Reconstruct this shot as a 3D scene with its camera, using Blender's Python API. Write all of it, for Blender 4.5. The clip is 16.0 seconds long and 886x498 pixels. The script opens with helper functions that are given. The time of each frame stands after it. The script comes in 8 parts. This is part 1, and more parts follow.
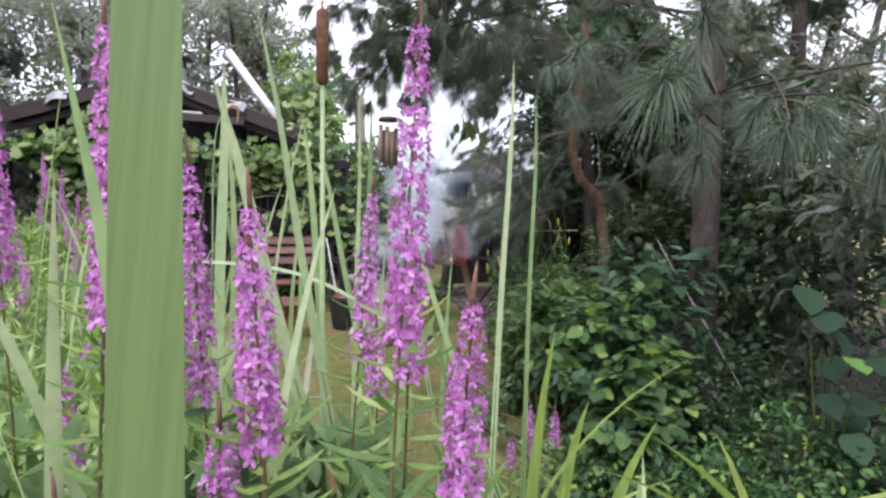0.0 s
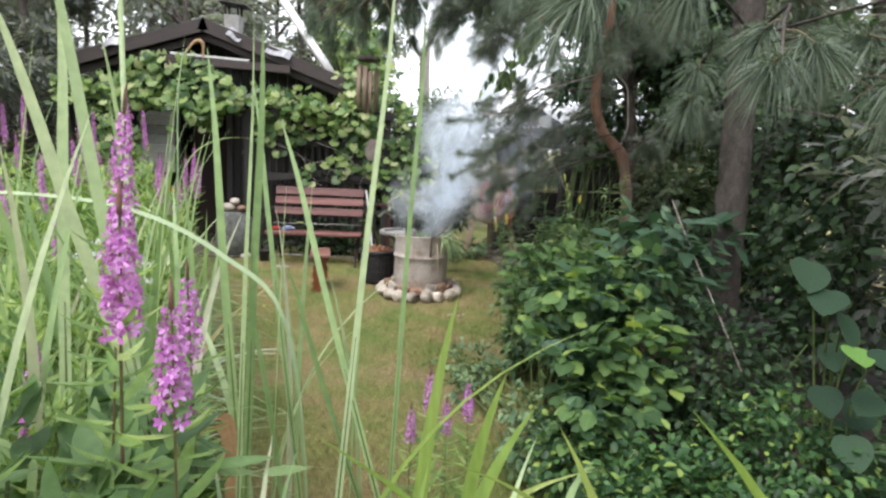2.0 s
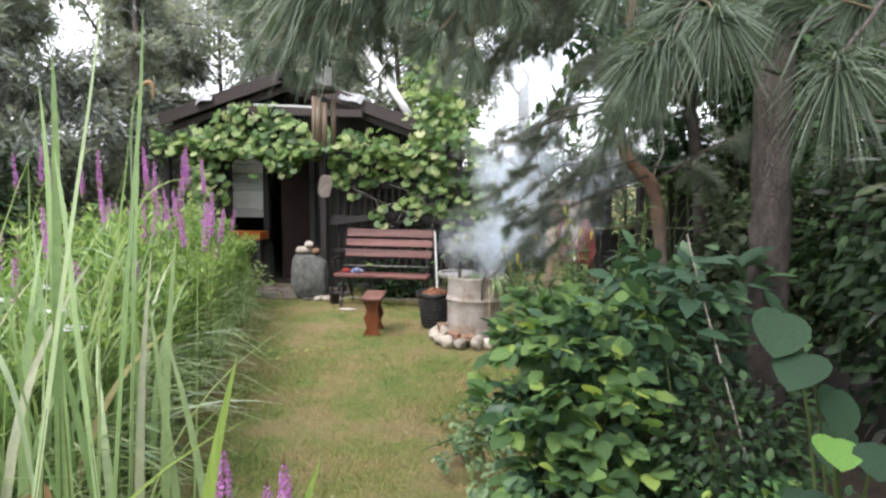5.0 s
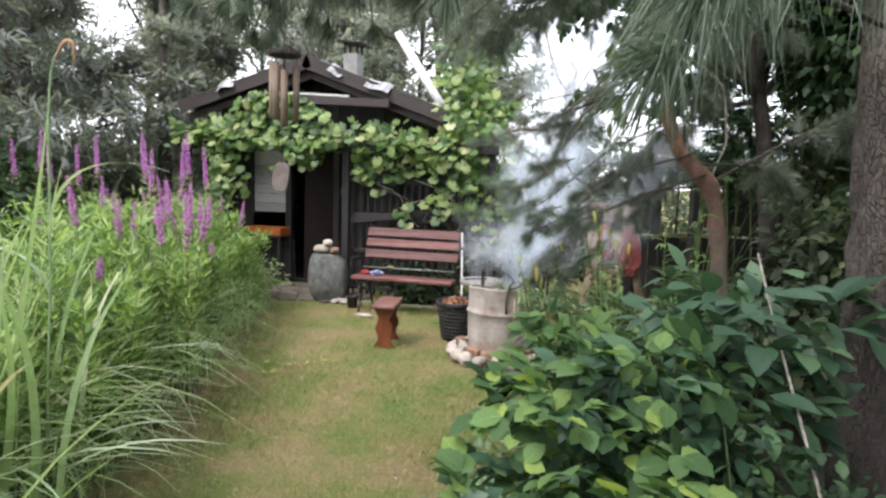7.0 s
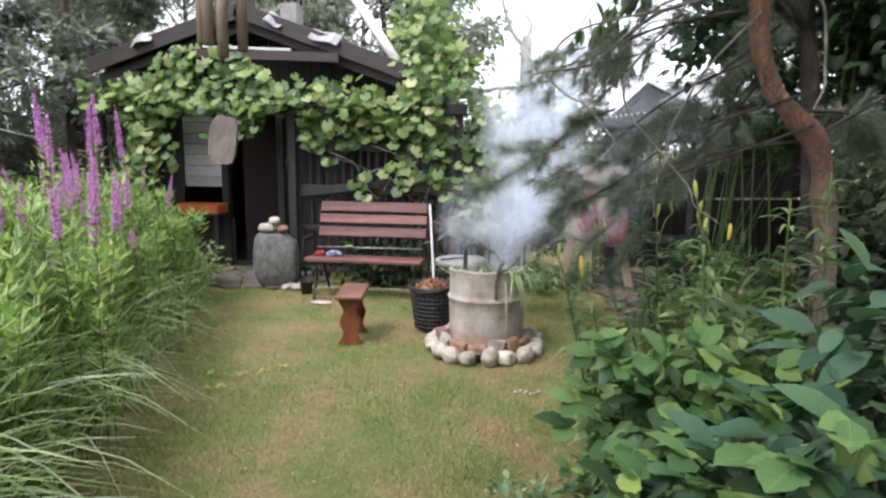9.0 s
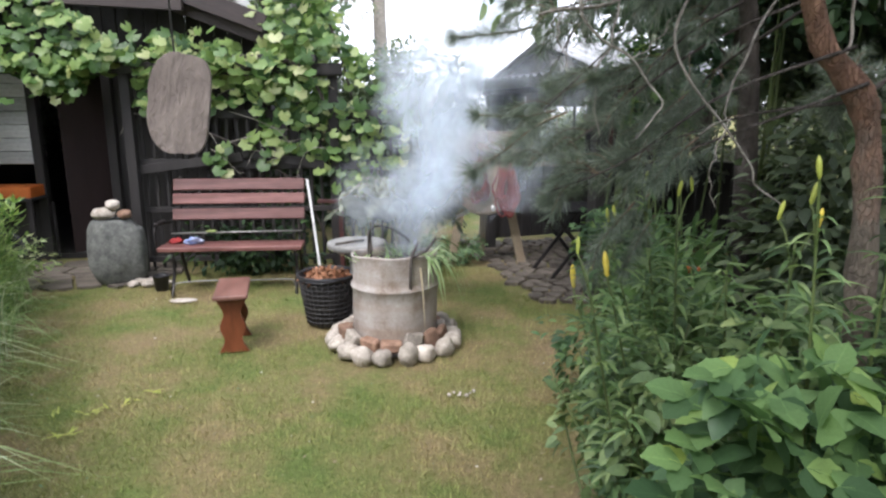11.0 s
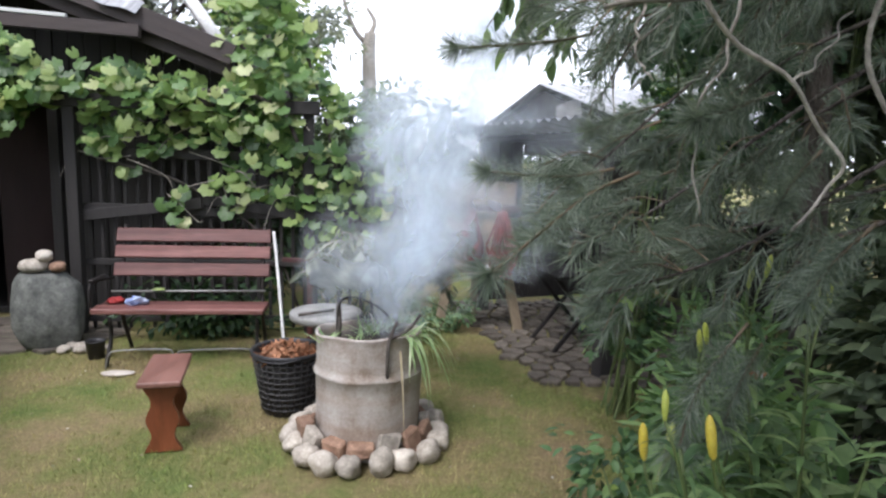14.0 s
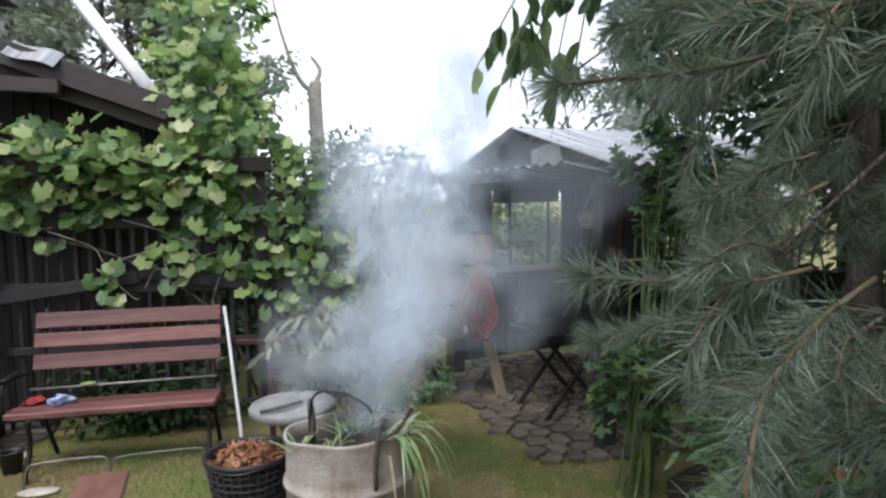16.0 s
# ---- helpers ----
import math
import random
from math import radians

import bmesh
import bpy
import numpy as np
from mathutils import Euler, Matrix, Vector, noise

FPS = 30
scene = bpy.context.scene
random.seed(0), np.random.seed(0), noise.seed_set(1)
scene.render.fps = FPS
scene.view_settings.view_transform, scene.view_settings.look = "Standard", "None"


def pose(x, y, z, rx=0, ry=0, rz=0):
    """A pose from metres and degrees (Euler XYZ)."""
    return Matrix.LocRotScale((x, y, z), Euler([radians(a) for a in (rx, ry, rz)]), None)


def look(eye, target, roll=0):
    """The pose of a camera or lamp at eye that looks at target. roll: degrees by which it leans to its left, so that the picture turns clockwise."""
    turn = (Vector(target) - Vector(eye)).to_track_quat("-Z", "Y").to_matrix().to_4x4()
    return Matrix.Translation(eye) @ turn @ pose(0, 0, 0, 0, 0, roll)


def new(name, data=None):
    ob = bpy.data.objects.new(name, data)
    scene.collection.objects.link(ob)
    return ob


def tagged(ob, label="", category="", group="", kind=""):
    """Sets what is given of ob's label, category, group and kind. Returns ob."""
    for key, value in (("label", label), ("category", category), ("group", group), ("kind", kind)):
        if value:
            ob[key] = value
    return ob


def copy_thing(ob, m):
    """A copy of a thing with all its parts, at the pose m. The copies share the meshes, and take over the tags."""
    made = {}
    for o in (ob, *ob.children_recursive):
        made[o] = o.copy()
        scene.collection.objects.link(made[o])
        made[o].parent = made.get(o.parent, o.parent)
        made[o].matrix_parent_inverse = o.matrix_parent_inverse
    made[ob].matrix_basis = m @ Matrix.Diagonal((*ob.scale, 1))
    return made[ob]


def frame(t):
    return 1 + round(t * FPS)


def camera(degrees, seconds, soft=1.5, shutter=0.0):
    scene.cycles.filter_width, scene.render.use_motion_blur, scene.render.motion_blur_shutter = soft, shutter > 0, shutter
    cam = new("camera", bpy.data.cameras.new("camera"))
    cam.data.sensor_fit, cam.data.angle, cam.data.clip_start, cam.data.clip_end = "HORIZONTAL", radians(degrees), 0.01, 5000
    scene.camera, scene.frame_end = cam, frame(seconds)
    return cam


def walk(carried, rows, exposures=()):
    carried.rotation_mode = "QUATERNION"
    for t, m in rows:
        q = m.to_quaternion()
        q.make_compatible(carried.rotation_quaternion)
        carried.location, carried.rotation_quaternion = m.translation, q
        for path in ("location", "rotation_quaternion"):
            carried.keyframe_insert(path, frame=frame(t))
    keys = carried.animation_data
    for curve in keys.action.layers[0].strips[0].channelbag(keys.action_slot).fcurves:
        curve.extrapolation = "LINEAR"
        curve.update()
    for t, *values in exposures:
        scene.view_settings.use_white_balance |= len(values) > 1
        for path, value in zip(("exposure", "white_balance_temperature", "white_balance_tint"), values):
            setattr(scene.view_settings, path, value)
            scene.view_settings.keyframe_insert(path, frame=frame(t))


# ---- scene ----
cam = camera(69.7, 16.0, 2.45)
PATH = [
    (0, (-0.54, -7.026, 1.664), (-0.231, -5.06, 1.474), 1.0),
    (0.5, (-0.428, -7.001, 1.655), (-0.109, -5.037, 1.446), 0.5),
    (1, (-0.359, -6.911, 1.638), (0.015, -4.962, 1.385), -0.2),
    (1.5, (-0.197, -6.837, 1.632), (0.006, -4.863, 1.388), 0.6),
    (2, (0.043, -6.828, 1.621), (0.099, -4.855, 1.297), 2.6),
    (2.5, (0.152, -6.755, 1.612), (0.262, -4.781, 1.311), 1.2),
    (3, (0.359, -6.694, 1.582), (0.165, -4.729, 1.264), -0.2),
    (3.5, (0.616, -6.68, 1.575), (0.245, -4.746, 1.223), -0.5),
    (4, (0.715, -6.587, 1.567), (0.428, -4.64, 1.213), -0.5),
    (4.5, (0.777, -6.491, 1.586), (0.512, -4.53, 1.292), -0.8),
    (4.7, (0.823, -6.451, 1.599), (0.506, -4.492, 1.352), 0.1),
    (6.8, (0.956, -5.712, 1.596), (0.468, -3.778, 1.453), 1.4),
    (7, (0.953, -5.629, 1.584), (0.439, -3.708, 1.369), 1.9),
    (7.5, (0.816, -5.458, 1.582), (0.4, -3.513, 1.368), 1.1),
    (8, (0.652, -5.241, 1.551), (0.364, -3.289, 1.224), 0.7),
    (8.2, (0.618, -5.153, 1.554), (0.277, -3.205, 1.257), 0.4),
    (10.3, (0.174, -4.413, 1.572), (0.003, -2.454, 1.208), 2.0),
    (10.5, (0.118, -4.358, 1.568), (0.055, -2.392, 1.206), 1.6),
    (11, (-0.027, -4.223, 1.569), (0.139, -2.275, 1.148), 0.0),
    (11.5, (-0.106, -4.073, 1.546), (0.251, -2.175, 1.027), 3.4),
    (12, (-0.128, -3.882, 1.519), (0.192, -1.987, 0.966), 1.9),
    (12.5, (-0.143, -3.786, 1.56), (0.436, -1.906, 1.2), 0.2),
    (13, (-0.093, -3.688, 1.603), (0.638, -1.842, 1.366), -2.2),
    (13.5, (-0.015, -3.562, 1.597), (0.239, -1.594, 1.351), 2.6),
    (14, (0.037, -3.428, 1.587), (0.245, -1.459, 1.302), 1.6),
    (14.5, (0.034, -3.23, 1.606), (0.245, -1.27, 1.27), 1.1),
    (15, (0.025, -3.059, 1.624), (0.036, -1.08, 1.341), 0.9),
    (15.5, (-0.01, -2.95, 1.651), (0.049, -0.963, 1.433), 1.5),
    (16, (-0.078, -2.879, 1.666), (0.288, -0.919, 1.514), -1.2),
]
EXPOSURES = [(0, 1.08, 6050, 22), (1.0, 1.18, 6200, 17), (2.5, 1.33, 6350, 14), (8.0, 1.44, 6250, 16), (12.5, 1.38, 6050, 16), (15, 1.08, 6000, 15), (16, 0.92, 6000, 14)]
walk(cam, [(t, look(eye, target, roll)) for t, eye, target, roll in PATH], EXPOSURES)

# ---- world and light: a bright overcast day ----
world = bpy.data.worlds.new("overcast_sky")
scene.world = world
world.use_nodes = True
wn, wl = world.node_tree.nodes, world.node_tree.links
sky = wn.new("ShaderNodeTexSky")
sky.sky_type, sky.sun_disc = "NISHITA", False
sky.sun_elevation, sky.sun_rotation = radians(55), radians(215)
sky.air_density, sky.dust_density, sky.ozone_density = 1.0, 4.0, 1.0
cloud = wn.new("ShaderNodeMixRGB")
cloud.inputs[0].default_value = 0.75
cloud.inputs[2].default_value = (11.0, 11.3, 11.8, 1)
wl.new(sky.outputs[0], cloud.inputs[1])
bg = wn["Background"]
bg.inputs[1].default_value = 0.1
wl.new(cloud.outputs[0], bg.inputs[0])

sun_data = bpy.data.lights.new("sun", "SUN")
sun_data.energy, sun_data.angle, sun_data.color = 1.4, radians(25), (1.0, 0.96, 0.9)
sun = new("sun", sun_data)
sun.matrix_world = look((-6, -9, 16), (0, 0, 0))

# ---- mesh tools ----
RNG = np.random.default_rng(7)


class Geo:
    """Gathers vertices and faces of three or four corners."""

    def __init__(self):
        self.v, self.t, self.q, self.n = [], [], [], 0

    def add(self, v, f):
        v = np.asarray(v, float).reshape(-1, 3)
        for face in ((f,) if isinstance(f, np.ndarray) else f):
            face = np.asarray(face, int)
            if len(face):
                (self.t if face.shape[1] == 3 else self.q).append(face + self.n)
        self.v.append(v)
        self.n += len(v)
        return self

    def mesh(self, name, smooth=True, uv=None):
        me = bpy.data.meshes.new(name)
        v = np.concatenate(self.v) if self.v else np.zeros((0, 3))
        tri = np.concatenate(self.t) if self.t else np.zeros((0, 3), int)
        quad = np.concatenate(self.q) if self.q else np.zeros((0, 4), int)
        loops = np.concatenate([tri.ravel(), quad.ravel()])
        totals = np.concatenate([np.full(len(tri), 3), np.full(len(quad), 4)])
        starts = np.concatenate([[0], np.cumsum(totals)[:-1]]) if len(totals) else totals
        me.vertices.add(len(v))
        me.vertices.foreach_set("co", v.ravel())
        me.loops.add(len(loops))
        me.loops.foreach_set("vertex_index", loops)
        me.polygons.add(len(totals))
        me.polygons.foreach_set("loop_start", starts)
        if smooth:
            me.polygons.foreach_set("use_smooth", np.ones(len(totals), bool))
        if uv is not None:
            layer = me.uv_layers.new(name="UVMap")
            layer.data.foreach_set("uv", np.asarray(uv, float)[loops].ravel())
        me.update(calc_edges=True)
        me.validate()
        return me


def thing(name, label, category, group="", at=(0, 0, 0), rz=0, kind=""):
    """An Empty at the base of a thing, which parents its parts."""
    ob = tagged(new(name), label, category, group, kind)
    ob.empty_display_size = 0.05
    ob.matrix_basis = pose(*at, 0, 0, rz)
    return ob


def part(name, data, material, parent, label="", m=None, kind=""):
    """One mesh object under a thing or under a part."""
    if isinstance(data, Geo):
        data = data.mesh(name)
    elif isinstance(data, bmesh.types.BMesh):
        bm, data = data, bpy.data.meshes.new(name)
        bm.to_mesh(data)
        bm.free()
    if material and not data.materials:
        data.materials.append(material)
    ob = new(name, data)
    ob.parent = parent
    if m is not None:
        ob.matrix_basis = m
    return tagged(ob, label, kind=kind)


def solo(name, data, material, label, category, group="", kind="", m=None):
    """A thing that is one mesh."""
    ob = part(name, data, material, None, label, m, kind)
    return tagged(ob, category=category, group=group)


def box(size, bevel=0.004, wobble=0.0, cuts=0):
    """A bmesh box with chamfered edges, centred."""
    bm = bmesh.new()
    bmesh.ops.create_cube(bm, size=1)
    bmesh.ops.scale(bm, vec=size, verts=bm.verts)
    if cuts:
        axis = max(range(3), key=lambda i: size[i])
        edges = [e for e in bm.edges if abs((e.verts[0].co - e.verts[1].co)[axis]) > size[axis] * 0.9]
        bmesh.ops.subdivide_edges(bm, edges=edges, cuts=cuts)
    if wobble:
        for v in bm.verts:
            v.co += Vector(RNG.normal(0, wobble, 3))
    if bevel:
        sharp = [e for e in bm.edges if len(e.link_faces) == 2 and e.calc_face_angle() > 0.6]
        bmesh.ops.bevel(bm, geom=sharp, offset=bevel, segments=1, affect="EDGES")
    return bm


def ring_faces(rows, k, closed=True):
    i, j = np.meshgrid(np.arange(rows - 1), np.arange(k if closed else k - 1), indexing="ij")
    i, j = i.ravel(), j.ravel()
    n = (j + 1) % k
    return np.stack([i * k + j, i * k + n, (i + 1) * k + n, (i + 1) * k + j], 1)


def tube(points, radii, k=8, cap=True):
    """A tapered tube along points."""
    p = np.asarray(points, float)
    r = np.broadcast_to(np.asarray(radii, float), len(p))
    d = np.gradient(p, axis=0)
    d /= np.linalg.norm(d, axis=1, keepdims=True) + 1e-9
    up = np.array([0, 0, 1.0]) if abs(d[0][2]) < 0.9 else np.array([1.0, 0, 0])
    side = np.cross(d[0], up)
    rows = []
    a = np.arange(k) * 2 * math.pi / k
    for i in range(len(p)):
        side = side - d[i] * side.dot(d[i])
        side /= np.linalg.norm(side)
        other = np.cross(d[i], side)
        rows.append(p[i] + r[i] * (np.cos(a)[:, None] * side + np.sin(a)[:, None] * other))
    v = np.concatenate(rows)
    faces = [ring_faces(len(p), k)]
    if cap:
        v = np.concatenate([v, p[:1], p[-1:]])
        c0, c1, last = len(v) - 2, len(v) - 1, (len(p) - 1) * k
        j = np.arange(k)
        faces.append(np.stack([np.full(k, c0), (j + 1) % k, j], 1))
        faces.append(np.stack([np.full(k, c1), last + j, last + (j + 1) % k], 1))
    return v, faces


def curve_pts(ctrl, n=24):
    """A smooth line through control points (Catmull-Rom)."""
    c = np.asarray(ctrl, float)
    c = np.concatenate([[2 * c[0] - c[1]], c, [2 * c[-1] - c[-2]]])
    out = []
    seg = len(c) - 3
    for s in np.linspace(0, seg - 1e-6, n):
        i, u = int(s), s - int(s)
        a, b, d, e = c[i:i + 4]
        out.append(0.5 * (2 * b + (d - a) * u + (2 * a - 5 * b + 4 * d - e) * u * u + (3 * b - a - 3 * d + e) * u ** 3))
    return np.array(out)


def lathe(profile, k=32):
    """A body of rotation from rows of (radius, height)."""
    a = np.arange(k) * 2 * math.pi / k
    v = np.concatenate([np.stack([r * np.cos(a), r * np.sin(a), np.full(k, z)], 1) for r, z in profile])
    return v, [ring_faces(len(profile), k)]


def rock(size, seed, rough=0.18, sub=3):
    """A rounded, uneven stone."""
    bm = bmesh.new()
    bmesh.ops.create_icosphere(bm, subdivisions=sub, radius=1)
    off = Vector((seed * 3.1, seed * 1.7, seed * 5.3))
    for v in bm.verts:
        n = noise.noise(v.co * 1.1 + off) + 0.4 * noise.noise(v.co * 2.7 + off)
        v.co = Vector([c * s * 0.5 for c, s in zip(v.co * (1 + rough * n), size)])
    for f in bm.faces:
        f.smooth = True
    return bm


def turns(d, up):
    """Rotations whose y axis runs along d and whose z axis leans to up."""
    d = d / (np.linalg.norm(d, axis=1, keepdims=True) + 1e-9)
    x = np.cross(d, up)
    x /= np.linalg.norm(x, axis=1, keepdims=True) + 1e-9
    return np.stack([x, d, np.cross(x, d)], 2)


def scatter(geo, template, rot, at, scale):
    """Adds a copy of the template at each place."""
    v, f = template
    k, n = len(at), len(v)
    if not k:
        return
    s = np.asarray(scale, float).reshape(k, 1, -1)
    allv = np.einsum("kij,knj->kni", rot, v[None] * s) + at[:, None, :]
    off = (np.arange(k) * n)[:, None, None]
    geo.add(allv.reshape(-1, 3), [(face[None] + off).reshape(-1, face.shape[1]) for face in f])


def leaf_shape(width=0.5, rows=4, curl=0.15, fold=0.12, belly=0.45, point=1.0, saw=0.0):
    """A pointed leaf along +y, one unit long, folded at the midrib."""
    v, quads, tris = [(0, 0, 0)], [], []
    for i in range(1, rows):
        t = i / rows
        w = width * 0.5 * (math.sin(math.pi * t ** (math.log(0.5) / math.log(belly)))) ** 0.8 * (1 if t < 0.6 else point) * (1 + saw * (-1) ** i)
        z = curl * (t - t * t * 1.6)
        v += [(-w, t, z + fold * w * 2), (0, t, z), (w, t, z + fold * w * 2)]
    v.append((0, 1, curl * -0.6))
    tip = len(v) - 1
    tris += [(0, 2, 1), (0, 3, 2)]
    for i in range(rows - 2):
        b = 1 + 3 * i
        quads += [(b, b + 1, b + 4, b + 3), (b + 1, b + 2, b + 5, b + 4)]
    b = 1 + 3 * (rows - 2)
    tris += [(b, b + 1, tip), (b + 1, b + 2, tip)]
    return np.array(v, float), [np.array(tris), np.array(quads)] if quads else [np.array(tris)]


def lobed_shape(lobes=5, depth=0.25, cup=0.15, spread=150, seed=0):
    """A palmate leaf with lobes, stalk at the origin, blade along +y."""
    r = random.Random(seed)
    v = [(0, 0.38, 0.02)]
    n = lobes * 4
    for i in range(n + 1):
        a = radians(-spread + 2 * spread * i / n)
        peak = 0.5 + 0.5 * math.cos(2 * math.pi * (i / n * lobes + 0.5 + (0.5 if lobes % 2 else 0)))
        rad = (0.62 - 0.14 * abs(a) / math.pi) * (1 - depth + depth * peak) * r.uniform(0.94, 1.06)
        v.append((rad * math.sin(a), 0.38 + rad * math.cos(a), -cup * rad * rad + 0.05 * math.sin(i * 2.1)))
    f = [(0, i, i + 1) for i in range(1, n + 1)]
    return np.array(v, float), [np.array([(a, c, b) for a, b, c in f])]


def rand_dirs(k, rng=RNG, flat=1.0):
    d = rng.normal(size=(k, 3))
    d[:, 2] *= flat
    return d / np.linalg.norm(d, axis=1, keepdims=True)


# ---- materials ----
def mat(name):
    m = bpy.data.materials.new(name)
    m.use_nodes = True
    nt = m.node_tree
    return m, nt, nt.nodes["Principled BSDF"]


def node(nt, kind, **values):
    n = nt.nodes.new("ShaderNode" + kind)
    for key, value in values.items():
        n.inputs[key].default_value = value
    return n


def ramp(nt, source, stops):
    r = nt.nodes.new("ShaderNodeValToRGB")
    while len(r.color_ramp.elements) < len(stops):
        r.color_ramp.elements.new(0.5)
    for e, (p, c) in zip(r.color_ramp.elements, stops):
        e.position, e.color = p, (*c, 1)
    nt.links.new(source, r.inputs[0])
    return r.outputs[0]


def coords(nt, scale=(1, 1, 1)):
    c = nt.nodes.new("ShaderNodeTexCoord")
    mp = nt.nodes.new("ShaderNodeMapping")
    mp.inputs["Scale"].default_value = scale
    nt.links.new(c.outputs["Object"], mp.inputs[0])
    return mp.outputs[0]


def mix(nt, kind, fac, a, b):
    m = nt.nodes.new("ShaderNodeMixRGB")
    m.blend_type = kind
    for socket, value in zip(m.inputs, (fac, a, b)):
        if hasattr(value, "is_linked"):
            nt.links.new(value, socket)
        elif isinstance(value, tuple):
            socket.default_value = (*value, 1)
        else:
            socket.default_value = value
    return m.outputs[0]


def noise_of(nt, vec, scale, detail=4, rough=0.6):
    n = node(nt, "TexNoise", Scale=scale, Detail=detail, Roughness=rough)
    nt.links.new(vec, n.inputs["Vector"])
    return n.outputs[0]


def bump(nt, bsdf, height, strength, distance=0.01):
    b = node(nt, "Bump", Strength=strength, Distance=distance)
    nt.links.new(height, b.inputs["Height"])
    nt.links.new(b.outputs[0], bsdf.inputs["Normal"])


def chance(nt):
    """A number for each piece or island."""
    a, b = nt.nodes.new("ShaderNodeObjectInfo"), nt.nodes.new("ShaderNodeNewGeometry")
    s, f = nt.nodes.new("ShaderNodeMath"), nt.nodes.new("ShaderNodeMath")
    f.operation = "FRACT"
    nt.links.new(a.outputs["Random"], s.inputs[0])
    nt.links.new(b.outputs["Random Per Island"], s.inputs[1])
    nt.links.new(s.outputs[0], f.inputs[0])
    return f.outputs[0]


def leaf_mat(name, stops, rough=0.45, through_light=0.35, grain=60.0, spec=0.35, stretch=(1, 1, 1)):
    """Foliage: each leaf a shade of its own, mottled, with light coming through."""
    m, nt, p = mat(name)
    stops = [(at_, (cr, cg, cb * 1.3)) for at_, (cr, cg, cb) in stops]
    c = ramp(nt, chance(nt), stops)
    c = mix(nt, "MULTIPLY", 0.55, c, ramp(nt, noise_of(nt, coords(nt, stretch), grain, 3), [(0.3, (0.62, 0.66, 0.6)), (0.7, (1.15, 1.12, 1.0))]))
    nt.links.new(c, p.inputs["Base Color"])
    p.inputs["Roughness"].default_value = rough
    p.inputs["Specular IOR Level"].default_value = spec
    t = nt.nodes.new("ShaderNodeBsdfTranslucent")
    nt.links.new(mix(nt, "MULTIPLY", 1.0, c, (1.1, 1.15, 0.75)), t.inputs[0])
    ms = nt.nodes.new("ShaderNodeMixShader")
    ms.inputs[0].default_value = through_light
    out = nt.nodes["Material Output"]
    nt.links.new(p.outputs[0], ms.inputs[1])
    nt.links.new(t.outputs[0], ms.inputs[2])
    nt.links.new(ms.outputs[0], out.inputs[0])
    return m


def solid_mat(name, a, b, scale=8.0, rough=0.7, stretch=(1, 1, 1), bumps=0.3, fine=60.0, metal=0.0, vary=0.25, spec=0.4):
    """Mottled, grained surface; stretch draws the grain out along an axis."""
    m, nt, p = mat(name)
    v = coords(nt, stretch)
    big = ramp(nt, noise_of(nt, v, scale, 5), [(0.3, a), (0.72, b)])
    small = noise_of(nt, v, fine, 4, 0.7)
    c = mix(nt, "MULTIPLY", 0.7, big, ramp(nt, small, [(0.25, (0.55, 0.55, 0.55)), (0.75, (1.25, 1.25, 1.25))]))
    c = mix(nt, "MULTIPLY", 1.0, c, ramp(nt, chance(nt), [(0, (1 - vary,) * 3), (1, (1 + vary,) * 3)]))
    nt.links.new(c, p.inputs["Base Color"])
    nt.links.new(ramp(nt, small, [(0.2, (rough - 0.12,) * 3), (0.8, (min(1, rough + 0.12),) * 3)]), p.inputs["Roughness"])
    p.inputs["Metallic"].default_value = metal
    p.inputs["Specular IOR Level"].default_value = spec
    if bumps:
        bump(nt, p, small, bumps)
    return m


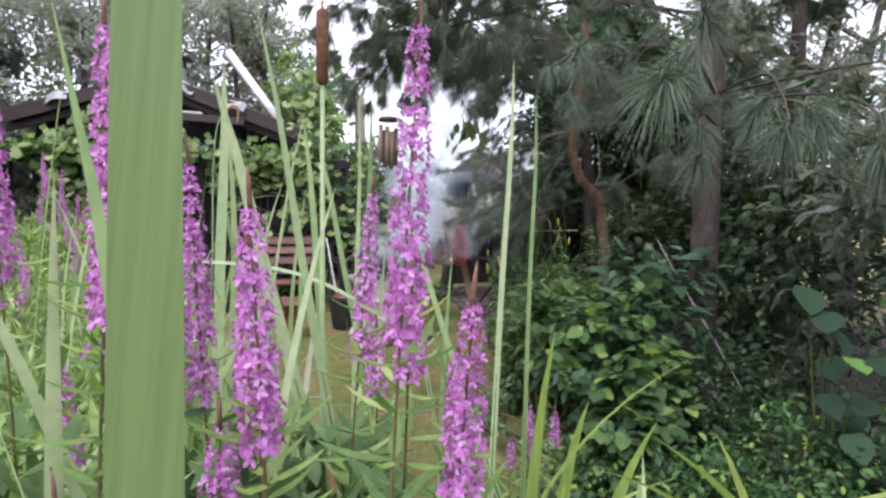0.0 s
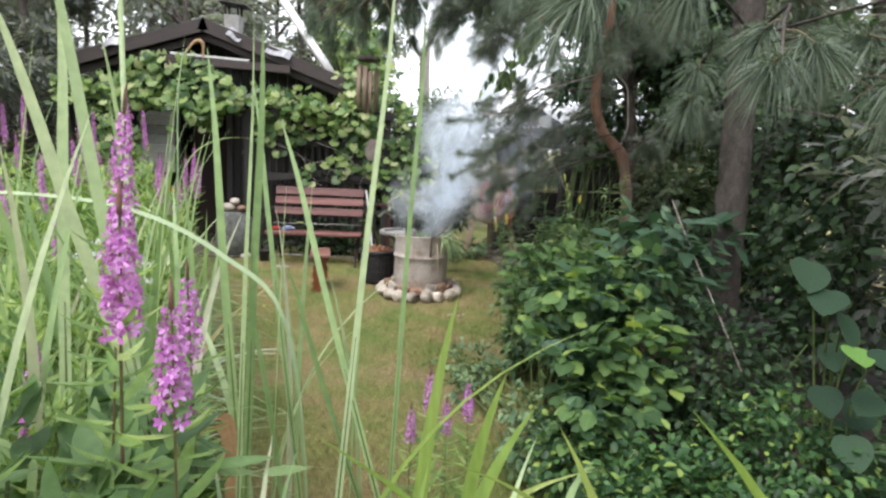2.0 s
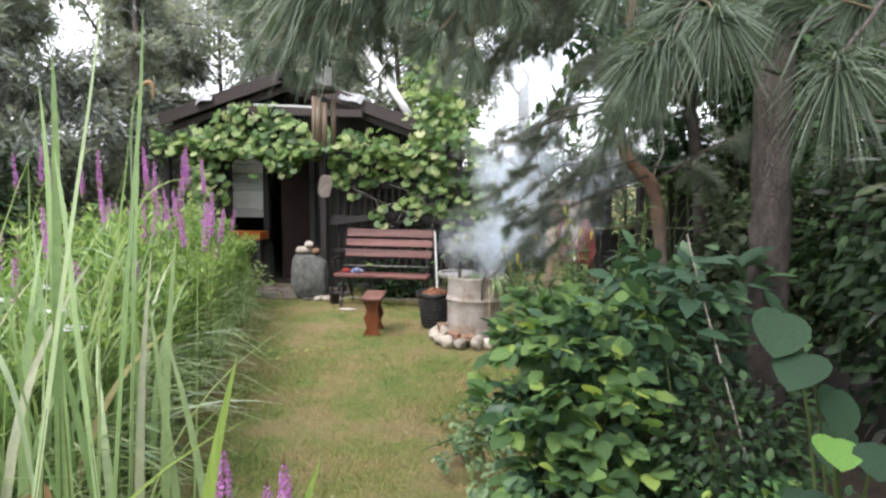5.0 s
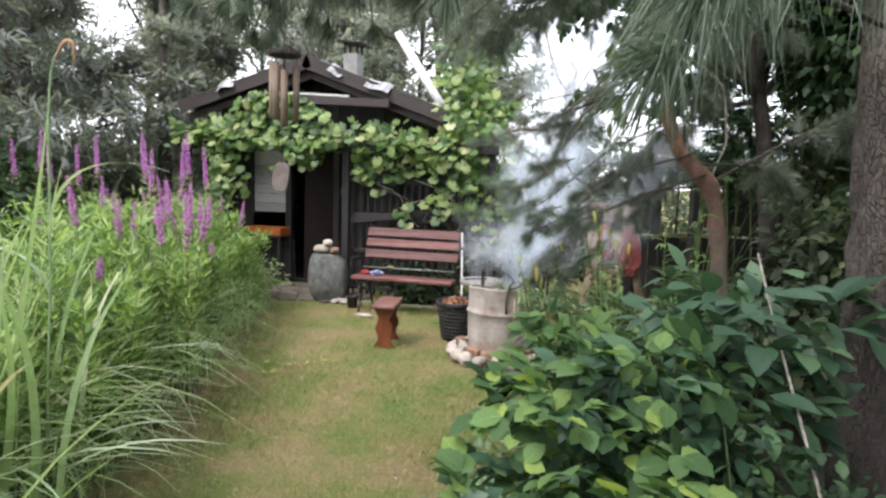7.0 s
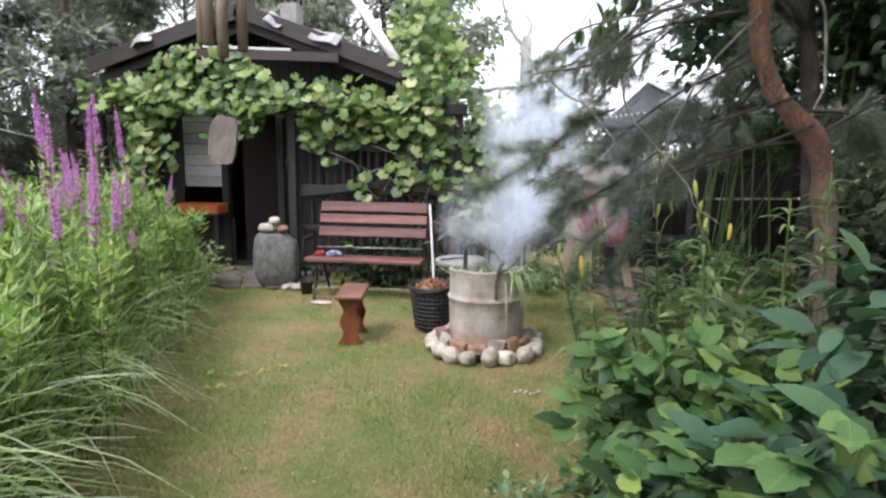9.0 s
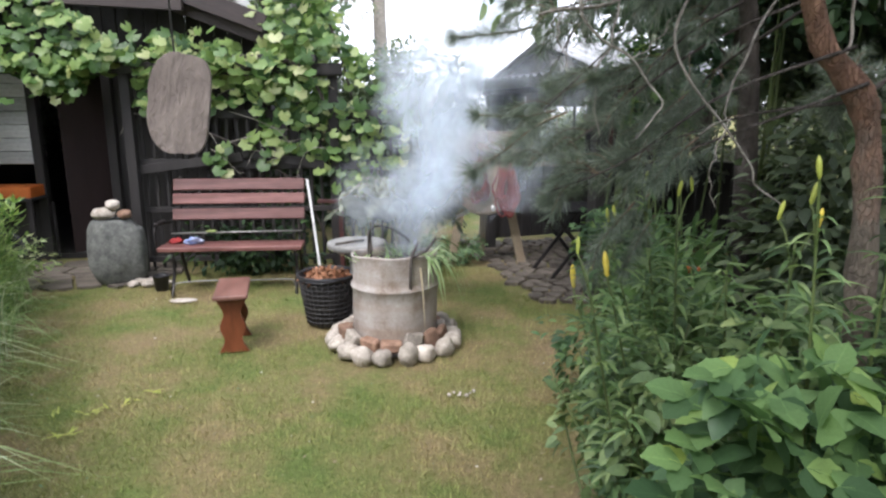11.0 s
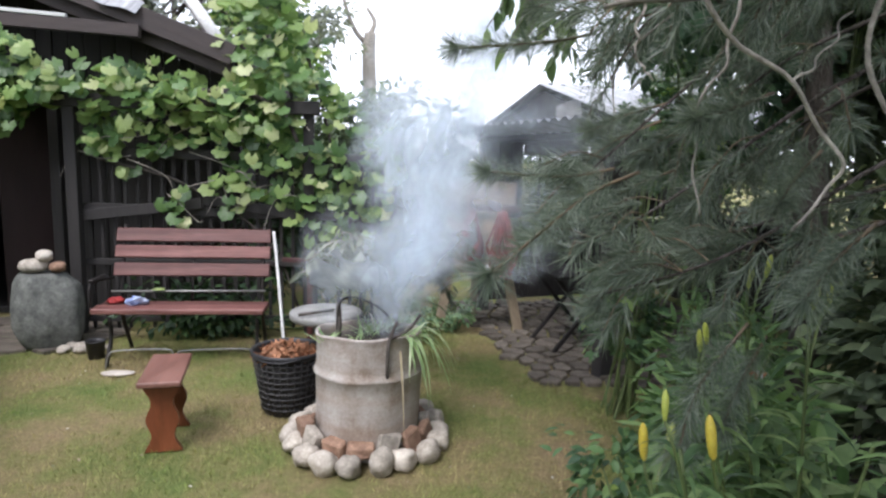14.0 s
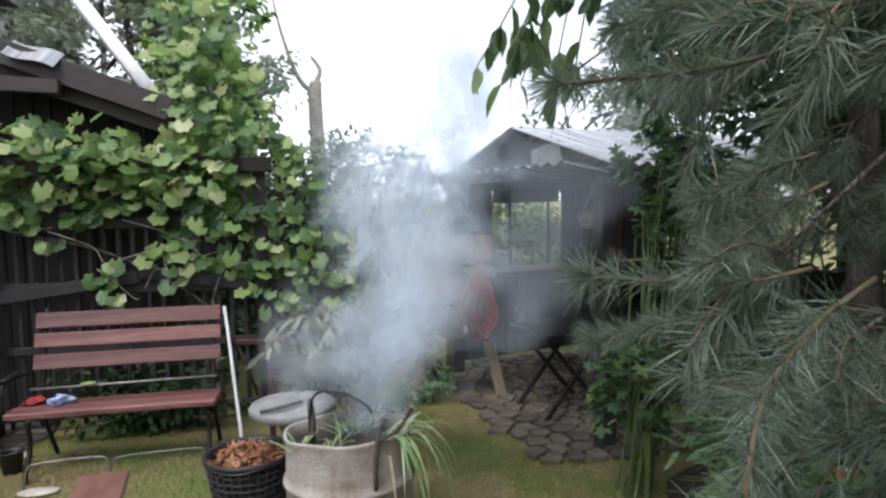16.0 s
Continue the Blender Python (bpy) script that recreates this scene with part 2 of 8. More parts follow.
M = {
    "vine": leaf_mat("vine_leaf", [(0, (0.04, 0.09, 0.024)), (0.4, (0.125, 0.225, 0.055)), (0.75, (0.25, 0.36, 0.09)), (0.93, (0.38, 0.46, 0.15)), (1, (0.56, 0.58, 0.26))], 0.4, 0.46, spec=0.45),
    "shrub": leaf_mat("shrub_leaf", [(0, (0.042, 0.09, 0.036)), (0.55, (0.085, 0.165, 0.055)), (0.88, (0.14, 0.24, 0.075)), (0.97, (0.20, 0.31, 0.085)), (1, (0.32, 0.42, 0.09))], 0.5),
    "cover": leaf_mat("ground_cover_leaf", [(0, (0.022, 0.06, 0.02)), (0.55, (0.055, 0.13, 0.036)), (0.86, (0.12, 0.235, 0.06)), (1, (0.33, 0.44, 0.08))], 0.4),
    # shade among the planting is put into this dark leaf colour
    "darkleaf": leaf_mat("shade_toned_leaf", [(0, (0.02, 0.042, 0.017)), (0.7, (0.045, 0.088, 0.03)), (1, (0.09, 0.165, 0.045))], 0.5, 0.3),
    "bluegreen": leaf_mat("greyish_leaf", [(0, (0.0815, 0.15, 0.0627)), (0.6, (0.164, 0.258, 0.107)), (1, (0.289, 0.401, 0.164))], 0.55),
    "perennial": leaf_mat("perennial_leaf", [(0, (0.06, 0.12, 0.035)), (0.6, (0.12, 0.21, 0.06)), (1, (0.22, 0.32, 0.10))], 0.5),
    "tree": leaf_mat("tree_leaf", [(0, (0.07, 0.10, 0.05)), (0.6, (0.12, 0.16, 0.075)), (1, (0.2, 0.25, 0.11))], 0.5, 0.42),
    "needle": leaf_mat("pine_needle", [(0, (0.075, 0.105, 0.06)), (0.6, (0.15, 0.19, 0.115)), (1, (0.30, 0.335, 0.22))], 0.35, 0.3, spec=0.5),
    # smoke haze is put into these needles, paler and greyer than their own green
    "hazyneedle": leaf_mat("hazy_needle", [(0, (0.17, 0.19, 0.145)), (0.6, (0.25, 0.27, 0.20)), (1, (0.34, 0.36, 0.27))], 0.7, 0.55),
    "reed": leaf_mat("reed_blade", [(0, (0.19, 0.29, 0.10)), (0.5, (0.32, 0.44, 0.17)), (0.85, (0.43, 0.52, 0.25)), (0.95, (0.55, 0.56, 0.34)), (1, (0.5, 0.42, 0.24))], 0.38, 0.4, 25),
    "grass": leaf_mat("tall_grass", [(0, (0.13, 0.215, 0.0625)), (0.5, (0.26, 0.37, 0.112)), (0.85, (0.43, 0.51, 0.22)), (1, (0.60, 0.61, 0.36))], 0.45, 0.5, 25),
    "lawn": leaf_mat("lawn_blade", [(0, (0.075, 0.105, 0.022)), (0.5, (0.125, 0.15, 0.034)), (0.85, (0.19, 0.18, 0.06)), (1, (0.26, 0.20, 0.10))], 0.6, 0.35, 20),
    "weed": leaf_mat("loosestrife_leaf", [(0, (0.105, 0.20, 0.05)), (0.6, (0.25, 0.375, 0.09)), (1, (0.43, 0.53, 0.17))], 0.5, 0.45),
    "petal": leaf_mat("purple_petal", [(0, (0.34, 0.095, 0.28)), (0.5, (0.52, 0.18, 0.43)), (1, (0.70, 0.38, 0.60))], 0.6, 0.35, 90),
    "largeleaf": leaf_mat("large_leaf", [(0, (0.026, 0.056, 0.026)), (0.85, (0.050, 0.096, 0.043)), (0.93, (0.06, 0.105, 0.045)), (1, (0.15, 0.30, 0.055))], 0.65, 0.35, 20, 0.2),
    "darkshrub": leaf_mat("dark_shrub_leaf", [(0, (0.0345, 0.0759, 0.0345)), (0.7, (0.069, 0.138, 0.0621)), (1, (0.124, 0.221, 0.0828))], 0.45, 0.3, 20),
    "longneedle": leaf_mat("long_needle", [(0, (0.05, 0.075, 0.04)), (0.5, (0.095, 0.135, 0.07)), (1, (0.18, 0.225, 0.125))], 0.4, 0.25),
    "broadblade": leaf_mat("broad_blade", [(0, (0.145, 0.215, 0.065)), (1, (0.17, 0.25, 0.08))], 0.45, 0.35, 14, stretch=(14, 14, 0.25)),
    "iris": leaf_mat("iris_blade", [(0, (0.20, 0.31, 0.055)), (0.6, (0.27, 0.38, 0.075)), (1, (0.36, 0.44, 0.11))], 0.4, 0.42, 5, stretch=(9, 9, 0.4)),
    "greywood": solid_mat("grey_weathered_wood", (0.10, 0.095, 0.09), (0.24, 0.23, 0.22), 6, 0.85, (0.15, 1, 1), 0.5, 40),
    "palegrass": leaf_mat("pale_grass_blade", [(0, (0.26, 0.37, 0.16)), (0.6, (0.40, 0.50, 0.25)), (1, (0.54, 0.60, 0.38))], 0.32, 0.35, 14),
    "pinetwig": solid_mat("pine_twig", (0.09, 0.07, 0.045), (0.17, 0.125, 0.075), 30, 0.8, bumps=0.2),
    "terracotta": solid_mat("terracotta", (0.34, 0.20, 0.12), (0.5, 0.33, 0.22), 10, 0.85, bumps=0.3),
    "budtip": solid_mat("closed_buds", (0.16, 0.07, 0.07), (0.26, 0.14, 0.10), 60, 0.8, bumps=0.5),
    "runner": leaf_mat("runner_leaf", [(0, (0.34, 0.40, 0.07)), (1, (0.50, 0.52, 0.10))], 0.5, 0.35, 20),
    "litter": leaf_mat("lawn_flake", [(0, (0.10, 0.17, 0.06)), (0.5, (0.22, 0.20, 0.09)), (0.85, (0.34, 0.26, 0.15)), (1, (0.6, 0.58, 0.42))], 0.7, 0.2, 20),
    "stem": solid_mat("red_green_stem", (0.10, 0.11, 0.04), (0.15, 0.08, 0.045), 20, 0.6, bumps=0),
    "greenstem": solid_mat("green_stem", (0.07, 0.11, 0.03), (0.12, 0.15, 0.05), 20, 0.6, bumps=0),
    "bud": solid_mat("yellow_bud", (0.45, 0.40, 0.06), (0.60, 0.42, 0.04), 12, 0.45, bumps=0.05),
    "greenbud": solid_mat("green_yellow_bud", (0.32, 0.40, 0.07), (0.46, 0.46, 0.09), 12, 0.45, bumps=0.05),
    "pinebark": solid_mat("pine_bark", (0.055, 0.045, 0.038), (0.15, 0.125, 0.105), 9, 0.9, (1, 1, 0.35), 1.0, 40),
    "redbark": solid_mat("orange_pine_bark", (0.17, 0.085, 0.05), (0.30, 0.16, 0.10), 7, 0.85, (1, 1, 0.4), 0.7, 30),
    "twig": solid_mat("bare_twig", (0.15, 0.135, 0.115), (0.36, 0.33, 0.28), 30, 0.9, bumps=0.6),
    "darkwood": solid_mat("dark_stained_wood", (0.013, 0.012, 0.0115), (0.036, 0.032, 0.030), 4, 0.75, (1, 1, 0.15), 0.5, 30),
    "roofedge": solid_mat("brown_fascia", (0.028, 0.021, 0.019), (0.06, 0.045, 0.04), 5, 0.6, (0.2, 1, 1), 0.4, 30),
    "bench": solid_mat("red_brown_slat", (0.062, 0.020, 0.017), (0.225, 0.105, 0.09), 12, 0.5, (0.10, 1, 1), 0.55, 60),
    "stool": solid_mat("stool_wood", (0.10, 0.028, 0.012), (0.19, 0.062, 0.026), 5, 0.4, (1, 1, 0.2), 0.3, 30),
    "stooltop": solid_mat("worn_stool_top", (0.12, 0.05, 0.035), (0.22, 0.11, 0.085), 5, 0.5, (1, 0.2, 1), 0.3, 30),
    "iron": solid_mat("dark_iron", (0.02, 0.02, 0.02), (0.05, 0.042, 0.038), 20, 0.55, metal=0.7),
    "wire": solid_mat("grey_wire", (0.16, 0.16, 0.155), (0.30, 0.29, 0.27), 20, 0.5, metal=0.6),
    "white": solid_mat("white_paint", (0.55, 0.55, 0.53), (0.72, 0.72, 0.70), 6, 0.5, bumps=0.1),
    "blind": solid_mat("white_boards", (0.34, 0.35, 0.34), (0.48, 0.48, 0.46), 3, 0.6, (0.3, 1, 1), 0.2),
    "stone": solid_mat("field_stone", (0.22, 0.195, 0.16), (0.44, 0.395, 0.335), 14, 0.85, bumps=0.5),
    "brickred": solid_mat("broken_brick", (0.15, 0.085, 0.055), (0.30, 0.19, 0.13), 16, 0.9, bumps=0.6),
    "greyrock": solid_mat("grey_rock", (0.075, 0.08, 0.074), (0.21, 0.215, 0.195), 14, 0.9, bumps=1.0, fine=55),
    "palestone": solid_mat("pale_stone", (0.33, 0.29, 0.24), (0.55, 0.50, 0.43), 10, 0.8, bumps=0.4),
    "slab": solid_mat("flagstone", (0.07, 0.06, 0.048), (0.165, 0.14, 0.112), 9, 0.9, bumps=0.9),
    "concrete": solid_mat("concrete", (0.22, 0.22, 0.205), (0.36, 0.355, 0.335), 8, 0.9, bumps=0.5),
    "soil": solid_mat("soil", (0.02, 0.014, 0.010), (0.055, 0.04, 0.026), 10, 0.95, bumps=1.0),
    "bucketrib": solid_mat("dusty_black_plastic", (0.014, 0.014, 0.015), (0.055, 0.052, 0.05), 22, 0.5, bumps=0.2),
    "bucket": solid_mat("black_plastic", (0.012, 0.012, 0.013), (0.028, 0.028, 0.03), 10, 0.45, bumps=0.1),
    "chips": solid_mat("bark_chips", (0.20, 0.085, 0.04), (0.42, 0.21, 0.11), 10, 0.8, bumps=0.4, vary=0.45),
    "chimney": solid_mat("chimney_metal", (0.20, 0.21, 0.21), (0.36, 0.37, 0.36), 5, 0.5, metal=0.4),
    # tin: shading of the ribs is painted in as light and dark streaks
    "tin": solid_mat("corrugated_tin", (0.15, 0.15, 0.155), (0.52, 0.53, 0.54), 5, 0.5, (4.5, 0.15, 1), 0.1, 40, metal=0.2),
    "straw": solid_mat("straw_board", (0.19, 0.15, 0.11), (0.36, 0.29, 0.22), 12, 0.9, bumps=0.7),
    "palewood": solid_mat("pale_weathered_wood", (0.26, 0.20, 0.13), (0.42, 0.34, 0.24), 5, 0.8, (1, 1, 0.2), 0.4),
    "rope": solid_mat("red_rope", (0.17, 0.036, 0.034), (0.27, 0.075, 0.068), 30, 0.8, bumps=0.4),
    "redpaint": solid_mat("dark_red_paint", (0.035, 0.010, 0.009), (0.075, 0.02, 0.016), 8, 0.6),
    "orange": solid_mat("orange_crate", (0.32, 0.075, 0.015), (0.46, 0.13, 0.025), 8, 0.5),
    "door": solid_mat("dark_brown_door", (0.014, 0.008, 0.007), (0.030, 0.016, 0.014), 5, 0.7, (1, 1, 0.2)),
    "cattail": solid_mat("cattail_head", (0.10, 0.045, 0.02), (0.18, 0.085, 0.04), 60, 0.95, bumps=0.5),
    "bamboo": solid_mat("bamboo", (0.16, 0.11, 0.075), (0.30, 0.23, 0.17), 6, 0.6, (1, 1, 0.1), 0.3),
    "sail": solid_mat("weathered_board", (0.085, 0.068, 0.058), (0.18, 0.15, 0.13), 26, 0.8, (1, 1, 0.45), 0.5, 120),
    "string": solid_mat("dark_string", (0.03, 0.03, 0.03), (0.06, 0.055, 0.05), 30, 0.9, bumps=0),
    "dry": leaf_mat("dry_leaf", [(0, (0.10, 0.125, 0.07)), (0.6, (0.19, 0.215, 0.125)), (1, (0.33, 0.35, 0.22))], 0.7, 0.3),
    "brownleaf": leaf_mat("wilted_blade", [(0, (0.38, 0.23, 0.10)), (1, (0.60, 0.42, 0.22))], 0.6, 0.3),
    "soot": solid_mat("matt_black_board", (0.012, 0.012, 0.012), (0.03, 0.029, 0.028), 6, 0.95, bumps=0.2, spec=0.08),
    "lilyleaf": leaf_mat("lily_leaf", [(0, (0.06, 0.11, 0.04)), (0.6, (0.15, 0.245, 0.075)), (1, (0.29, 0.38, 0.13))], 0.4, 0.38, 40),
    "fresh": leaf_mat("fresh_leaf", [(0, (0.08, 0.135, 0.05)), (0.55, (0.15, 0.225, 0.08)), (0.9, (0.25, 0.34, 0.12)), (1, (0.36, 0.44, 0.15))], 0.5, 0.42),
    "shoot": solid_mat("brown_shoot", (0.085, 0.065, 0.04), (0.17, 0.125, 0.075), 40, 0.7, bumps=0.3),
    "redcloth": solid_mat("red_cloth", (0.20, 0.014, 0.016), (0.34, 0.035, 0.03), 20, 0.8),
    "bluebag": solid_mat("blue_white_bag", (0.06, 0.13, 0.42), (0.55, 0.60, 0.70), 22, 0.35, bumps=0.2, fine=20),
    "whiteflower": leaf_mat("white_umbel", [(0, (0.55, 0.57, 0.45)), (1, (0.75, 0.76, 0.66))], 0.7, 0.3),
}

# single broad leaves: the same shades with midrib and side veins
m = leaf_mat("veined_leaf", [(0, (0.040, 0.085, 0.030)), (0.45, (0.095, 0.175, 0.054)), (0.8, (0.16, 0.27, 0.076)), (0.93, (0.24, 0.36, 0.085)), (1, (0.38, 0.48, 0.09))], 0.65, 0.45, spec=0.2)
nt = m.node_tree
p = nt.nodes["Principled BSDF"]
sx = nt.nodes.new("ShaderNodeSeparateXYZ")
nt.links.new(coords(nt), sx.inputs[0])


def sums(op, a, b=0.0):
    n = nt.nodes.new("ShaderNodeMath")
    n.operation = op
    for k, val in enumerate((a, b)):
        if hasattr(val, "is_linked"):
            nt.links.new(val, n.inputs[k])
        else:
            n.inputs[k].default_value = val
    return n.outputs[0]


wide_ = sums("ABSOLUTE", sx.outputs[0])
ribs = sums("SINE", sums("MULTIPLY", sums("SUBTRACT", sx.outputs[1], sums("MULTIPLY", wide_, 0.9)), 52.0))
rib = ramp(nt, sums("MULTIPLY_ADD", ribs, 0.5), [(0.0, (0.96,) * 3), (0.32, (1.0,) * 3), (0.5, (1.04,) * 3)])
mid = ramp(nt, wide_, [(0.0, (1.5, 1.45, 1.4)), (0.018, (1.0,) * 3)])
base = p.inputs["Base Color"].links[0].from_socket
both_ = mix(nt, "MULTIPLY", 1.0, mix(nt, "MULTIPLY", 1.0, base, rib), mid)
nt.links.new(both_, p.inputs["Base Color"])
bump(nt, p, ribs, 0.06, 0.003)
M["veined"] = m

# rusted drum: pale scale, brown streaks running down
m, nt, p = mat("rusty_drum")
v = coords(nt, (1, 1, 0.7))
vh = coords(nt, (0.25, 0.25, 2.2))
streak = ramp(nt, noise_of(nt, v, 7, 7, 0.7), [(0.3, (0.21, 0.165, 0.13)), (0.46, (0.33, 0.30, 0.275)), (0.68, (0.43, 0.415, 0.40))])
belts = ramp(nt, noise_of(nt, vh, 4, 5), [(0.36, (0.80, 0.68, 0.58)), (0.58, (1.0, 0.98, 0.96))])
c = mix(nt, "MULTIPLY", 0.85, streak, belts)
fine = noise_of(nt, coords(nt), 70, 4, 0.7)
c = mix(nt, "MULTIPLY", 0.5, c, ramp(nt, fine, [(0.3, (0.6, 0.56, 0.5)), (0.7, (1.15, 1.15, 1.15))]))
nt.links.new(c, p.inputs["Base Color"])
p.inputs["Roughness"].default_value = 0.8
bump(nt, p, fine, 0.5)
M["drum"] = m

# ground: mown turf with dry patches; bare earth under the planting
m, nt, p = mat("turf")
v = coords(nt)
patch = ramp(nt, noise_of(nt, v, 1.35, 8, 0.68), [(0.36, (0.135, 0.18, 0.058)), (0.46, (0.19, 0.20, 0.078)), (0.56, (0.25, 0.21, 0.108)), (0.68, (0.28, 0.21, 0.13))])
tuft = ramp(nt, noise_of(nt, v, 38, 5, 0.75), [(0.28, (0.5, 0.52, 0.46)), (0.72, (1.25, 1.22, 1.15))])
c = mix(nt, "MULTIPLY", 0.8, patch, tuft)
nt.links.new(c, p.inputs["Base Color"])
p.inputs["Roughness"].default_value = 0.95
p.inputs["Specular IOR Level"].default_value = 0.1
bump(nt, p, noise_of(nt, v, 90, 5, 0.8), 0.9, 0.02)
M["turf"] = m

# lawn blades follow the same patches as the turf
m, nt, p = mat("lawn_blade")
v = coords(nt)
c = ramp(nt, noise_of(nt, v, 1.35, 8, 0.68), [(0.36, (0.155, 0.225, 0.062)), (0.46, (0.225, 0.25, 0.088)), (0.56, (0.305, 0.27, 0.128)), (0.68, (0.33, 0.255, 0.15))])
c = mix(nt, "MULTIPLY", 0.9, c, ramp(nt, chance(nt), [(0, (0.55, 0.6, 0.5)), (1, (1.45, 1.4, 1.3))]))
nt.links.new(c, p.inputs["Base Color"])
p.inputs["Roughness"].default_value = 0.7
p.inputs["Specular IOR Level"].default_value = 0.2
M["lawn"] = m


def bark_mat(name, stops, plates=34.0, low=None, cracks=0.8):
    """Plated pine bark; low: the grey of the foot of the trunk and the height where it ends."""
    m, nt, p = mat(name)
    v = coords(nt, (1, 1, 0.42))
    vor = node(nt, "TexVoronoi", Scale=plates)
    vor.feature = "DISTANCE_TO_EDGE"
    warp = node(nt, "TexNoise", Scale=14.0, Detail=3)
    nt.links.new(v, warp.inputs["Vector"])
    wv = mix(nt, "ADD", 0.06, v, warp.outputs[1])
    nt.links.new(wv, vor.inputs["Vector"])
    n1 = noise_of(nt, v, 11, 6, 0.7)
    c = ramp(nt, n1, stops)
    if low:
        sep_ = nt.nodes.new("ShaderNodeSeparateXYZ")
        nt.links.new(coords(nt), sep_.inputs[0])
        wob = nt.nodes.new("ShaderNodeMath")
        wob.operation = "MULTIPLY_ADD"
        nt.links.new(n1, wob.inputs[0])
        wob.inputs[1].default_value = 0.9
        nt.links.new(sep_.outputs[2], wob.inputs[2])
        wob2 = nt.nodes.new("ShaderNodeMath")
        wob2.operation = "DIVIDE"
        nt.links.new(wob.outputs[0], wob2.inputs[0])
        wob2.inputs[1].default_value = 4.0
        h = ramp(nt, wob2.outputs[0], [(low[1] / 4, (0.0,) * 3), (low[1] / 4 + 0.08, (1.0,) * 3)])
        c = mix(nt, "MIX", h, mix(nt, "MULTIPLY", 1.0, low[0], ramp(nt, n1, [(0.3, (0.6,) * 3), (0.7, (1.3,) * 3)])), c)
    crack = ramp(nt, vor.outputs["Distance"], [(0.0, (0.3, 0.28, 0.26)), (0.12, (1.0,) * 3)])
    c = mix(nt, "MULTIPLY", cracks, c, crack)
    nt.links.new(c, p.inputs["Base Color"])
    p.inputs["Roughness"].default_value = 0.9
    p.inputs["Specular IOR Level"].default_value = 0.2
    bump(nt, p, crack, 0.8, 0.012)
    return m


M["pinebark"] = bark_mat("pine_bark", [(0.3, (0.045, 0.038, 0.033)), (0.5, (0.095, 0.082, 0.072)), (0.72, (0.16, 0.14, 0.125))], 75, cracks=0.4)
M["redbark"] = bark_mat("orange_pine_bark", [(0.3, (0.11, 0.075, 0.055)), (0.5, (0.21, 0.12, 0.082)), (0.66, (0.31, 0.18, 0.118)), (0.8, (0.34, 0.26, 0.205))], 85, ((0.20, 0.165, 0.13), 1.72), 0.10)

# smoke: thin white veil, denser along its middle
m, nt, p = mat("smoke_veil")
uv = nt.nodes.new("ShaderNodeTexCoord")
sep = nt.nodes.new("ShaderNodeSeparateXYZ")
nt.links.new(uv.outputs["UV"], sep.inputs[0])


def calc(op, a, b=0.0, clamp=False):
    n = nt.nodes.new("ShaderNodeMath")
    n.operation, n.use_clamp = op, clamp
    for s, val in zip(n.inputs, (a, b, 0.5)):
        if hasattr(val, "is_linked"):
            nt.links.new(val, s)
        else:
            s.default_value = val
    return n.outputs[0]


across = calc("MULTIPLY", calc("SUBTRACT", sep.outputs[0], 0.5), 2.0)
body = calc("POWER", calc("SUBTRACT", 1.0, calc("MULTIPLY", across, across), True), 1.2)
wisps = node(nt, "TexNoise", Scale=2.4, Detail=4, Roughness=0.5, Distortion=0.7)
nt.links.new(uv.outputs["Object"], wisps.inputs["Vector"])
cloudy = calc("POWER", calc("MULTIPLY", calc("SUBTRACT", wisps.outputs[0], 0.33), 3.0, True), 1.2)
rise = ramp(nt, sep.outputs[1], [(0.0, (0.0,) * 3), (0.05, (0.26,) * 3), (0.2, (0.46,) * 3), (0.45, (0.56,) * 3), (0.7, (0.32,) * 3), (1.0, (0.0,) * 3)])
puffs = node(nt, "TexNoise", Scale=2.0, Detail=5, Roughness=0.55, Distortion=0.5)
nt.links.new(uv.outputs["Object"], puffs.inputs["Vector"])
torn = calc("SUBTRACT", calc("ADD", body, calc("MULTIPLY", calc("SUBTRACT", puffs.outputs[0], 0.5), 3.2)), 0.30)
billow = calc("POWER", calc("MULTIPLY", torn, 0.95, True), 1.15)
edge = calc("MULTIPLY", body, 3.0, True)
dense = calc("MULTIPLY", calc("MULTIPLY", calc("MULTIPLY", billow, edge), calc("MULTIPLY_ADD", cloudy, 0.6)), calc("MULTIPLY", rise, 1.15), True)
clear = nt.nodes.new("ShaderNodeBsdfTransparent")
veil = node(nt, "BsdfDiffuse", Color=(0.84, 0.92, 1.0, 1))
back = node(nt, "BsdfTranslucent", Color=(0.84, 0.92, 1.0, 1))
both, ms = nt.nodes.new("ShaderNodeMixShader"), nt.nodes.new("ShaderNodeMixShader")
nt.links.new(veil.outputs[0], both.inputs[1])
nt.links.new(back.outputs[0], both.inputs[2])
nt.links.new(dense, ms.inputs[0])
nt.links.new(clear.outputs[0], ms.inputs[1])
nt.links.new(both.outputs[0], ms.inputs[2])
nt.links.new(ms.outputs[0], nt.nodes["Material Output"].inputs[0])
M["smoke"] = m

# ---- ground ----
LEFT = np.array([(-9.0, -0.9), (-7.0, -0.75), (-6.0, -0.25), (-5.0, -0.55), (-4.0, -0.92), (-3.0, -1.28), (-2.0, -1.66), (-1.0, -2.05), (0.0, -2.4), (0.7, -2.7), (1.6, -3.1), (1.9, -3.1)])
RIGHT = np.array([(-9.0, 1.4), (-6.0, 1.35), (-5.2, 0.95), (-4.4, 0.62), (-3.6, 0.62), (-3.0, 0.6), (-2.0, 0.8), (-1.4, 0.98), (-0.5, 1.36), (0.6, 1.45), (1.2, 1.15), (2.1, 0.9)])


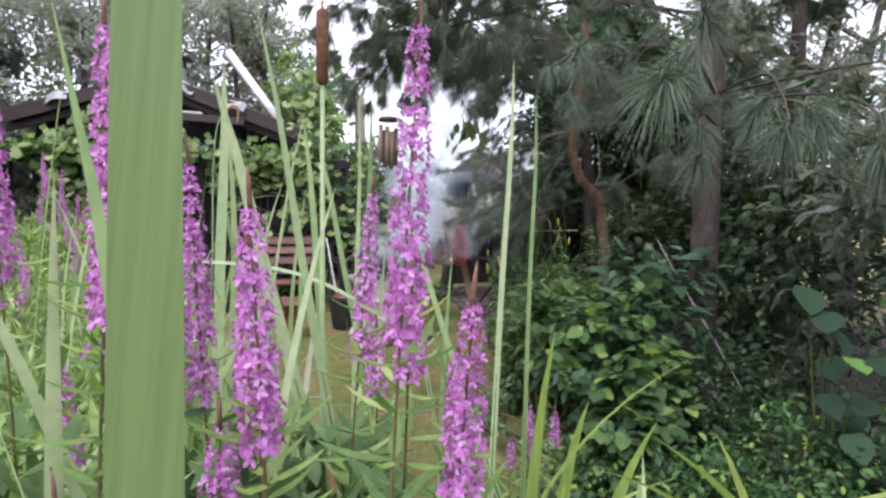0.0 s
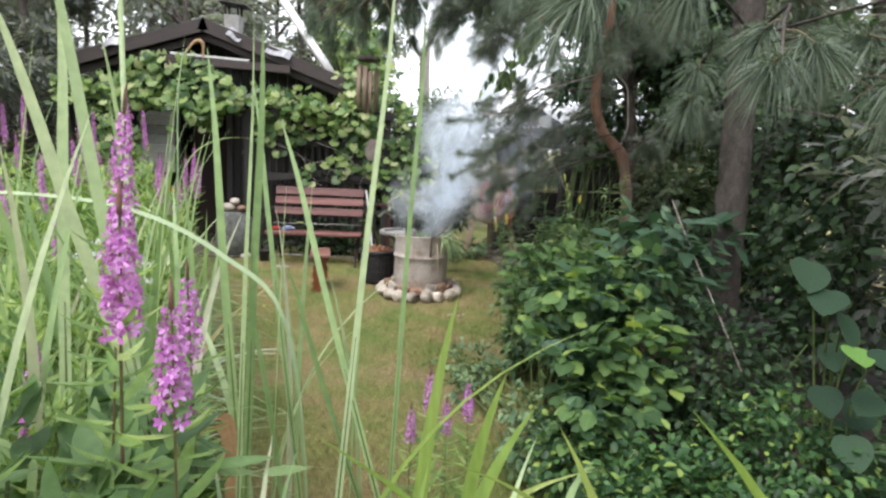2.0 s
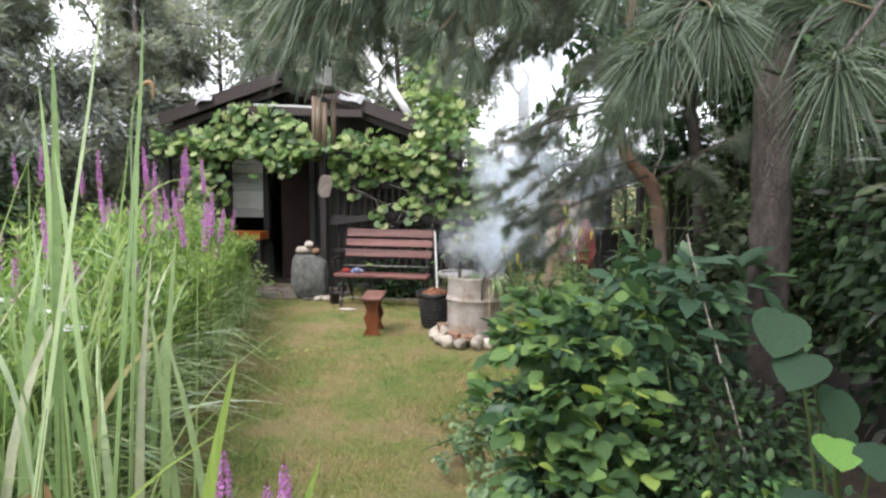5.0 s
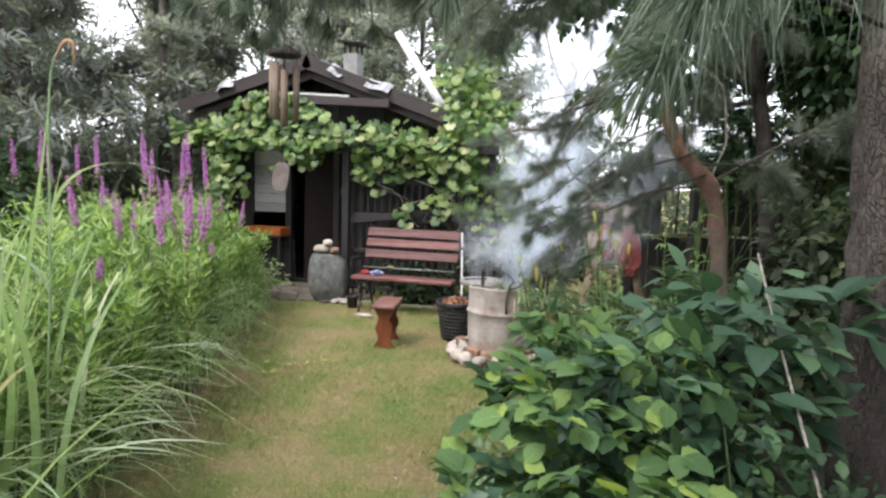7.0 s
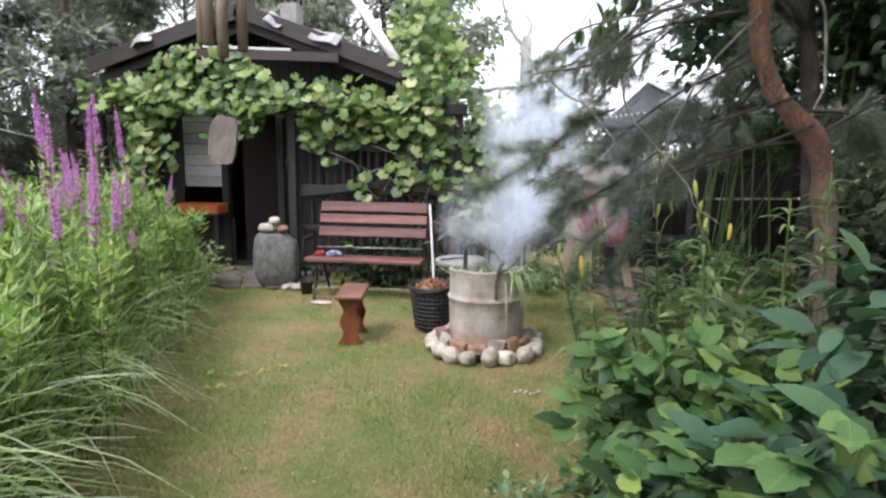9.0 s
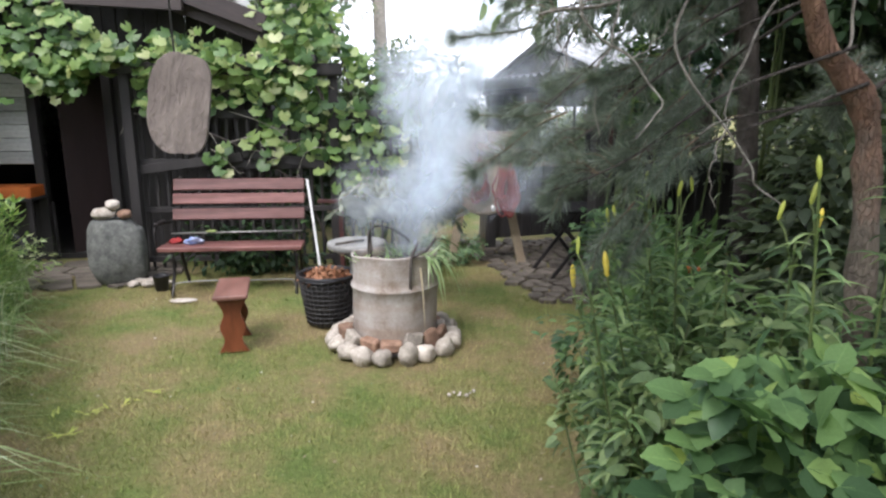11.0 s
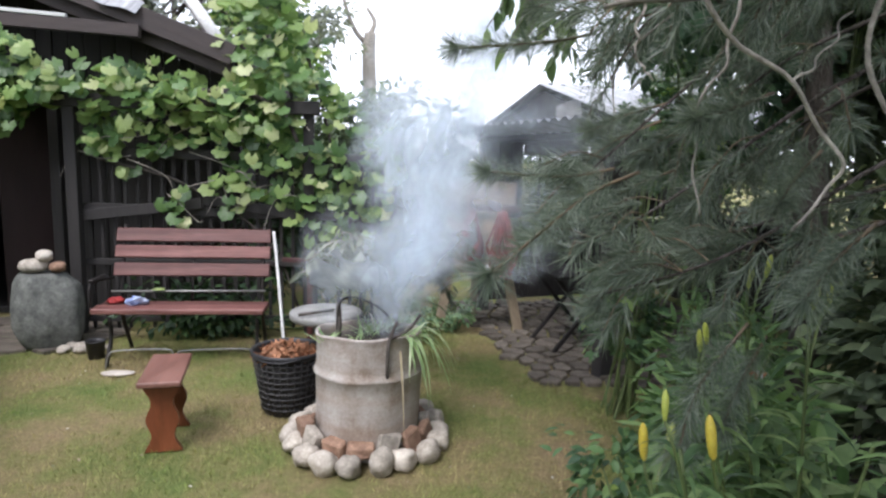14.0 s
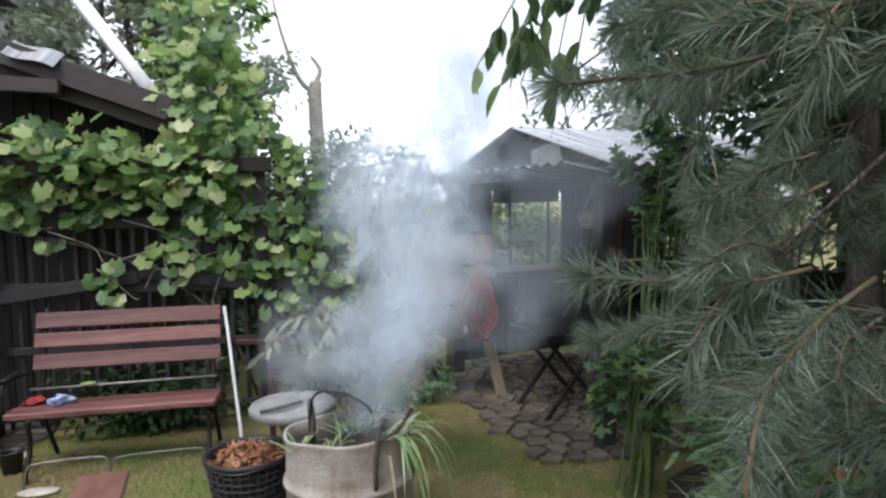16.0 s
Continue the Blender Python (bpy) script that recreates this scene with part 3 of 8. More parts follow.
def lawn_edges(y):
    return np.interp(y, LEFT[:, 0], LEFT[:, 1]), np.interp(y, RIGHT[:, 0], RIGHT[:, 1])


line = np.concatenate([[-400, -120, -40, -20, -12], np.linspace(-8, 8, 81), [12, 20, 40, 120, 400]])
gx, gy = np.meshgrid(line, line)
gz = np.array([0.012 * noise.noise(Vector((a * 0.9, b * 0.9, 0))) if abs(a) < 9 and abs(b) < 9 else 0.0 for a, b in zip(gx.ravel(), gy.ravel())])
g = Geo().add(np.stack([gx.ravel(), gy.ravel(), gz - 0.008], 1), ring_faces(len(line), len(line), False))
ground = solo("ground", g, M["turf"], "mown lawn with green and dry brown patches", "ground", kind="structure")

# bare earth of the beds, lying on the turf
for name, pts, label in (("flower_bed", [(-9, -9), (-5.6, 1.6), (-3.7, 1.3), (-3.3, 0.7), (-2.8, -0.7), (-2.3, -2), (-1.95, -3), (-1.5, -4), (-1.05, -5), (-0.8, -6), (-1.2, -7), (-1.3, -9)], "dark earth under the tall grasses and flowers"),
                         ("shrub_bed", [(1.4, -9), (1.4, -6), (1.25, -5.2), (0.95, -4.4), (0.95, -3), (1.15, -2), (1.35, -1.4), (1.75, -0.4), (1.95, 0.5), (4, 0.6), (9, -2), (9, -9)], "dark earth under the shrubs and pines")):
    bm = bmesh.new()
    dense = [Vector((*q, 0)) for q in curve_pts([(*q, 0) for q in pts + [pts[0]]], 70)[:-1, :2]]
    bm.faces.new([bm.verts.new((q.x, q.y, 0.012 + 0.006 * noise.noise(q * 2))) for q in dense])
    bmesh.ops.triangulate(bm, faces=bm.faces)
    ext = bmesh.ops.extrude_face_region(bm, geom=list(bm.faces))
    bmesh.ops.translate(bm, vec=(0, 0, -0.05), verts=[e for e in ext["geom"] if isinstance(e, bmesh.types.BMVert)])
    bmesh.ops.recalc_face_normals(bm, faces=bm.faces)
    solo(name, bm, M["soil"], label, "flower bed", kind="structure")

# ---- garden hut: gable to the lawn ----
hut = thing("garden_hut", "dark wooden garden hut with gable roof, half covered by grapevine", "hut")
APEX, EAVE_R, EAVE_L, FRONT, BACK = (-3.05, 3.05), (-1.2, 2.38), (-4.95, 2.48), 2.15, 6.4
WALL = 2.9


def plank(parent, name, size, at, material, rot=(0, 0, 0), bevel=0.004, label="", cuts=0, wobble=0.0):
    return part(name, box(size, bevel, wobble, cuts), M[material], parent, label, pose(*at, *rot))


# front wall of upright boards, with the doorway and the window left free
x = -4.85
while x < -1.35:
    w = 0.138
    xc = x + w / 2
    top = 2.44 + (xc + 4.95) * 0.28 if xc < -3.05 else 2.34 + (-1.2 - xc) * 0.345
    if -3.66 < xc < -2.94:
        plank(hut, "board", (w - 0.008, 0.03, top - 2.0), (xc, WALL, 2.0 + (top - 2.0) / 2), "darkwood")
    elif -4.3 < xc < -3.66:
        plank(hut, "board", (w - 0.008, 0.03, top - 2.0), (xc, WALL, 2.0 + (top - 2.0) / 2), "darkwood")
        plank(hut, "board", (w - 0.008, 0.03, 0.62), (xc, WALL, 0.31), "darkwood")
    else:
        plank(hut, "board", (w - 0.008, 0.03, top), (xc, WALL, top / 2), "darkwood")
    x += w
for sx in (-4.9, -1.3):
    plank(hut, "side_wall", (0.06, BACK - WALL, 2.36), (sx, (BACK + WALL) / 2, 1.18), "darkwood")
plank(hut, "back_wall", (3.6, 0.06, 2.36), (-3.1, BACK, 1.18), "darkwood")
plank(hut, "floor_board", (3.6, BACK - WALL, 0.06), (-3.1, (BACK + WALL) / 2, 0.03), "darkwood")
# doorway: posts, lintel and a half-open dark red-brown door
plank(hut, "door_post", (0.09, 0.10, 2.02), (-3.68, 2.86, 1.01), "darkwood")
plank(hut, "door_post", (0.09, 0.10, 2.02), (-2.92, 2.86, 1.01), "darkwood")
plank(hut, "lintel", (0.86, 0.10, 0.09), (-3.3, 2.86, 2.03), "darkwood")
door = plank(hut, "door", (0.70, 0.04, 1.93), (-3.2, 3.15, 0.99), "door", (0, 0, 38), label="dark brown door standing ajar")
# white boarded window with its dark frame, and the shelf below it
win = plank(hut, "window", (0.66, 0.05, 0.06), (-3.98, 2.87, 2.03), "darkwood", label="window closed by white boards")
for i in range(7):
    part("slat", box((0.56, 0.018, 0.132), 0.006), M["blind"], win, "white board", pose(0, -0.01, -0.11 - 0.137 * i, 6, 0, 0))
for sx in (-0.31, 0.31):
    part("window_frame", box((0.05, 0.06, 1.02), 0.004), M["darkwood"], win, m=pose(sx, 0, -0.54))
# roof: two thick slopes with brown fascia boards at the gable
for e, s in ((EAVE_R, 1), (EAVE_L, -1)):
    dx, dz = e[0] - APEX[0], e[1] - APEX[1]
    length, ang = math.hypot(dx, dz), math.degrees(math.atan2(-dz, abs(dx)))
    cx, cz = (e[0] + APEX[0]) / 2, (e[1] + APEX[1]) / 2
    plank(hut, "roof", (length + 0.02, BACK - FRONT, 0.05), (cx, (BACK + FRONT) / 2, cz + 0.06), "roofedge", (0, s * ang, 0), label="dark felted roof slope")
    plank(hut, "bargeboard", (length + 0.1, 0.03, 0.17), (cx, FRONT - 0.02, cz + 0.01), "roofedge", (0, s * ang, 0), cuts=6)
    plank(hut, "bargeboard", (length, 0.025, 0.10), (cx, FRONT + 0.12, cz - 0.13), "roofedge", (0, s * ang, 0))
    for k in range(5):
        plank(hut, "rafter", (length, 0.06, 0.09), (cx, FRONT + 0.25 + k * 0.9, cz - 0.02), "darkwood", (0, s * ang, 0))
# pale crumpled roofing sheets at the eave
for i, (sx, sy, sz, r) in enumerate(((-2.03, 2.10, 2.70, 20), (-4.26, 2.10, 2.72, -17), (-2.62, 2.12, 2.90, 20))):
    g = Geo()
    u, w = np.meshgrid(np.linspace(-0.5, 0.5, 9), np.linspace(-0.5, 0.5, 5))
    pts = np.stack([u.ravel() * (0.34 - 0.07 * i), w.ravel() * 0.17, 0.022 * np.sin(u.ravel() * 5 + 1.7 * i) + 0.01 * np.sin(w.ravel() * 4)], 1)
    g.add(np.concatenate([pts, pts - [0, 0, 0.004]]), [ring_faces(5, 9, False), ring_faces(5, 9, False)[:, ::-1] + 45])
    part("roofing_sheet", g, M["tin"], hut, "crumpled pale roofing sheet", pose(sx, sy, sz + 0.05, 38, r, 0))
plank(hut, "tie_beam", (1.75, 0.06, 0.10), (-2.75, FRONT - 0.05, 2.56), "roofedge", (0, 2.5, 0), label="weathered brown tie beam across the gable")
plank(hut, "batten", (1.05, 0.05, 0.03), (-2.95, FRONT - 0.06, 2.64), "blind", (0, 3, 0), label="pale batten on the tie beam")
# chimney with a cap
ch = part("chimney", box((0.24, 0.24, 0.9), 0.01), M["concrete"], hut, "pale masonry chimney with a dark metal cap", pose(-3.2, 4.0, 3.07))
part("chimney_cap", box((0.44, 0.42, 0.03), 0.008), M["iron"], ch, m=pose(0.03, 0, 0.61, 0, 7, 0))
for sx, sy in ((-1, -1), (1, -1), (1, 1), (-1, 1)):
    part("cap_leg", box((0.03, 0.03, 0.17), 0.002), M["iron"], ch, m=pose(sx * 0.10, sy * 0.10, 0.53))
# white flue pipe leaning over the roof slope
pipe = solo("flashing_strip", Geo().add(*tube([(-1.5, 3.2, 2.62), (-1.75, 3.35, 2.95), (-2.35, 3.7, 3.75)], 0.075, 4)), M["white"], "long white metal strip lying across the hut roof edge", "metal strip")

# ---- pergola and trellis fence in front of the hut ----
perg = thing("pergola", "dark wooden pergola carrying a grapevine in front of the hut", "pergola")
for px, py in ((-2.47, 2.16), (-0.55, 2.2), (-4.9, 2.16), (0.1, 2.4)):
    plank(perg, "post", (0.09, 0.09, 1.95), (px, py, 0.975), "darkwood")
plank(perg, "beam", (4.6, 0.07, 0.11), (-2.75, 2.14, 1.97), "darkwood", cuts=5, wobble=0.004)
plank(perg, "beam", (4.4, 0.06, 0.09), (-2.75, 2.55, 2.0), "darkwood")
for i in range(9):
    plank(perg, "rafter", (0.05, 0.85, 0.06), (-4.7 + 0.5 * i, 2.42, 2.06), "darkwood", (0, 0, 2 * math.sin(i * 3)))

fence = thing("trellis_fence", "dark wooden trellis fence behind the bench", "fence")
for z in (0.12, 0.62, 1.06, 1.55):
    plank(fence, "rail", (2.7, 0.03, 0.055 if z < 1 else 0.085), (-1.1, 2.24, z), "darkwood", (0, 1.0 if z == 1.06 else 0, 0))
for i in range(27):
    plank(fence, "slat", (0.03, 0.02, 1.5), (-2.4 + i * 0.1, 2.265, 0.78), "darkwood")
plank(fence, "brace", (1.0, 0.03, 0.09), (-1.95, 2.20, 1.08), "darkwood", (0, -7, 0))
plank(fence, "brace", (1.0, 0.03, 0.09), (-0.95, 2.20, 1.10), "darkwood", (0, 9, 0))

# ---- gazebo: ridge running off to the right, gable end to the lawn ----
gaz = thing("gazebo", "dark wooden garden gazebo with a corrugated tin roof", "gazebo", at=(1.72, 1.0, 0), rz=16)
# local: x along the eave, y across the gable (0 front, 2.1 back)
L, W, E, H = 2.6, 2.1, 1.80, 2.15
for gx_, gy_ in ((0, 0), (0, W), (L, 0), (L, W), (0, W / 2 + 0.05)):
    if (gx_, gy_) != (0, W / 2 + 0.05):
        plank(gaz, "post", (0.11, 0.11, E), (gx_, gy_, E / 2), "darkwood")
plank(gaz, "post_cover", (0.03, 0.06, 0.42), (0.08, -0.03, 1.42), "redpaint", label="dark red painted board")
for gy_ in (0, W):
    plank(gaz, "plate", (L + 0.2, 0.09, 0.11), (L / 2, gy_, E), "darkwood")
for gx_ in (0, L):
    plank(gaz, "tie_beam", (0.09, W, 0.11), (gx_, W / 2, E + 0.01), "darkwood")


def tin_sheet(length, depth, waves):
    """Corrugated sheet: ribs run along y."""
    n = waves * 6 + 1
    u, w = np.meshgrid(np.linspace(0, 1, n), np.linspace(0, 1, 4))
    z = 0.014 * np.sin(u.ravel() * waves * 2 * math.pi)
    pts = np.stack([u.ravel() * length, w.ravel() * depth, z], 1)
    f = ring_faces(4, n, False)
    return Geo().add(np.concatenate([pts, pts - [0, 0, 0.006]]), [f, f[:, ::-1] + len(pts)])


slope = math.hypot(W / 2 + 0.12, H - E)
ang = math.degrees(math.atan2(H - E, W / 2 + 0.12))
part("roof_sheet", tin_sheet(L + 0.24, slope, 22), M["tin"], gaz, "pale corrugated tin roof", pose(-0.04, -0.12, E + 0.08, ang, 0, 0))
part("roof_sheet", tin_sheet(L + 0.24, slope, 22), M["tin"], gaz, "pale corrugated tin roof", pose(L + 0.2, W + 0.12, E + 0.08, ang, 0, 180))
part("awning", tin_sheet(W + 0.2, 0.36, 17), M["tin"], gaz, "corrugated awning over the gable side", pose(-0.04, -0.1, E + 0.02, 10, 0, 90))
bm = bmesh.new()
tri = [bm.verts.new(q) for q in ((0, 0.05, E + 0.05), (0, W - 0.05, E + 0.05), (0, W / 2, H + 0.02))]
face = bm.faces.new(tri)
ext = bmesh.ops.extrude_face_region(bm, geom=[face])
bmesh.ops.translate(bm, vec=(0.03, 0, 0), verts=[e for e in ext["geom"] if isinstance(e, bmesh.types.BMVert)])
bmesh.ops.recalc_face_normals(bm, faces=bm.faces)
part("gable_panel", bm, M["darkwood"], gaz)
plank(gaz, "gable_light", (0.012, 0.36, 0.17), (-0.012, 0.62, E + 0.17), "concrete", (-8, 0, 0), label="pale patch of sheet in the gable")
# half walls of boards with open windows above
for wall_x, wall_y, n, axis in ((L, W / 2, 15, "y"), (L / 2, W, 19, "x")):
    for i in range(n):
        o = (i - (n - 1) / 2) * 0.138
        size = (0.025, 0.13, 0.95) if axis == "y" else (0.13, 0.025, 0.83)
        plank(gaz, "board", size, (wall_x + (o if axis == "x" else 0), wall_y + (o if axis == "y" else 0), 0.475 if axis == "y" else 0.535), "darkwood")
for i in range(19):
    o = 0.07 + i * 0.138
    if not 0.45 < o < 1.2:
        plank(gaz, "board", (0.13, 0.025, 0.86), (o, W, 1.41), "darkwood")
plank(gaz, "rail", (0.85, 0.07, 0.05), (0.82, W - 0.02, 0.97), "palewood", label="pale rail on the half wall")
plank(gaz, "board", (0.78, 0.025, 0.2), (0.82, W, 1.73), "darkwood")
plank(gaz, "rail", (0.07, W, 0.06), (L, W / 2, 0.97), "darkwood")
for mx in (0.62, 1.08):
    plank(gaz, "mullion", (0.022, 0.03, 0.7), (mx, W, 1.3), "darkwood")
basket = thing("hanging_basket", "brown hanging flower basket under the gazebo eave", "basket", at=(1.80, 1.30, 1.50))
part("bowl", Geo().add(*lathe([(0.02, -0.06), (0.10, -0.04), (0.13, 0.03), (0.125, 0.06), (0.11, 0.05), (0.02, 0.02)], 20)), M["straw"], basket)
for a in (0, 120, 240):
    part("wire", Geo().add(*tube([(0.12 * math.cos(radians(a)), 0.12 * math.sin(radians(a)), 0.05), (0, 0, 0.31)], 0.003, 5)), M["wire"], basket)

# ---- bench ----
bench = thing("garden_bench", "garden bench with red-brown wooden slats on a dark iron frame", "bench", at=(-1.385, 1.5, 0))
BW = 1.17
for z, y, h in ((0.925, 0.215, 0.105), (0.80, 0.175, 0.095), (0.665, 0.135, 0.10)):
    part("back_slat", box((BW, 0.028, h), 0.006, 0.001, 4), M["bench"], bench, m=pose(0, y, z, -17, 0, 0))
for y, z in ((-0.115, 0.405), (0.025, 0.402)):
    part("seat_slat", box((BW + 0.06, 0.135, 0.038), 0.006, 0.001, 4), M["bench"], bench, m=pose(-0.03, y, z, 2, 0, 0))
for sx in (-0.53, 0.53):
    part("side_frame", Geo().add(*tube(curve_pts([(sx, 0.26, 1.0), (sx, 0.14, 0.60), (sx, 0.09, 0.39), (sx, -0.17, 0.38)], 16), 0.014, 6)), M["iron"], bench)
    part("leg", Geo().add(*tube(curve_pts([(sx, -0.14, 0.35), (sx, -0.12, 0.2), (sx, -0.2, 0.06), (sx, -0.22, 0.0)], 12), 0.015, 6)), M["iron"], bench)
    part("leg", Geo().add(*tube(curve_pts([(sx, 0.09, 0.37), (sx, 0.16, 0.2), (sx, 0.27, 0.0)], 10), 0.015, 6)), M["iron"], bench)
part("side_frame", Geo().add(*tube([(0, 0.25, 0.97), (0, 0.13, 0.60), (0, 0.08, 0.36)], 0.010, 6)), M["iron"], bench)
part("cross_rod", Geo().add(*tube([(-0.60, 0.09, 0.50), (0.56, 0.09, 0.51)], 0.008, 6)), M["wire"], bench)
part("armrest", Geo().add(*tube(curve_pts([(-0.60, 0.14, 0.60), (-0.66, 0.0, 0.60), (-0.67, -0.12, 0.56), (-0.66, -0.13, 0.36)], 14), 0.012, 6)), M["iron"], bench)
part("arm_pad", box((0.04, 0.22, 0.02), 0.005), M["iron"], bench, m=pose(-0.66, 0.0, 0.615))
# low wire edging before the bench
for x0, x1 in ((-1.9, -1.42), (-1.42, -0.85)):
    g = Geo().add(*tube(curve_pts([(x0, 1.22, 0), (x0 + 0.02, 1.23, 0.10), (x0 + 0.08, 1.24, 0.135), (x1 - 0.08, 1.26, 0.14), (x1 - 0.02, 1.26, 0.11), (x1, 1.26, 0)], 30), 0.006, 5))
    solo("wire_edging", g, M["wire"], "thin grey wire hoop edging the lawn before the bench", "wire edging", "lawn edging")
solo("white_pole", Geo().add(*tube([(-0.61, 1.07, 0.0), (-0.625, 1.13, 0.27), (-0.74, 1.56, 0.84), (-0.77, 1.66, 0.97)], 0.011, 8)), M["white"], "white painted pole leaning against the bench", "pole")
g = rock((0.10, 0.08, 0.055), 3, 0.9)
solo("red_cloth", g, M["redcloth"], "crumpled red cloth lying on the bench seat", "cloth", m=pose(-1.93, 1.53, 0.445))
solo("plastic_bag", rock((0.14, 0.10, 0.065), 5, 0.95), M["bluebag"], "crumpled blue and white bag on the bench seat", "bag", m=pose(-1.76, 1.47, 0.455))
solo("leaf_scrap", rock((0.09, 0.06, 0.02), 8, 0.4), M["vine"], "single green leaf hanging at the bench back", "leaf", m=pose(-1.63, 1.58, 0.52))

# ---- stool ----
stool = thing("wooden_stool", "small brown wooden stool with scalloped legs", "stool", at=(-1.10, 0.06, 0), rz=9)
part("seat", box((0.215, 0.50, 0.03), 0.006, 0.001, 2), M["stooltop"], stool, "worn red-brown stool top", pose(0, 0, 0.395))
for y in (-0.16, 0.16):
    bm = bmesh.new()
    n = 28
    wave = [(0.068 + 0.014 * math.cos(4 * math.pi * i / n + 0.4) + 0.014 * (abs(2 * i / n - 1) ** 3), 0.378 * i / n) for i in range(n + 1)]
    ring = [bm.verts.new((w, -0.014, z)) for w, z in wave] + [bm.verts.new((-w, -0.014, z)) for w, z in reversed(wave)]
    f = bm.faces.new(ring)
    ext = bmesh.ops.extrude_face_region(bm, geom=[f])
    bmesh.ops.translate(bm, vec=(0, 0.028, 0), verts=[e for e in ext["geom"] if isinstance(e, bmesh.types.BMVert)])
    bmesh.ops.recalc_face_normals(bm, faces=bm.faces)
    part("leg", bm, M["stool"], stool, m=pose(0, y, 0.002))
part("stretcher", box((0.03, 0.34, 0.06), 0.005), M["stool"], stool, m=pose(0, 0, 0.20))

# ---- drum fire pit planter ----
drum = thing("oil_drum", "rusty pale oil drum used as a smoking planter", "drum")
g = Geo()
k = 56
a = np.arange(k) * 2 * math.pi / k
rows = []
for r, z in ((0.283, 0.0), (0.285, 0.10), (0.287, 0.33), (0.289, 0.412), (0.299, 0.424), (0.302, 0.433), (0.299, 0.442), (0.289, 0.454), (0.287, 0.48), (0.286, 0.60), (0.290, 0.625), (0.293, 0.635), (0.286, 0.642), (0.276, 0.635), (0.272, 0.58), (0.268, 0.42)):
    rim = np.where(z > 0.55, 0.022 * np.sin(-a) + 0.004 * np.sin(5 * a), 0.0)
    dent = 0.004 * np.sin(3 * a + 4 * z) + 0.003 * np.sin(7 * a - 9 * z)
    rows.append(np.stack([(r + dent) * np.cos(a), (r + dent) * np.sin(a), z + rim], 1))
g.add(np.concatenate(rows), ring_faces(len(rows), k))
part("shell", g, M["drum"], drum)
g = Geo().add(*lathe([(0.0005, 0.575), (0.10, 0.585), (0.2, 0.575), (0.272, 0.56)], 24))
part("soil_fill", g, M["soil"], drum, "dark earth and ash in the drum")
part("hoop_handle", Geo().add(*tube(curve_pts([(-0.17, -0.05, 0.58), (-0.165, -0.05, 0.74), (-0.14, -0.05, 0.82), (-0.05, -0.03, 0.82), (0.07, 0.0, 0.75), (0.11, 0.0, 0.70)], 22), 0.006, 6)), M["iron"], drum, "bent dark iron handle")
part("stump", Geo().add(*tube(curve_pts([(-0.17, -0.04, 0.55), (-0.16, -0.04, 0.68), (-0.165, -0.03, 0.80)], 8), [0.02, 0.019, 0.018, 0.018, 0.017, 0.016, 0.014, 0.01], 8)), M["pinebark"], drum, "dead grey stem in the drum")
part("twig", Geo().add(*tube(curve_pts([(0.10, -0.26, 0.44), (0.10, -0.29, 0.56), (0.11, -0.27, 0.66), (0.15, -0.22, 0.74)], 12), 0.010, 6)), M["pinebark"], drum)
part("twig", Geo().add(*tube(curve_pts([(0.11, -0.27, 0.66), (0.20, -0.25, 0.70), (0.27, -0.22, 0.78)], 10), 0.008, 6)), M["pinebark"], drum)


def arching(n, base, spread, length, width, rise, droop, seed, az=(0, 360)):
    """Arching strap leaves from one crown."""
    r = random.Random(seed)
    g = Geo()
    for _ in range(n):
        th = radians(r.uniform(*az))
        ln, w = length * r.uniform(0.7, 1.15), width * r.uniform(0.7, 1.2)
        ri, dr = rise * r.uniform(0.7, 1.2), droop * r.uniform(0.6, 1.3)
        s = np.linspace(0, 1, 9)
        rad = ln * (s * 0.95 - 0.12 * s ** 3) * r.uniform(0.7, 1.0)
        z = ri * ln * s - dr * ln * s ** 2.2
        b = np.array(base) + np.array([r.uniform(-1, 1) * spread, r.uniform(-1, 1) * spread, 0])
        c = np.stack([b[0] + rad * math.cos(th), b[1] + rad * math.sin(th), b[2] + z], 1)
        side = np.array([-math.sin(th), math.cos(th), 0])
        ww = w * 0.5 * (1 - s ** 2.5) ** 0.8 * np.minimum(1, 0.5 + 3 * s)
        v = np.stack([c - side * ww[:, None], c + np.array([0, 0, -0.15]) * ww[:, None], c + side * ww[:, None]], 1).reshape(-1, 3)
        g.add(v, ring_faces(9, 3, False))
    return g


for (px, py), n, ln, name in (((0.19, -0.10), 34, 0.43, "spider_plant"), ((-0.19, -0.12), 12, 0.15, "grass_tuft"), ((0.0, 0.05), 26, 0.17, "grass_tuft"), ((-0.08, -0.14), 14, 0.12, "grass_tuft"), ((0.1, 0.12), 20, 0.14, "grass_tuft")):
    droop = 1.25 if name == "spider_plant" else 0.3
    solo(name, arching(n, (px, py, 0.60), 0.06, ln, 0.013, 0.75, droop, int(px * 100) + 50, (-100, 60) if name == "spider_plant" else (0, 360)), M["reed"], "pale green strap leaves growing in the drum", "plant", "plants in the drum")

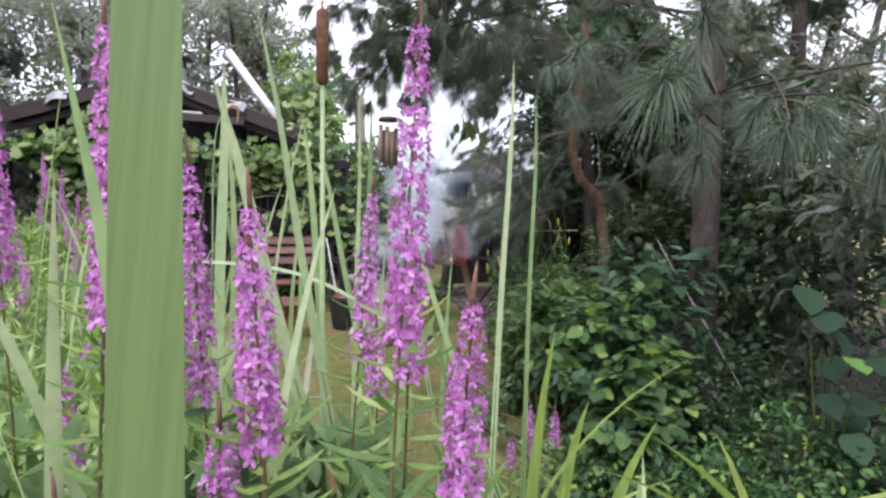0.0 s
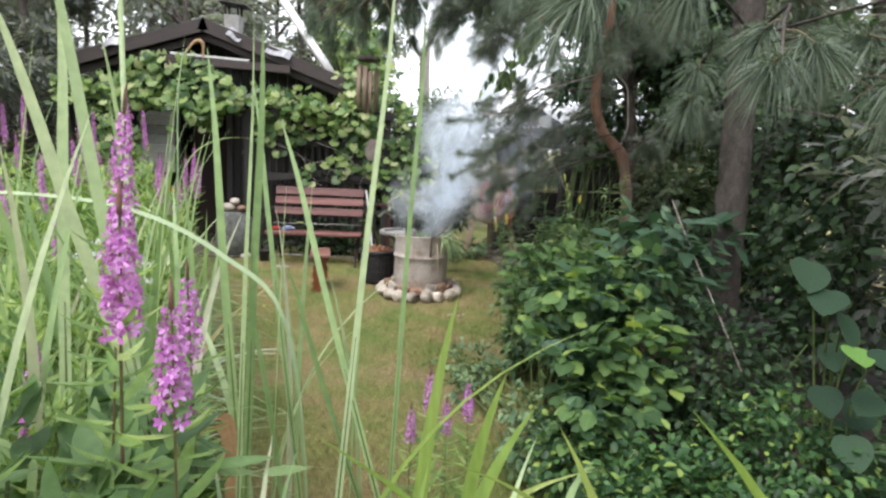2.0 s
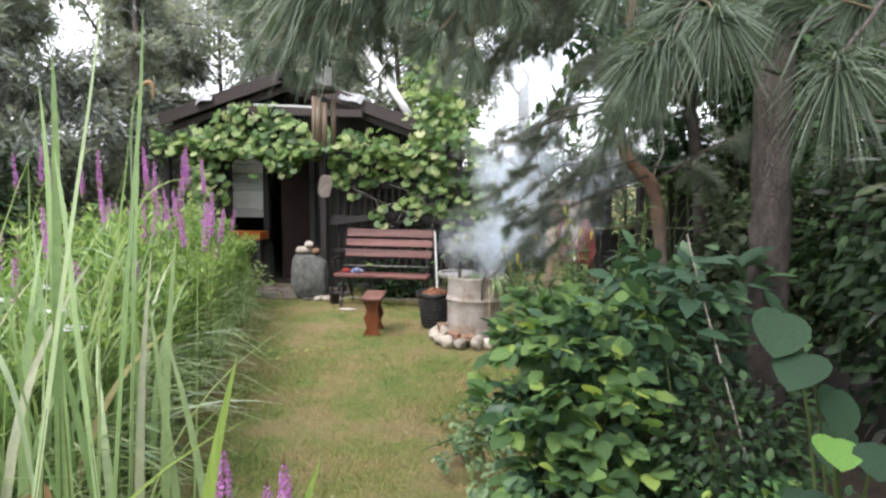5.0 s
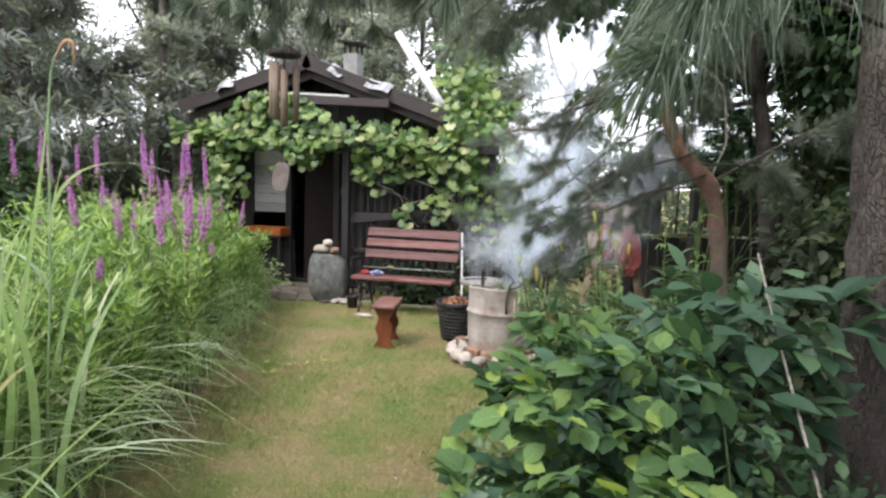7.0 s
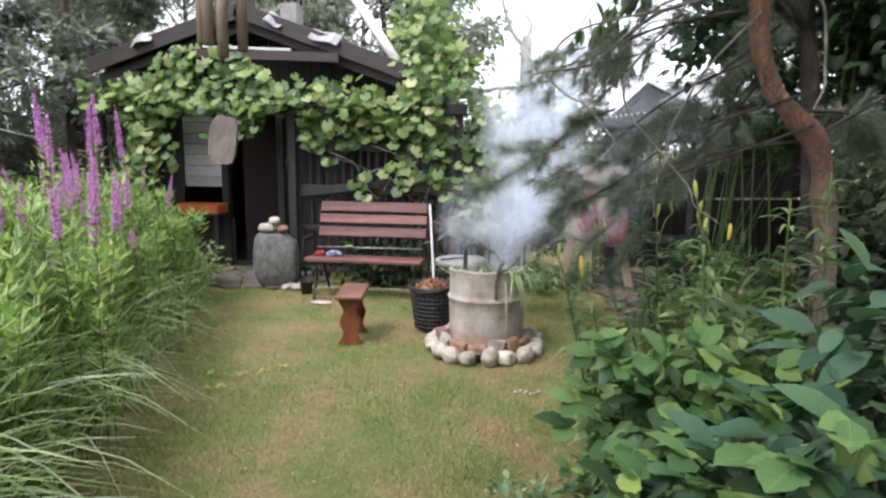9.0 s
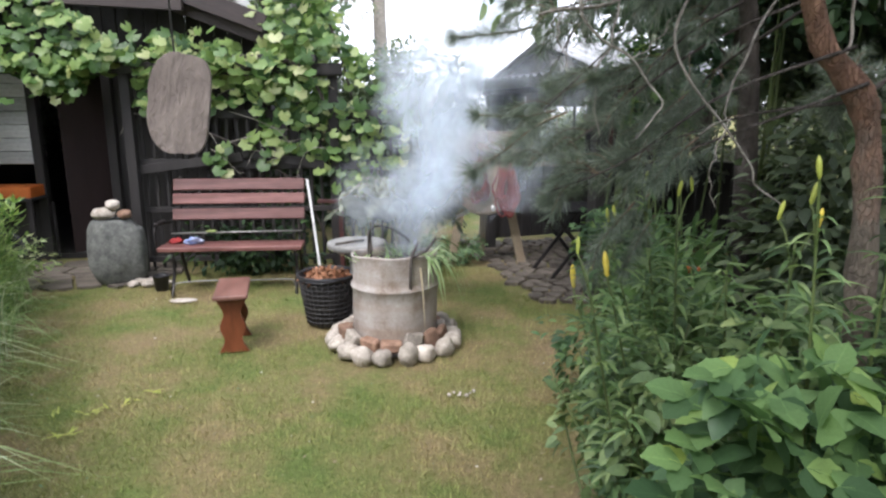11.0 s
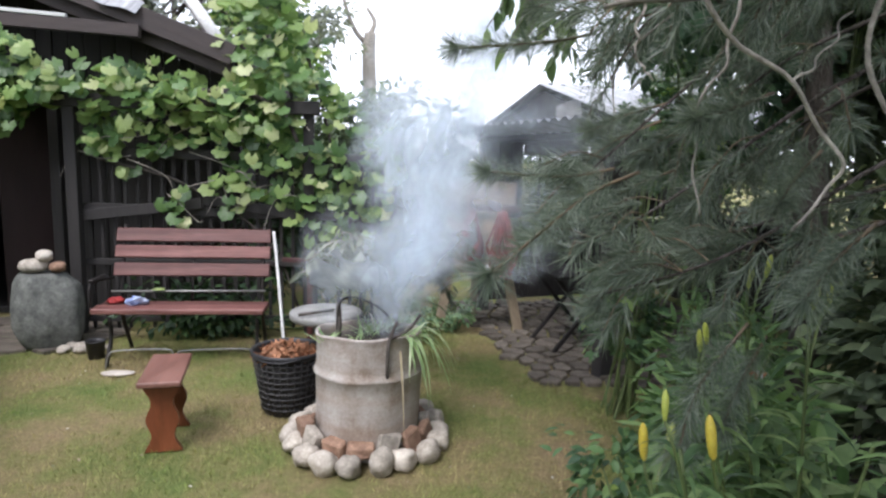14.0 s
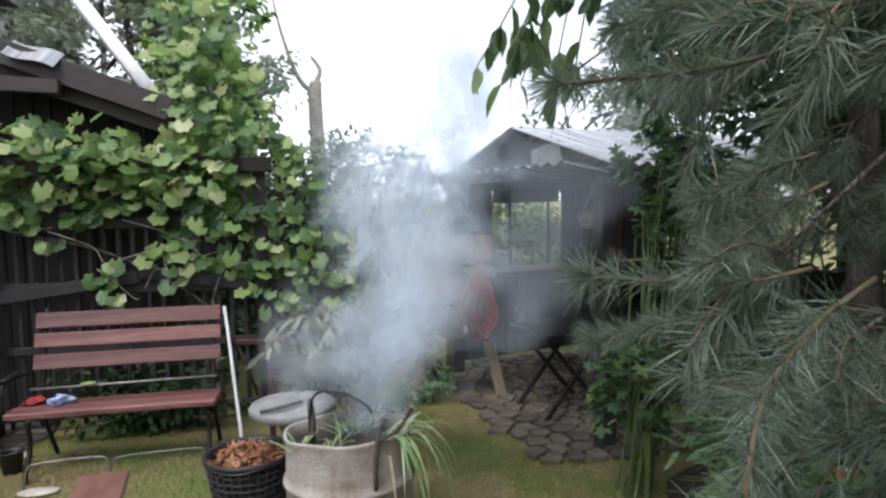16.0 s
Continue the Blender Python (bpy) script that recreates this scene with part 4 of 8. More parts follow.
# ring of field stones, and broken bricks against the drum
r = random.Random(4)
for i in range(18):
    th = 2 * math.pi * i / 18 + r.uniform(-0.04, 0.04)
    rad = 0.412 + r.uniform(-0.012, 0.016)
    s = (r.uniform(0.11, 0.15), r.uniform(0.12, 0.158), r.uniform(0.11, 0.145))
    solo("field_stone", rock(s, i + 11, 0.32), M["palestone" if i % 3 == 0 else "stone"], "rounded pale field stone in the ring round the drum", "stone", "stones round the drum", m=pose(rad * math.cos(th), rad * math.sin(th), s[2] * 0.40, r.uniform(-20, 20), r.uniform(-20, 20), math.degrees(th)))
for i in range(15):
    th = 2 * math.pi * i / 15 + r.uniform(-0.08, 0.08)
    rad = 0.332 + r.uniform(-0.008, 0.012)
    s = (r.uniform(0.05, 0.07), r.uniform(0.08, 0.15), r.uniform(0.08, 0.12))
    bm = box(s, 0.010, 0.009)
    solo("broken_brick", bm, M["brickred" if i % 3 else "stone"], "broken brick set against the drum", "brick", "bricks round the drum", m=pose(rad * math.cos(th), rad * math.sin(th), s[2] * 0.5 + 0.045, r.uniform(-16, 16), r.uniform(-12, 12), math.degrees(th)))

# crumbs on the lawn
for i in range(7):
    s = r.uniform(0.012, 0.026)
    solo("bread_crumb", rock((s, s * 1.3, s * 0.8), i + 60, 0.3, 2), M["palestone"], "pale yellowish crumb lying on the lawn", "crumb", "crumbs on the lawn", m=pose(0.31 + r.uniform(-0.05, 0.13), -0.87 + r.uniform(-0.04, 0.05), s * 0.3))
solo("flat_stone", rock((0.22, 0.12, 0.02), 71, 0.2), M["palestone"], "flat pale stone lying in the lawn", "stone", m=pose(-1.78, 1.13, 0.008))

# ---- bucket of bark chips ----
bk = thing("plastic_bucket", "black woven-look plastic bucket filled with bark chips", "bucket", at=(-0.50, 0.46, 0))
prof = [(0.001, 0.0), (0.145, 0.0), (0.15, 0.01)]
for i in range(9):
    z = 0.03 + i * 0.036
    prof += [(0.151 + 0.14 * z, z), (0.155 + 0.14 * z, z + 0.010), (0.151 + 0.14 * (z + 0.02), z + 0.022)]
prof += [(0.212, 0.365), (0.224, 0.37), (0.226, 0.392), (0.216, 0.398), (0.204, 0.385), (0.196, 0.30)]
part("pail", Geo().add(*lathe(prof, 36)), M["bucket"], bk)
# lattice of upright ribs woven with flat hoops
for i in range(30):
    a_ = 2 * math.pi * i / 30
    part("rib", Geo().add(*tube([(q * math.cos(a_), q * math.sin(a_), z) for q, z in ((0.157, 0.02), (0.183, 0.19), (0.209, 0.355))], 0.0055, 4)), M["bucketrib"], bk)
for i in range(9):
    z = 0.045 + 0.036 * i
    a_ = np.linspace(0, 2 * math.pi, 91)
    q = 0.156 + 0.15 * z + 0.0035 * np.sin(15 * a_ + math.pi * i)
    part("hoop", Geo().add(*tube(np.stack([q * np.cos(a_), q * np.sin(a_), np.full(91, z)], 1), 0.0065, 4)), M["bucketrib"], bk)
part("rim_handle", Geo().add(*tube(curve_pts([(-0.21, -0.05, 0.385), (-0.19, -0.12, 0.37), (-0.10, -0.2, 0.365), (0, -0.235, 0.37), (0.1, -0.2, 0.38)], 16), 0.006, 5)), M["bucket"], bk)
g = Geo()
chip = leaf_shape(0.45, 3, 0.1, 0.3)
n = 420
rad, th = 0.19 * np.sqrt(RNG.random(n)), RNG.random(n) * 6.283
at = np.stack([rad * np.cos(th), rad * np.sin(th), 0.345 + 0.05 * (1 - (rad / 0.2) ** 2) + RNG.normal(0, 0.008, n)], 1)
scatter(g, chip, turns(rand_dirs(n, flat=0.5), rand_dirs(n)), at, RNG.uniform(0.03, 0.07, n)[:, None])
g.add(*lathe([(0.001, 0.375), (0.1, 0.36), (0.198, 0.33)], 20))
part("bark_fill", g, M["chips"], bk, "orange-brown bark chips", kind="stuff")

# ---- standing rock with three stones on it ----
bm = rock((0.50, 0.36, 0.74), 21, 0.16, 4)
for vtx in bm.verts:
    vtx.co.x *= 1.0 - 0.34 * vtx.co.z
    vtx.co.z = max(-0.30, min(0.305, vtx.co.z * 1.05))
    vtx.co.x = max(-0.235, min(0.235, vtx.co.x * 1.12))
solo("standing_rock", bm, M["greyrock"], "grey standing rock at the hut door", "rock", m=pose(-2.55, 1.80, 0.30, 0, 0, 8))
for (px, py, pz), s, kd, lab in (((-2.62, 1.76, 0.665), (0.22, 0.17, 0.12), "stone", "pale flat stone lying on the standing rock"), ((-2.53, 1.74, 0.745), (0.13, 0.11, 0.10), "palestone", "white stone lying on top of the other stones"), ((-2.45, 1.77, 0.655), (0.13, 0.12, 0.09), "brickred", "reddish stone lying on the standing rock")):
    solo("balanced_stone", rock(s, int(s[0] * 100), 0.2), M[kd], lab, "stone", "stones on the rock", m=pose(px, py, pz))
for i in range(9):
    s = r.uniform(0.05, 0.11)
    solo("pebble", rock((s * 1.3, s, s * 0.7), i + 90, 0.25, 2), M["stone"], "small rounded stone at the foot of the rock", "stone", "pebbles by the rock", m=pose(-2.36 + r.uniform(-0.06, 0.32), 1.66 + r.uniform(-0.06, 0.1), s * 0.25))
solo("dark_pot", Geo().add(*lathe([(0.001, 0), (0.055, 0), (0.07, 0.13), (0.078, 0.135), (0.07, 0.14), (0.06, 0.12)], 18)), M["bucket"], "small dark pot beside the bench leg", "pot", m=pose(-2.08, 1.50, 0.0))

# ---- round stone table behind the drum ----
tab = thing("stone_table", "round grey concrete table on a pedestal behind the drum", "table", at=(-0.27, 0.50, 0))
part("table_top", Geo().add(*lathe([(0.001, 0.565), (0.20, 0.565), (0.222, 0.575), (0.226, 0.605), (0.218, 0.618), (0.15, 0.622), (0.001, 0.622)], 36)), M["concrete"], tab)
part("pedestal", Geo().add(*lathe([(0.001, 0.0), (0.13, 0.0), (0.13, 0.05), (0.07, 0.10), (0.06, 0.45), (0.10, 0.565), (0.001, 0.565)], 24)), M["concrete"], tab)
solo("twig_piece", Geo().add(*tube([(-0.42, 0.33, 0.635), (-0.31, 0.36, 0.645), (-0.22, 0.44, 0.64)], 0.010, 6)), M["pinebark"], "short dark stick lying on the round table", "stick")
pole = thing("support_stake", "dark red wooden stake and crossbar behind the table", "stake", at=(-0.42, 0.98, 0))
part("stake", box((0.035, 0.035, 0.88), 0.004), M["redpaint"], pole, m=pose(0, 0, 0.44))
part("crossbar", box((0.25, 0.03, 0.03), 0.004), M["redpaint"], pole, m=pose(-0.06, -0.02, 0.86, 0, 2, 0))

# ---- dry drooping plant behind the table ----
dryp = thing("dry_plant", "tall drooping plant with pale grey-green leaves behind the drum", "plant", at=(0.12, 0.92, 0))
g, g2 = Geo(), Geo()
rr = np.random.default_rng(12)
for i in range(44):
    th, el = rr.random() * 6.283, rr.uniform(0.5, 1.3)
    tip = np.array([0.42 * math.cos(th) * rr.uniform(0.4, 1.1), 0.22 * math.sin(th), rr.uniform(0.82, 1.16)])
    pts = curve_pts([(0, 0, 0), (tip[0] * 0.3, tip[1] * 0.3, tip[2] * 0.75), tip * [0.8, 0.8, 1.0], tip + [tip[0] * 0.3, tip[1] * 0.3, -0.12]], 12)
    g.add(*tube(pts, 0.004, 4, False))
    n = 26
    at = pts[rr.integers(6, 12, n)] + rr.normal(0, 0.02, (n, 3))
    d = rand_dirs(n, rr) * [1, 1, 0.5] + [0, 0, -0.7]
    scatter(g2, leaf_shape(0.28, 4, -0.2, 0.2), turns(d, rand_dirs(n, rr)), at, rr.uniform(0.06, 0.13, n)[:, None])
part("stem", g, M["twig"], dryp, kind="stuff")
part("dry_foliage", g2, M["dry"], dryp, kind="stuff")

# ---- round straw target on a trestle, hung with ropes ----
tg = thing("archery_target", "round straw archery target on a splayed wooden trestle", "target", at=(0.95, 2.2, 0), rz=-6)
g = Geo().add(*lathe([(0.001, -0.05), (0.30, -0.05), (0.325, -0.035), (0.33, 0.0), (0.325, 0.035), (0.30, 0.05), (0.001, 0.05)], 44))
part("straw_disc", g, M["straw"], tg, m=pose(0, 0, 0.86, 82, 0, 0))
for sx, lean in ((-0.2, 9), (0.22, -13)):
    part("leg", box((0.09, 0.04, 1.15), 0.006), M["palewood"], tg, m=pose(sx * 1.25, 0.05, 0.56, 4, lean, 0))
part("leg", box((0.07, 0.04, 1.25), 0.006), M["palewood"], tg, m=pose(0, 0.32, 0.58, 28, 0, 0))
part("crossbar", box((0.66, 0.035, 0.05), 0.006), M["redpaint"], tg, m=pose(0.02, -0.065, 1.15))
part("header_board", box((0.60, 0.06, 0.20), 0.008), M["bamboo"], tg, "brown board above the straw disc", pose(0.02, -0.01, 1.28, -3, 0, 0))
for sx, w, h, strands in ((0.19, 0.11, 0.56, 16), (-0.09, 0.085, 0.42, 10)):
    rp = thing("rope_coil", "red rope hanging in a tangled bundle on the target", "rope", "ropes on the target", at=(0.95 + sx, 2.09, 1.13))
    for j in range(strands):
        q, o = r.uniform(0.72, 1.08), r.uniform(-0.03, 0.03)
        wl, wr = w * r.uniform(0.35, 1.0), w * r.uniform(0.35, 1.0)
        d0 = r.uniform(-0.035, 0.0)
        part("loop", Geo().add(*tube(curve_pts([(o, 0, 0), (wr * 0.55 + o, -0.02 + d0, -h * 0.35 * q), (wr + o, -0.03 + d0, -h * 0.78 * q), (o * 2, -0.035 + d0, -h * q), (-wl + o, -0.02 + d0, -h * 0.75 * q), (-wl * 0.5 + o, -0.01 + d0, -h * 0.3), (o, 0, 0)], 26), 0.0095, 6)), M["rope"], rp)
solo("hanging_rag", rock((0.10, 0.05, 0.24), 33, 0.4), M["concrete"], "grey rag hanging on the target", "rag", m=pose(0.88, 2.05, 0.95))
part("handle", rock((0.035, 0.03, 0.07), 35, 0.2), M["white"], rp, "small white handle", pose(0.15, -0.05, -0.50))

# ---- folding table in the gazebo ----
ft = thing("folding_table", "dark folding table with crossed legs in the gazebo", "table", at=(1.72, 1.78, 0), rz=10)
part("table_top", box((0.62, 0.6, 0.03), 0.006), M["soot"], ft, m=pose(0, 0, 0.66))
for y in (-0.22, 0.22):
    part("leg", box((0.035, 0.025, 0.86), 0.004), M["iron"], ft, m=pose(0, y, 0.335, 0, 40, 0))
    part("leg", box((0.035, 0.025, 0.86), 0.004), M["iron"], ft, m=pose(0, y + 0.03, 0.335, 0, -40, 0))
solo("orange_crate", box((0.56, 0.30, 0.12), 0.012), M["orange"], "orange plastic crate on the shelf under the window", "crate", m=pose(-3.93, 2.68, 0.77))
sh = thing("wall_shelf", "dark shelf under the hut window", "shelf", at=(-3.98, 2.68, 0))
part("shelf_board", box((0.7, 0.36, 0.03), 0.004), M["darkwood"], sh, m=pose(0, 0, 0.695))
for sx in (-0.3, 0.3):
    part("leg", box((0.05, 0.05, 0.68), 0.004), M["darkwood"], sh, m=pose(sx, -0.12, 0.34))
g = Geo().add(*tube(np.stack([0.17 * np.cos(np.linspace(0, 6.283, 25)), np.zeros(25), 0.17 * np.sin(np.linspace(0, 6.283, 25))], 1), 0.025, 8, False))
solo("wheelbarrow_tyre", g, M["bucket"], "dark rubber tyre leaning under the shelf", "tyre", m=pose(-3.9, 2.42, 0.195, -8, 0, 10))

# ---- bamboo wind chime near the path ----
ch = thing("wind_chime", "weathered bamboo wind chime with a wooden sail, hanging from a branch", "wind chime", at=(-0.29, -3.40, 0))
part("top_plate", Geo().add(*lathe([(0.001, 2.06), (0.05, 2.055), (0.062, 2.04), (0.06, 2.03), (0.001, 2.03)], 20)), M["pinebark"], ch, "dark coconut-shell top")
for i, (tx, ty, zb) in enumerate(((-0.045, -0.01, 1.80), (-0.018, 0.035, 1.775), (0.014, -0.03, 1.765), (0.042, 0.015, 1.785), (-0.01, -0.045, 1.79))):
    tb = part("bamboo_tube", Geo().add(*lathe([(0.0095, zb), (0.0125, zb), (0.0128, zb + 0.1), (0.0138, zb + 0.105), (0.0128, zb + 0.11), (0.0125, zb + 0.21), (0.0095, zb + 0.205)], 12)), M["bamboo"], ch, m=pose(tx, ty, 0))
    part("string", Geo().add(*tube([(0, 0, zb + 0.2), (0, 0, 2.035)], 0.0012, 4)), M["string"], tb)
part("string", Geo().add(*tube([(0, 0, 2.03), (0.03, -0.07, 1.63)], 0.0012, 4)), M["string"], ch)
part("string", Geo().add(*tube([(0, 0, 2.05), (0, 0, 2.45)], 0.0015, 4)), M["string"], ch)
bm = bmesh.new()
ring = []
for i in range(56):
    th = 2 * math.pi * i / 56
    cx, cz = math.cos(th), math.sin(th)
    # squarer on one side, rounder on the other
    k = (abs(cx) ** 4 + abs(cz) ** 4) ** -0.25 if cx > 0 else 1.0 + 0.12 * abs(math.sin(2 * th))
    ring.append(bm.verts.new(((0.029 if cx > 0 else 0.034) * k * cx, -0.004, 0.053 * k * cz)))
f = bm.faces.new(ring)
ext = bmesh.ops.extrude_face_region(bm, geom=[f])
bmesh.ops.translate(bm, vec=(0, 0.008, 0), verts=[e for e in ext["geom"] if isinstance(e, bmesh.types.BMVert)])
bmesh.ops.recalc_face_normals(bm, faces=bm.faces)
bmesh.ops.bevel(bm, geom=[e for e in bm.edges if e.calc_face_angle(0) > 1.0], offset=0.0006, segments=1, affect="EDGES")
part("sail", bm, M["sail"], ch, "worn round-ended wooden sail", pose(0.040, -0.09, 1.577, 0, 8, 6))

# ---- smoke rising from the drum ----
smoke = thing("smoke_plume", "thin bluish white smoke rising from the drum", "smoke", at=(0, 0, 0))
for s_i in range(4):
    turn = -0.48 + 0.32 * s_i
    nu, nv = 21, 46
    u, w = np.meshgrid(np.linspace(-1, 1, nu), np.linspace(0, 1, nv))
    u, w = u.ravel(), w.ravel()
    z = 0.56 + 2.9 * w
    half = 0.16 + 1.0 * w ** 0.75
    bend = 0.16 * np.sin(3.2 * u + 2.3 * s_i) * half + 0.10 * np.sin(4 * w + s_i) * (0.3 + w) + 0.20 * half * (u * u - 0.4)
    cx = 0.03 + 0.95 * w + 0.10 * np.sin(5.5 * w + 0.4) * w
    cy = 0.04 + 0.55 * w + 0.16 * (s_i - 1.5) * (0.3 + w)
    x = cx + half * u * math.cos(turn) - bend * math.sin(turn)
    y = cy + half * u * math.sin(turn) + bend * math.cos(turn)
    # rolling folds, so that no sheet stays straight
    puff = np.array([noise.noise_vector(Vector((a * 2.6, b * 2.6 + 7 * s_i, c * 2.6))) for a, b, c in zip(x, y, z)])
    x, y, z = x + puff[:, 0] * (0.05 + 0.12 * w), y + puff[:, 1] * (0.03 + 0.07 * w), z + puff[:, 2] * (0.02 + 0.12 * w)
    pl = Geo().add(np.stack([x, y, z], 1), ring_faces(nv, nu, False))
    part("smoke_veil", pl.mesh("smoke_veil", True, np.stack([(u + 1) / 2, w], 1)), M["smoke"], smoke, kind="stuff")

# low puff curling over the rim
for s_i in range(3):
    turn = -0.25 + 0.6 * s_i
    u, w = np.meshgrid(np.linspace(-1, 1, 15), np.linspace(0, 1, 20))
    u, w = u.ravel(), w.ravel()
    half = 0.16 + 0.24 * np.sin(np.pi * w) ** 0.8
    bend = 0.12 * np.sin(3.0 * u + 2 * s_i) + 0.06 * np.sin(6 * w + s_i)
    x = (0.12 + 0.22 * w if s_i < 2 else 0.02 - 0.13 * np.sin(2.6 * w)) + half * u * math.cos(turn) - bend * math.sin(turn)
    y = 0.03 + 0.1 * w + half * u * math.sin(turn) + bend * math.cos(turn)
    z = 0.58 + 0.80 * w
    puff = np.array([noise.noise_vector(Vector((a * 5, b * 5 + 3 * s_i, c * 5))) for a, b, c in zip(x, y, z)])
    pl = Geo().add(np.stack([x, y, z], 1) + puff * 0.05, ring_faces(20, 15, False))
    part("smoke_veil", pl.mesh("smoke_veil", True, np.stack([(u + 1) / 2, w * 0.85], 1)), M["smoke"], smoke, kind="stuff")

# faint haze drifting off towards the gazebo
for s_i in range(2):
    u, w = np.meshgrid(np.linspace(-1, 1, 17), np.linspace(0, 1, 22))
    u, w = u.ravel(), w.ravel()
    half = 0.45 + 0.55 * w
    x = 0.62 + 0.85 * w + half * u + 0.08 * np.sin(4 * w + s_i)
    y = 0.15 + 0.30 * s_i + 0.35 * w - 0.18 * u + 0.10 * np.sin(3 * u + 2 * s_i)
    z = 0.75 + 2.2 * w + 0.10 * np.sin(2.5 * u + s_i)
    puff = np.array([noise.noise_vector(Vector((a * 2, b * 2 + 5 * s_i, c * 2))) for a, b, c in zip(x, y, z)])
    pl = Geo().add(np.stack([x, y, z], 1) + puff * 0.10, ring_faces(22, 17, False))
    part("smoke_veil", pl.mesh("smoke_veil", True, np.stack([(u + 1) / 2, 0.67 + 0.30 * w], 1)), M["smoke"], smoke, kind="stuff")

# ---- small things in the right-hand planting ----
for i, (x, y, rr_) in enumerate(((0.90, -1.93, 0.06), (0.88, -2.05, 0.065))):
    solo("clay_ball", rock((rr_, rr_, rr_ * 0.9), 330 + i, 0.05), M["terracotta"], "round tan clay ball lying at the lawn edge", "garden ornament", "clay balls", m=pose(x, y, rr_ * 0.8))
stake = thing("garden_stake", "wooden garden stake with an orange and white tag", "stake", at=(1.48, -1.2, 0))
part("post", box((0.035, 0.03, 0.78), 0.004), M["palewood"], stake, m=pose(0, 0, 0.385, 2, 3, 10))
tag_ = part("tag", box((0.075, 0.03, 0.032), 0.006), M["orange"], stake, "orange tag with a white band", pose(0.025, -0.004, 0.785, 0, 4, 10))
part("band", box((0.030, 0.034, 0.036), 0.004), M["white"], tag_)

# ---- pines ----
def tuft(geo, at, axis, n, length, rng, droop=0.35, width=0.0011, spread=0.9, along=0.06):
    """A brush of long needles round the end of a twig."""
    axis = np.asarray(axis, float) / np.linalg.norm(axis)
    d = rand_dirs(n, rng) * spread + axis
    d /= np.linalg.norm(d, axis=1, keepdims=True)
    base = np.asarray(at) - axis * (rng.random((n, 1)) * along)
    ln = length * rng.uniform(0.75, 1.1, (n, 1))
    side = np.cross(d, rand_dirs(n, rng))
    side /= np.linalg.norm(side, axis=1, keepdims=True) + 1e-9
    down = np.array([0, 0, -1.0])
    rows = []
    for s, w in ((0.0, 0.8), (0.5, 1.0), (1.0, 0.15)):
        c = base + d * ln * s + down * ln * droop * s * s
        rows += [c - side * width * w, c + side * width * w]
    v = np.stack(rows, 1).reshape(-1, 3)
    off = (np.arange(n) * 6)[:, None]
    geo.add(v, [np.concatenate([np.array([[0, 1, 3, 2]]) + off, np.array([[2, 3, 5, 4]]) + off])])


def pine(name, label, trunk_pts, trunk_r, bark, branches, seed, needle="needle", group="pines", side=0.2, droop=0.35, wide=0.0011, brush=0.6, shoots=()):
    """A pine: trunk, boughs with side twigs, brushes of needles."""
    rng = np.random.default_rng(seed)
    tr = thing(name, label, "pine tree", group, at=(trunk_pts[0][0], trunk_pts[0][1], 0))
    o = np.array([trunk_pts[0][0], trunk_pts[0][1], 0])
    p = curve_pts(trunk_pts, 40) - o
    v, f = tube(p, np.linspace(trunk_r[0], trunk_r[1], 40), 14)
    lump = np.array([0.012 * noise.noise(Vector(q * 9)) + 0.008 * noise.noise(Vector(q * 23)) for q in v])
    centre = np.zeros_like(v)
    centre[:40 * 14] = np.repeat(p, 14, 0)
    centre[40 * 14:] = v[40 * 14:]
    out = v - centre
    out /= np.linalg.norm(out, axis=1, keepdims=True) + 1e-9
    part("trunk", Geo().add(v + out * lump[:, None], f), M[bark], tr)
    for ctrl, rad, tufts, ln, dens in branches:
        near = tufts < 6
        bp = curve_pts(ctrl, 18) - o
        br = part("branch", Geo().add(*tube(bp, np.linspace(rad, rad * 0.35, 18), 6)), M["pinebark"], tr)
        nd, tw = Geo(), Geo()
        for i in range(tufts):
            s = (0.3 + (0.5 if near else 0.7) * rng.random()) if i else 1.0
            c = bp[int(s * 17)]
            out = bp[min(17, int(s * 17) + 1)] - bp[int(s * 17) - 1]
            out = out / (np.linalg.norm(out) + 1e-9)
            reach = (rng.normal(0, 1, 3) * [0.6, 0.6, 0.45] + out * 0.7) * side * ((0.5 if near else 1.0) if i else 0.15)
            if brush > 1:
                reach = reach * min(1.0, 0.13 / (np.linalg.norm(reach) + 1e-9)) - [0, 0, 0.02]
            end = c + reach
            tk = 0.0018 if brush > 1 else 0.003
            tw.add(*tube(curve_pts([c, c + reach * 0.5 + [0, 0, 0.02], end], 6), tk, 5, False))
            tuft(nd, end, reach + out * 0.02, dens, ln, rng, droop, wide, along=ln * brush)
        part("side_twig", tw, M["pinetwig"], br, kind="stuff")
        part("needles", nd, M[needle], br, kind="stuff")
    # brown shoots set with needles along their whole length, ending in a brush
    for ctrl, ln, n in shoots:
        sp = curve_pts(ctrl, 14) - o
        br = part("branch", Geo().add(*tube(sp, np.linspace(0.0035, 0.0024, 14), 6)), M["shoot"], tr, "brown needled shoot")
        nd = Geo()
        tan = np.gradient(sp, axis=0)
        for q, d in zip(sp[3:], tan[3:]):
            tuft(nd, q, d, n * 2, ln, rng, 0.06, wide * 0.62, 1.05, 0.02)
        tuft(nd, sp[-1], tan[-1], n * 5, ln * 1.05, rng, 0.05, wide * 0.62, 1.3, 0.01)
        part("needles", nd, M[needle], br, kind="stuff")
    return tr


